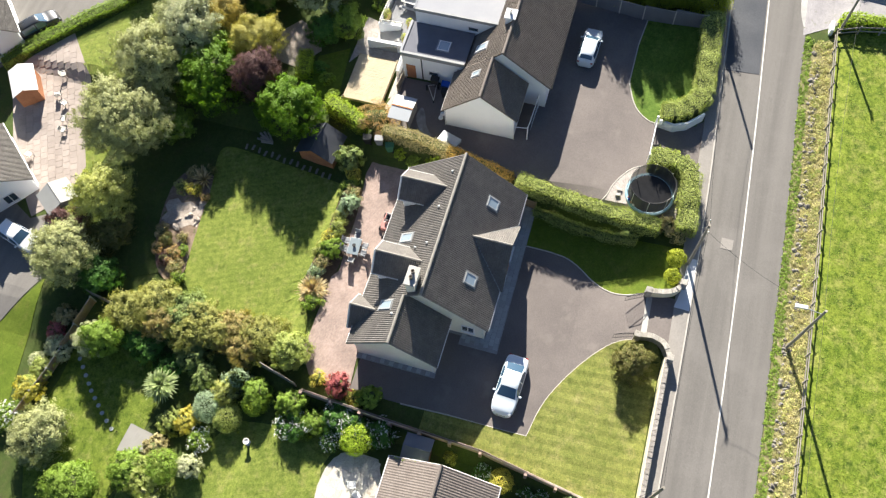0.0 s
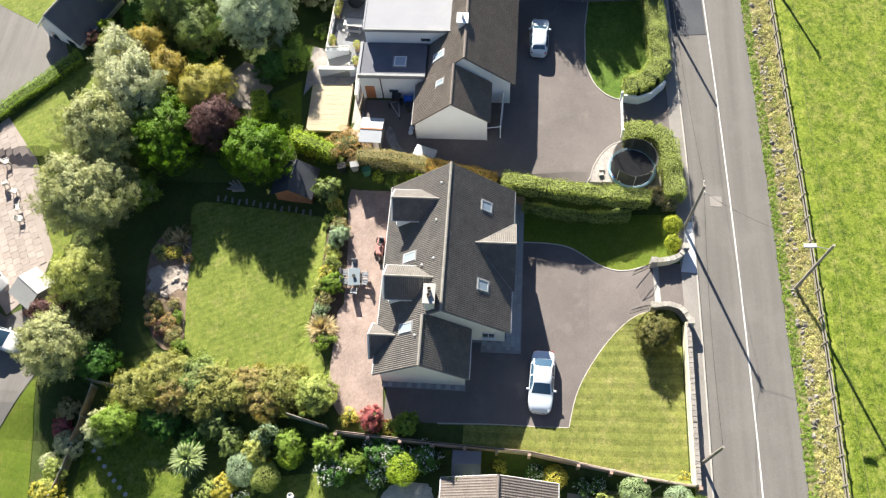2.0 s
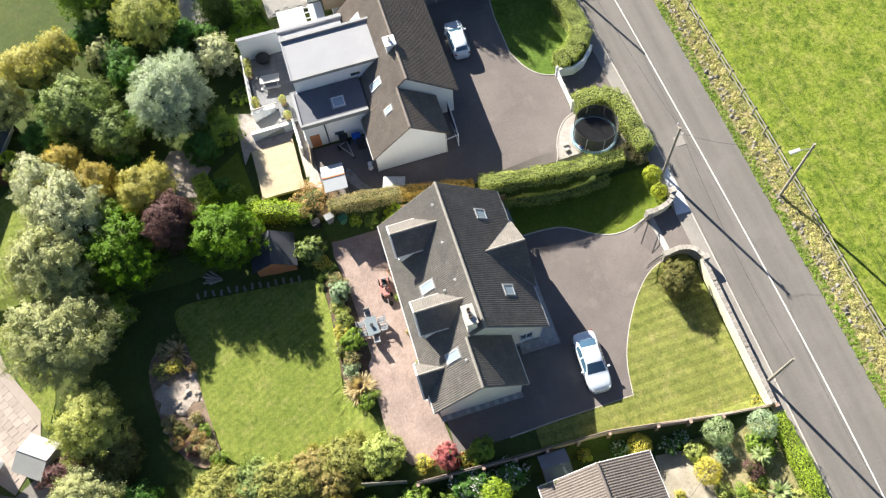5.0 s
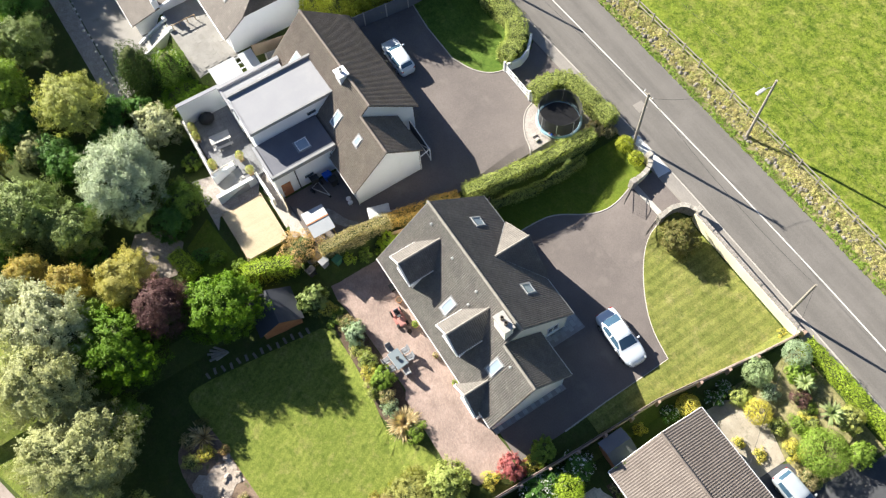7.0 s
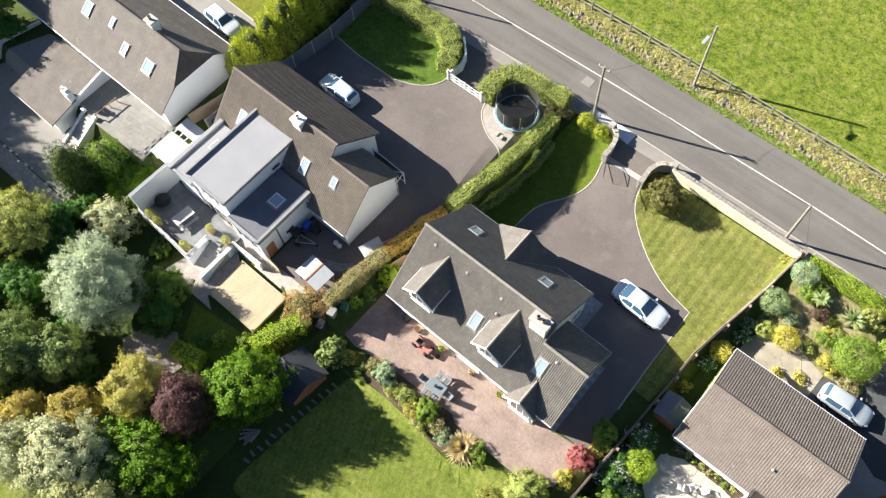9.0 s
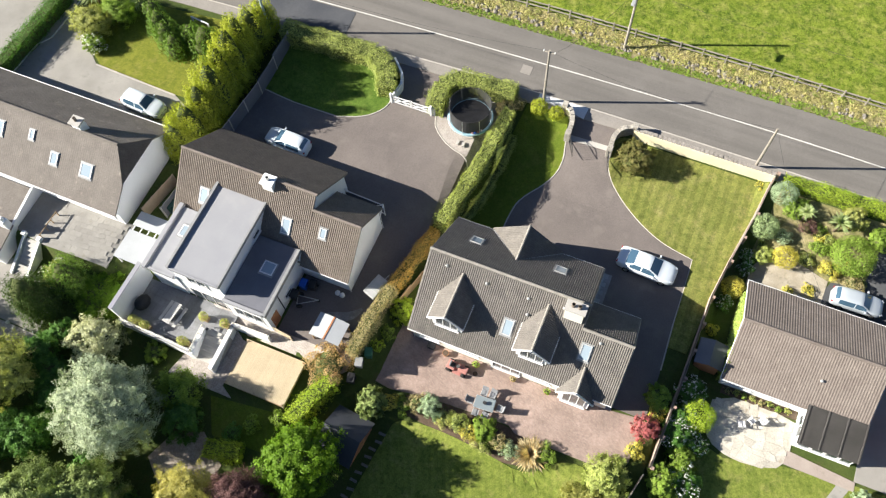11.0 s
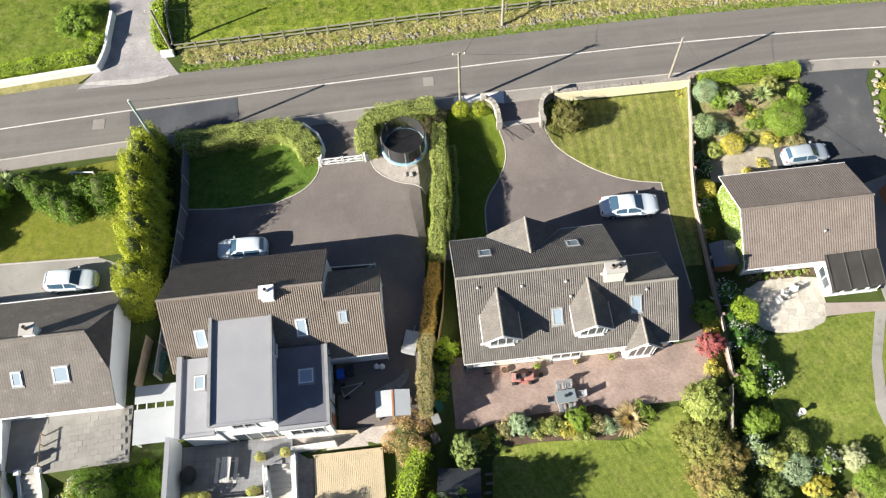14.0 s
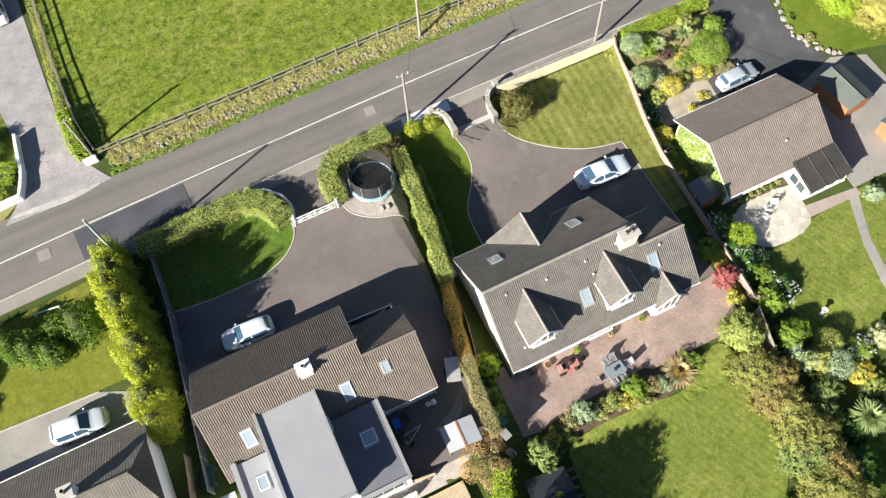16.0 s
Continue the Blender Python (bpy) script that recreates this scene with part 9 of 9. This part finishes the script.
bs_ = thing("log_store", "small lean-to store with white sheet roof and rusty ridge", "shed", (-5.85, -7.9, ground_z(-5.85, -7.9)), -2)
for a in (-1.25, 1.25):
    for b in (-0.85, 0.85):
        part("post", box(a - 0.05, a + 0.05, b - 0.05, b + 0.05, -0.1, 1.5), M["wood"], bs_)
part("back_panel", box(-1.25, 1.25, 0.85, 0.9, 0, 1.5), M["wood_grey"], bs_)
for sg in (-1, 1):
    bm = box(0, 1.34, -1.02, 1.02, 0, 0.04)
    moved(bm, pose(0, 0, 1.72, 0, 8) if sg > 0 else pose(0, 0, 1.72, 0, 8, 180))
    part("roof_sheet", bm, M["sheet_pale"], bs_, "stained white sheet")
part("ridge_cap", box(-0.07, 0.07, -1.03, 1.03, 1.73, 1.79), M["rust"], bs_, "rusty metal ridge strip")

dk_ = thing("deck", "new pale timber garden deck", "deck", (-9.7, -12.7, 0.3), 0)
for i in range(36):
    x = -12.5 + i * 0.148
    part("board", box(x, x + 0.138, -14.72 + 0.002 * i, -10.78, 0.72 + 0.004 * (i % 2), 0.78 + 0.004 * (i % 2)), M["deck"], dk_, "", "", True)
for y in (-14.65, -12.7, -10.9):
    part("joist", box(-12.5, -7.2, y - 0.04, y + 0.04, 0.4, 0.72), M["wood"], dk_, "", "", True)
for x, y in ((-12.4, -10.85), (-7.25, -10.85), (-7.25, -14.6), (-12.4, -14.6), (-9.8, -14.6)):
    part("post", box(x - 0.06, x + 0.06, y - 0.06, y + 0.06, 0.0, 0.95), M["wood_fence"], dk_, "", "", True)
part("edge_board", box(-12.55, -7.1, -10.78, -10.72, 0.45, 0.95), M["deck"], dk_, "", "", True)
part("edge_board", box(-7.16, -7.1, -14.75, -10.78, 0.45, 0.8), M["deck"], dk_, "", "", True)

cn_ = thing("canopy", "white sheet canopy over the side passage", "canopy", (-24.2, -6.7, 1.3))
for y0, y1 in ((-5.8, -4.4), (-8.95, -6.25)):
    bm = box(-25.75, -22.6, y0, y1, 3.3, 3.36)
    part("roof_sheet", bm, M["sheet_pale"], cn_, "white corrugated sheet", "", True)
for i in range(5):
    part("rafter", box(-25.6 + i * 0.72, -25.52 + i * 0.72, -8.9, -4.5, 3.2, 3.3), M["white_paint"], cn_, "", "", True)
for x, y in ((-25.6, -8.8), (-25.6, -4.6), (-22.75, -8.8)):
    part("post", box(x - 0.05, x + 0.05, y - 0.05, y + 0.05, 0.5, 3.25), M["white_paint"], cn_, "", "", True)

# garden steps between low white walls, and a rail on the patio
gs_ = thing("garden_steps", "concrete garden steps between low white walls", "steps", (-33.9, -11.6, 0.8))
for i in range(9):
    part("step", box(-34.5, -33.3, -10.35 - 0.34 * i, -10.0 - 0.34 * i, 0.5, 2.3 - 0.165 * i), M["concrete"], gs_, "", "", True)
for x in (-34.75, -33.15):
    part("side_wall", profile_x([(-13.2, 0.4), (-9.9, 0.4), (-9.9, 2.6), (-13.2, 1.1)], x - 0.11, x + 0.11), M["white"], gs_, "", "", True)
    part("pillar", box(x - 0.2, x + 0.2, -10.05, -9.65, 0.6, 2.8, None, 0.03), M["white"], gs_, "", "", True)
pr_ = thing("rail_fence", "low dark timber rail across the patio", "fence", (-33.0, -8.5, 2.4))
for i in range(4):
    part("post", box(-33.05, -32.97, -9.6 + 0.8 * i - 0.04, -9.6 + 0.8 * i + 0.04, 2.3, 3.15), M["wood"], pr_, "", "", True)
for z in (3.08,):
    part("rail", box(-33.03, -32.99, -9.7, -7.1, z - 0.05, z + 0.05), M["wood"], pr_, "", "", True)

tk_ = thing("oil_tank", "dark green ribbed plastic oil tank", "oil tank", (-24.3, -2.2, 1.45), 75)
part("shell", box(-0.85, 0.85, -0.45, 0.45, 0.15, 1.15, None, 0.14), M["tank"], tk_, "", "", False, True)
for i in range(5):
    part("rib", box(-0.72 + i * 0.33, -0.6 + i * 0.33, -0.48, 0.48, 0.2, 1.18, None, 0.03), M["tank"], tk_)
part("filler_cap", cyl(0.1, 0.1, 1.15, 1.22, 12), M["black"], tk_)
for a in (-0.6, 0.6):
    part("support", box(a - 0.12, a + 0.12, -0.45, 0.45, -0.05, 0.15), M["concrete"], tk_)

pb_ = thing("picnic_bench", "pale grey painted picnic table with benches", "picnic table", (-19.0, -11.3, 1.4), 84)
for i in range(4):
    part("top_board", box(-0.95, 0.95, -0.36 + i * 0.18, -0.2 + i * 0.18, 0.72, 0.76), M["pale_wood"], pb_)
for s in (-1, 1):
    part("bench_board", box(-0.95, 0.95, s * 0.72 - 0.13, s * 0.72 + 0.13, 0.42, 0.46), M["pale_wood"], pb_)
    part("leg", tube([(s * 0.7, -0.7, 0), (s * 0.7, -0.25, 0.72)], 0.04, 4), M["pale_wood"], pb_)
    part("leg", tube([(s * 0.7, 0.7, 0), (s * 0.7, 0.25, 0.72)], 0.04, 4), M["pale_wood"], pb_)
    part("crossbar", box(s * 0.7 - 0.03, s * 0.7 + 0.03, -0.8, 0.8, 0.34, 0.42), M["pale_wood"], pb_)
bq_ = thing("barbecue", "kettle barbecue under a black fabric cover", "barbecue", (-21.9, -11.4, 1.4), 80)
bm = bmesh.new()
bmesh.ops.create_icosphere(bm, subdivisions=3, radius=1.0)
for v in bm.verts:
    k_ = 1 + 0.05 * math.sin(9 * math.atan2(v.co.y, v.co.x) + 3 * v.co.z)
    v.co = Vector((0.75 * k_ * v.co.x, 0.6 * k_ * v.co.y, max(0.0, 0.55 + 0.6 * v.co.z)))
part("cover", bm, M["black"], bq_, "", "", False, True)
for x, y, a in ((-21.6, -13.0, 1.2), (-16.9, -13.1, 1.0), (-16.4, -10.6, 0.7), (-14.45, -10.5, 0.7), (-20.6, -13.1, 0.8)):
    p_ = thing("planter", "low planter filled with golden foliage on the terrace", "planter", (x, y, 1.4), 0, "terrace planters")
    part("box", box(-a / 2, a / 2, -0.22, 0.22, 0, 0.36, None, 0.02), M["wood"], p_)
    P, N, s = cloud([((0, 0, 0.65), (a * 0.55, 0.38, 0.55))], 420, 0.08)
    leaf_mesh("foliage", P, N, s, L["olive"], p_)


def plastic_chair(x, y, rz, m_="gloss_white", label="white moulded plastic garden chair"):
    c = thing("garden_chair", label, "chair", (x, y, ground_z(x, y) + 0.06), rz, "plastic garden chairs")
    part("seat", box(-0.25, 0.25, -0.25, 0.25, 0.4, 0.44, None, 0.01), M[m_], c)
    part("backrest", moved(box(-0.25, 0.25, -0.02, 0.02, 0, 0.45, None, 0.015), pose(0, -0.24, 0.42, 12)), M[m_], c)
    for a in (-0.23, 0.23):
        part("armrest", box(a - 0.03, a + 0.03, -0.25, 0.22, 0.6, 0.63), M[m_], c)
        for b in (-0.22, 0.22):
            part("leg", box(a - 0.025, a + 0.025, b - 0.025, b + 0.025, 0, 0.6 if b > 0 else 0.42), M[m_], c)


for x, y, r in ((27.1, -1.9, 20), (27.8, -1.3, -30), (28.6, -1.0, 60)):
    plastic_chair(x, y, r)
for x, y, r in ((-3.4, -44.2, 30), (-1.0, -43.6, 120), (-0.2, -42.4, 70), (1.6, -41.5, 200), (2.8, -40.9, 10), (6.2, -42.9, 80)):
    plastic_chair(x, y, r, "dish", "pale garden chair on the slab yard")


def bird_bath(x, y, label, r=0.27, hh=0.75):
    b = thing("bird_bath", label, "bird bath", (x, y, ground_z(x, y)))
    bm = cyl(0.24, 0.2, 0, 0.08, 14)
    cyl(0.13, 0.1, 0.08, hh * 0.5, 12, bm)
    cyl(0.1, 0.14, hh * 0.5, hh, 12, bm)
    part("pedestal", bm, M["dish"], b)
    bm = bmesh.new()
    n = 20
    rings = [[bm.verts.new((q * math.cos(2 * math.pi * i / n), q * math.sin(2 * math.pi * i / n), h)) for i in range(n)] for q, h in ((0.12, hh - 0.02), (r, hh + 0.1), (r, hh + 0.14), (r - 0.06, hh + 0.14), (0.1, hh + 0.05))]
    for a, c in zip(rings, rings[1:]):
        for i in range(n):
            bm.faces.new((a[i], a[(i + 1) % n], c[(i + 1) % n], c[i]))
    bm.faces.new(rings[-1])
    part("basin", bm, M["dish"], b)


bird_bath(26.25, -11.4, "pale stone bird bath on the lawn")
bird_bath(35.6, -9.4, "pale stone garden ornament by the path", 0.25, 0.6)

# steps from patio to lawn, stepping stones, logs
gs_ = thing("garden_steps", "grey stone steps from patio to lawn", "steps", (0.7, -11, -0.5))
for i in range(6):
    y = -9.75 - i * 0.42
    part("step", box(0.0 + 0.12 * i, 1.35 + 0.05 * i, y - 0.4, y, -1.2, -0.16 - 0.12 * i, None, 0.015), M["lead"], gs_, "", "", True)
for i in range(14):
    f = i / 13
    x, y = 1.0 - 1.2 * f + 0.1 * math.sin(i * 2), -13.4 - 9.0 * f
    s_ = thing("stepping_stone", "flat grey stepping stone set in grass", "stone", (x - 0.1, y, ground_z(x, y) + 0.07), 8 * math.sin(3 * i), "stepping stones")
    part("stone", box(-0.3, 0.3, -0.11, 0.11, -0.05, 0.04, None, 0.02), M["slab_bed"], s_)
for i, (x, y) in enumerate(((23.5, -28.7), (24.1, -28.1), (24.7, -27.5), (25.3, -26.9), (25.8, -26.4), (26.3, -25.8), (26.8, -25.2), (27.3, -24.6), (27.8, -23.9), (28.3, -23.2))):
    s_ = thing("stepping_stone", "pale stepping stone in rough grass", "stone", (x, y, ground_z(x, y) + 0.045), 40 * i, "stepping stones")
    part("stone", cyl(0.2, 0.19, -0.05, 0.05, 7), M["slab_blue"], s_)
drape("path_4", [(27.4, -21.8), (27.8, -19.2), (29.3, -19.2), (29.8, -22)], M["drive_concrete"], 0.05, "small grey concrete pad", "path")
for i in range(7):
    x, y = -1.9 + 0.13 * i, -20.6 - 0.25 * (i % 3)
    l_ = thing("log", "cut grey log lying by the shed", "log", (x, y, ground_z(x, y) + 0.1), 40 + 9 * i, "logs")
    part("log", moved(cyl(0.11, 0.1, -0.6, 0.6, 9), pose(0, 0, 0.02 + 0.05 * (i % 2), 0, 90)), M["wood_grey"], l_)
for i in range(9):
    f = i / 8
    x, y = 33.4 + 1.7 * (1 - f) ** 2, -4.6 - 9.0 * f
    s_ = thing("stepping_stone", "round pale slab in the concrete path", "stone", (x - 0.1, y, ground_z(x, y) + 0.065), 0, "path slabs")
    part("stone", cyl(0.19, 0.19, -0.03, 0.02, 12), M["slab"], s_)

sk_ = thing("stone_edging", "row of pale stones edging the concrete yard", "stones", (-40, -17.0, 0.8))
r_ = np.random.RandomState(31)
for i in range(24):
    bm = bmesh.new()
    bmesh.ops.create_icosphere(bm, subdivisions=1, radius=0.11 + 0.08 * r_.rand(), matrix=pose(-49 + i * 0.83 + 0.15 * r_.rand(), -17.05 + 0.15 * r_.normal(), 0.9, 40 * r_.rand(), 30 * r_.rand(), 90 * r_.rand()))
    part("stone", bm, M["dish"], sk_, "", "", True)

# garden ivy on the bungalow's gable
iv_ = thing("ivy", "bright green ivy covering the bungalow's gable", "climbing plant", (24.6, 4.8, -1.1))
k_ = 2600
yy_ = rng.rand(k_) * 7.6 + 1.0
zz_ = rng.rand(k_) * (np.clip(3.6 - 0.52 * abs(yy_ - 4.8), 1.4, None) + 1.1)
P_ = np.stack([-0.06 - 0.12 * rng.rand(k_), yy_ - 4.8, zz_], 1)
leaf_mesh("foliage", P_, np.array([-1, 0, 0.35]) + 0.5 * rng.normal(size=(k_, 3)), 0.2 * (0.6 + 0.8 * rng.rand(k_)), L["ivy"], iv_)

# two houses of the close to the south-west
h_ = house_far("house", "white gabled house with dark roof in the close", (5.8, 13.6, -47.6, -42.0), -1.5, 1.0, 3.4, M["tile_a"], True)
h_.matrix_basis = pose(9.0, -44.6, -1.5, 0, 0, 52)
h_ = house_far("house", "white gabled house with dark roof beyond the hedge", (-20, -6, -64, -57), -1.5, 1.5, 4.6, M["tile_a"], True)
h_.matrix_basis = pose(-8.4, -57.0, -1.5, 0, 0, 45)


# dark-roofed house beyond the belt of trees
fh_ = thing("house", "white gabled house with a dark slate roof", "house", (-20.9, -40.4, -1.2), -25)
part("wall", profile_x([(-2.55, -0.3), (2.55, -0.3), (2.55, 2.6), (0, 5.2), (-2.55, 2.6)], -3.5, 3.5), M["white"], fh_, "white render")
for sg in (-1, 1):
    bm = bmesh.new()
    pts = [(-3.8, sg * 2.9, 2.35), (3.8, sg * 2.9, 2.35), (3.8, 0, 5.35), (-3.8, 0, 5.35)]
    v0 = [bm.verts.new(p) for p in pts]
    v1 = [bm.verts.new((p[0], p[1], p[2] + 0.1)) for p in pts]
    bm.faces.new(v1)
    bm.faces.new(v0[::-1])
    for i in range(4):
        bm.faces.new((v0[i], v0[(i + 1) % 4], v1[(i + 1) % 4], v1[i]))
    part("roof_slope", bm, M["felt_roof"], fh_, "dark slates")
    part("gutter", rod((-3.7, sg * 2.95, 2.35), (3.7, sg * 2.95, 2.35), 0.06, None, 6), M["gloss_white"], fh_)
    for e in (-3.82, 3.82):
        part("bargeboard", rod((e, sg * 2.9, 2.35), (e, 0, 5.35), 0.1, None, 4), M["gloss_white"], fh_)
part("ridge_tiles", rod((-3.8, 0, 5.45), (3.8, 0, 5.45), 0.12, None, 8), M["ridge_a"], fh_)
for y in (-1.2, 1.2):
    wf_ = part("window", box(3.48, 3.56, y - 0.6, y + 0.6, 0.9, 2.1), M["gloss_white"], fh_)
    part("pane", box(3.56, 3.58, y - 0.52, y + 0.52, 0.98, 2.02), M["glass"], wf_)

# rocks lying in the stony bed
rb_ = np.random.RandomState(12)
for i in range(14):
    x, y = 6.6 + 5.6 * rb_.rand(), -27.0 + 3.2 * rb_.rand()
    k_ = 0.14 + 0.2 * rb_.rand()
    rk_ = thing("rock", "pale weathered rock lying in the stony bed", "rock", (x, y, ground_z(x, y) + 0.09), 360 * rb_.rand(), "rocks in the bed")
    bm = bmesh.new()
    bmesh.ops.create_icosphere(bm, subdivisions=2, radius=1.0)
    for v in bm.verts:
        q_ = 1 + 0.18 * math.sin(4 * v.co.x + i) + 0.15 * math.sin(5 * v.co.y + 2 * i) + 0.1 * math.sin(7 * v.co.z + i)
        v.co = Vector((v.co.x * k_ * 1.4 * q_, v.co.y * k_ * q_, v.co.z * k_ * 0.6 * q_ + 0.02))
    part("stone", bm, M["rock_pale"], rk_)

# stones edging the lawn beside the dark drive
rr_ = np.random.RandomState(77)
for i, (x, y) in enumerate(resample([(41.9, 19.6), (41.3, 15.6), (41.5, 13.4), (42.8, 11.3), (44.2, 9.9)], 0.48)):
    x, y = x + 0.14 * rr_.normal(), y + 0.12 * rr_.normal()
    k_ = 0.16 + 0.14 * rr_.rand()
    st_ = thing("rockery_stone", "rough grey-brown stone edging the lawn", "stone", (x, y, ground_z(x, y) + 0.05), 360 * rr_.rand(), "rockery stones")
    bm = bmesh.new()
    bmesh.ops.create_icosphere(bm, subdivisions=2, radius=1.0)
    for v in bm.verts:
        q_ = 1 + 0.16 * math.sin(4 * v.co.x + i) + 0.14 * math.sin(5 * v.co.y + 2 * i)
        v.co = Vector((v.co.x * k_ * 1.35 * q_, v.co.y * k_ * q_, v.co.z * k_ * 0.7 * q_ + 0.03))
    part("stone", bm, M["cap_stone"], st_)

# ---- paving slabs, each a piece of its own ----
def inside(p, poly):
    c = False
    for (x0, y0), (x1, y1) in zip(poly, poly[1:] + poly[:1]):
        if (y0 > p[1]) != (y1 > p[1]) and p[0] < x0 + (p[1] - y0) * (x1 - x0) / (y1 - y0):
            c = not c
    return c


def on_ground(x, y, rise, rz):
    """A pose on the ground, tilted with it."""
    dx, dy = ((ground_z(x + 0.3 * a, y + 0.3 * b) - ground_z(x - 0.3 * a, y - 0.3 * b)) / 0.6 for a, b in ((1, 0), (0, 1)))
    n = Vector((-dx, -dy, 1)).normalized()
    return Matrix.Translation((x, y, ground_z(x, y) + rise)) @ Vector((0, 0, 1)).rotation_difference(n).to_matrix().to_4x4() @ pose(0, 0, 0, 0, 0, rz)


def slabs(under, poly, w, h, rz, material, seed, gap=0.014, name="slab"):
    """Square slabs in rows on a paved yard."""
    r = np.random.RandomState(seed)
    own = bpy.data.objects[under]
    me = bpy.data.meshes.new(name)
    bm = box(-w / 2 + gap, w / 2 - gap, -h / 2 + gap, h / 2 - gap, -0.05, 0.0)
    bm.to_mesh(me)
    bm.free()
    me.materials.append(material)
    cx, cy = (sum(p[i] for p in poly) / len(poly) for i in (0, 1))
    ca, sa = math.cos(radians(rz)), math.sin(radians(rz))
    for i in range(-30, 31):
        for j in range(-30, 31):
            u, v = (i + 0.5 * (j % 2)) * w, j * h
            x, y = cx + ca * u - sa * v, cy + sa * u + ca * v
            if all(inside((x + ca * a * w / 2 - sa * b * h / 2, y + sa * a * w / 2 + ca * b * h / 2), poly) for a in (-0.9, 0.9) for b in (-0.9, 0.9)):
                ob = new(name, me)
                ob.parent = own
                ob.matrix_basis = on_ground(x, y, 0.085 + 0.008 * r.rand(), rz + 0.6 * r.normal()) @ pose(0, 0, 0, 0.5 * r.normal(), 0.5 * r.normal())


def flags(under, poly, size, material, seed):
    """Irregular flagstones fitted together."""
    r = np.random.RandomState(seed)
    own = bpy.data.objects[under]
    x0, y0 = min(p[0] for p in poly), min(p[1] for p in poly)
    nx, ny = (int((max(p[i] for p in poly) - min(p[i] for p in poly)) / size) + 2 for i in (0, 1))
    g = {(i, j): (x0 + (i + 0.34 * r.normal() * 0.6 + 0.3 * (j % 2)) * size, y0 + (j + 0.34 * r.normal() * 0.6) * size) for i in range(-1, nx + 1) for j in range(-1, ny + 1)}
    for i in range(-1, nx):
        for j in range(-1, ny):
            q = [g[i, j], g[i + 1, j], g[i + 1, j + 1], g[i, j + 1]]
            cx, cy = (sum(p[k] for p in q) / 4 for k in (0, 1))
            if not inside((cx, cy), poly):
                continue
            q = [(cx + (x - cx) * 0.98, cy + (y - cy) * 0.98) for x, y in q]
            q = [p if inside(p, poly) else (cx + (p[0] - cx) * 0.5, cy + (p[1] - cy) * 0.5) for p in q]
            bm = prism([(x - cx, y - cy) for x, y in q], -0.05, 0.0)
            ob = part("flagstone", bm, material)
            ob.parent = own
            ob.matrix_basis = on_ground(cx, cy, 0.085 + 0.012 * r.rand(), 0)


slabs("patio_2", [(-35.7, -5.8), (-26.4, -5.8), (-26.5, -9.8), (-33.2, -10.0), (-35.7, -9.6)], 0.6, 0.45, 4, M["slab"], 1, 0.005)
flags("patio_3", rounded([(24.7, 0.1), (24.6, -3.2), (25.8, -4.4), (28.5, -4.7), (31.1, -3.8), (31.1, -1.0), (31.1, 0.1)], 1, True), 0.72, M["flag"], 2)
slabs("patio_4", [(-8.0, -45.4), (-3.8, -41.4), (1.5, -39.6), (5.9, -37.1), (9.4, -37.4), (11.8, -39.5), (6.8, -44.3), (-3, -50.0)], 0.72, 0.72, 30, M["slab_pink"], 4)
slabs("path_1", [(-0.6, 6.3), (13.8, 6.35), (13.8, 3.0), (13.0, 3.0), (13.0, 1.9), (17.2, 1.9), (17.2, -5.0), (16.3, -5.0), (16.3, 1.2), (12.5, 1.2), (12.5, 5.0), (-0.6, 5.0)], 0.6, 0.4, 0, M["slab_blue"], 5)
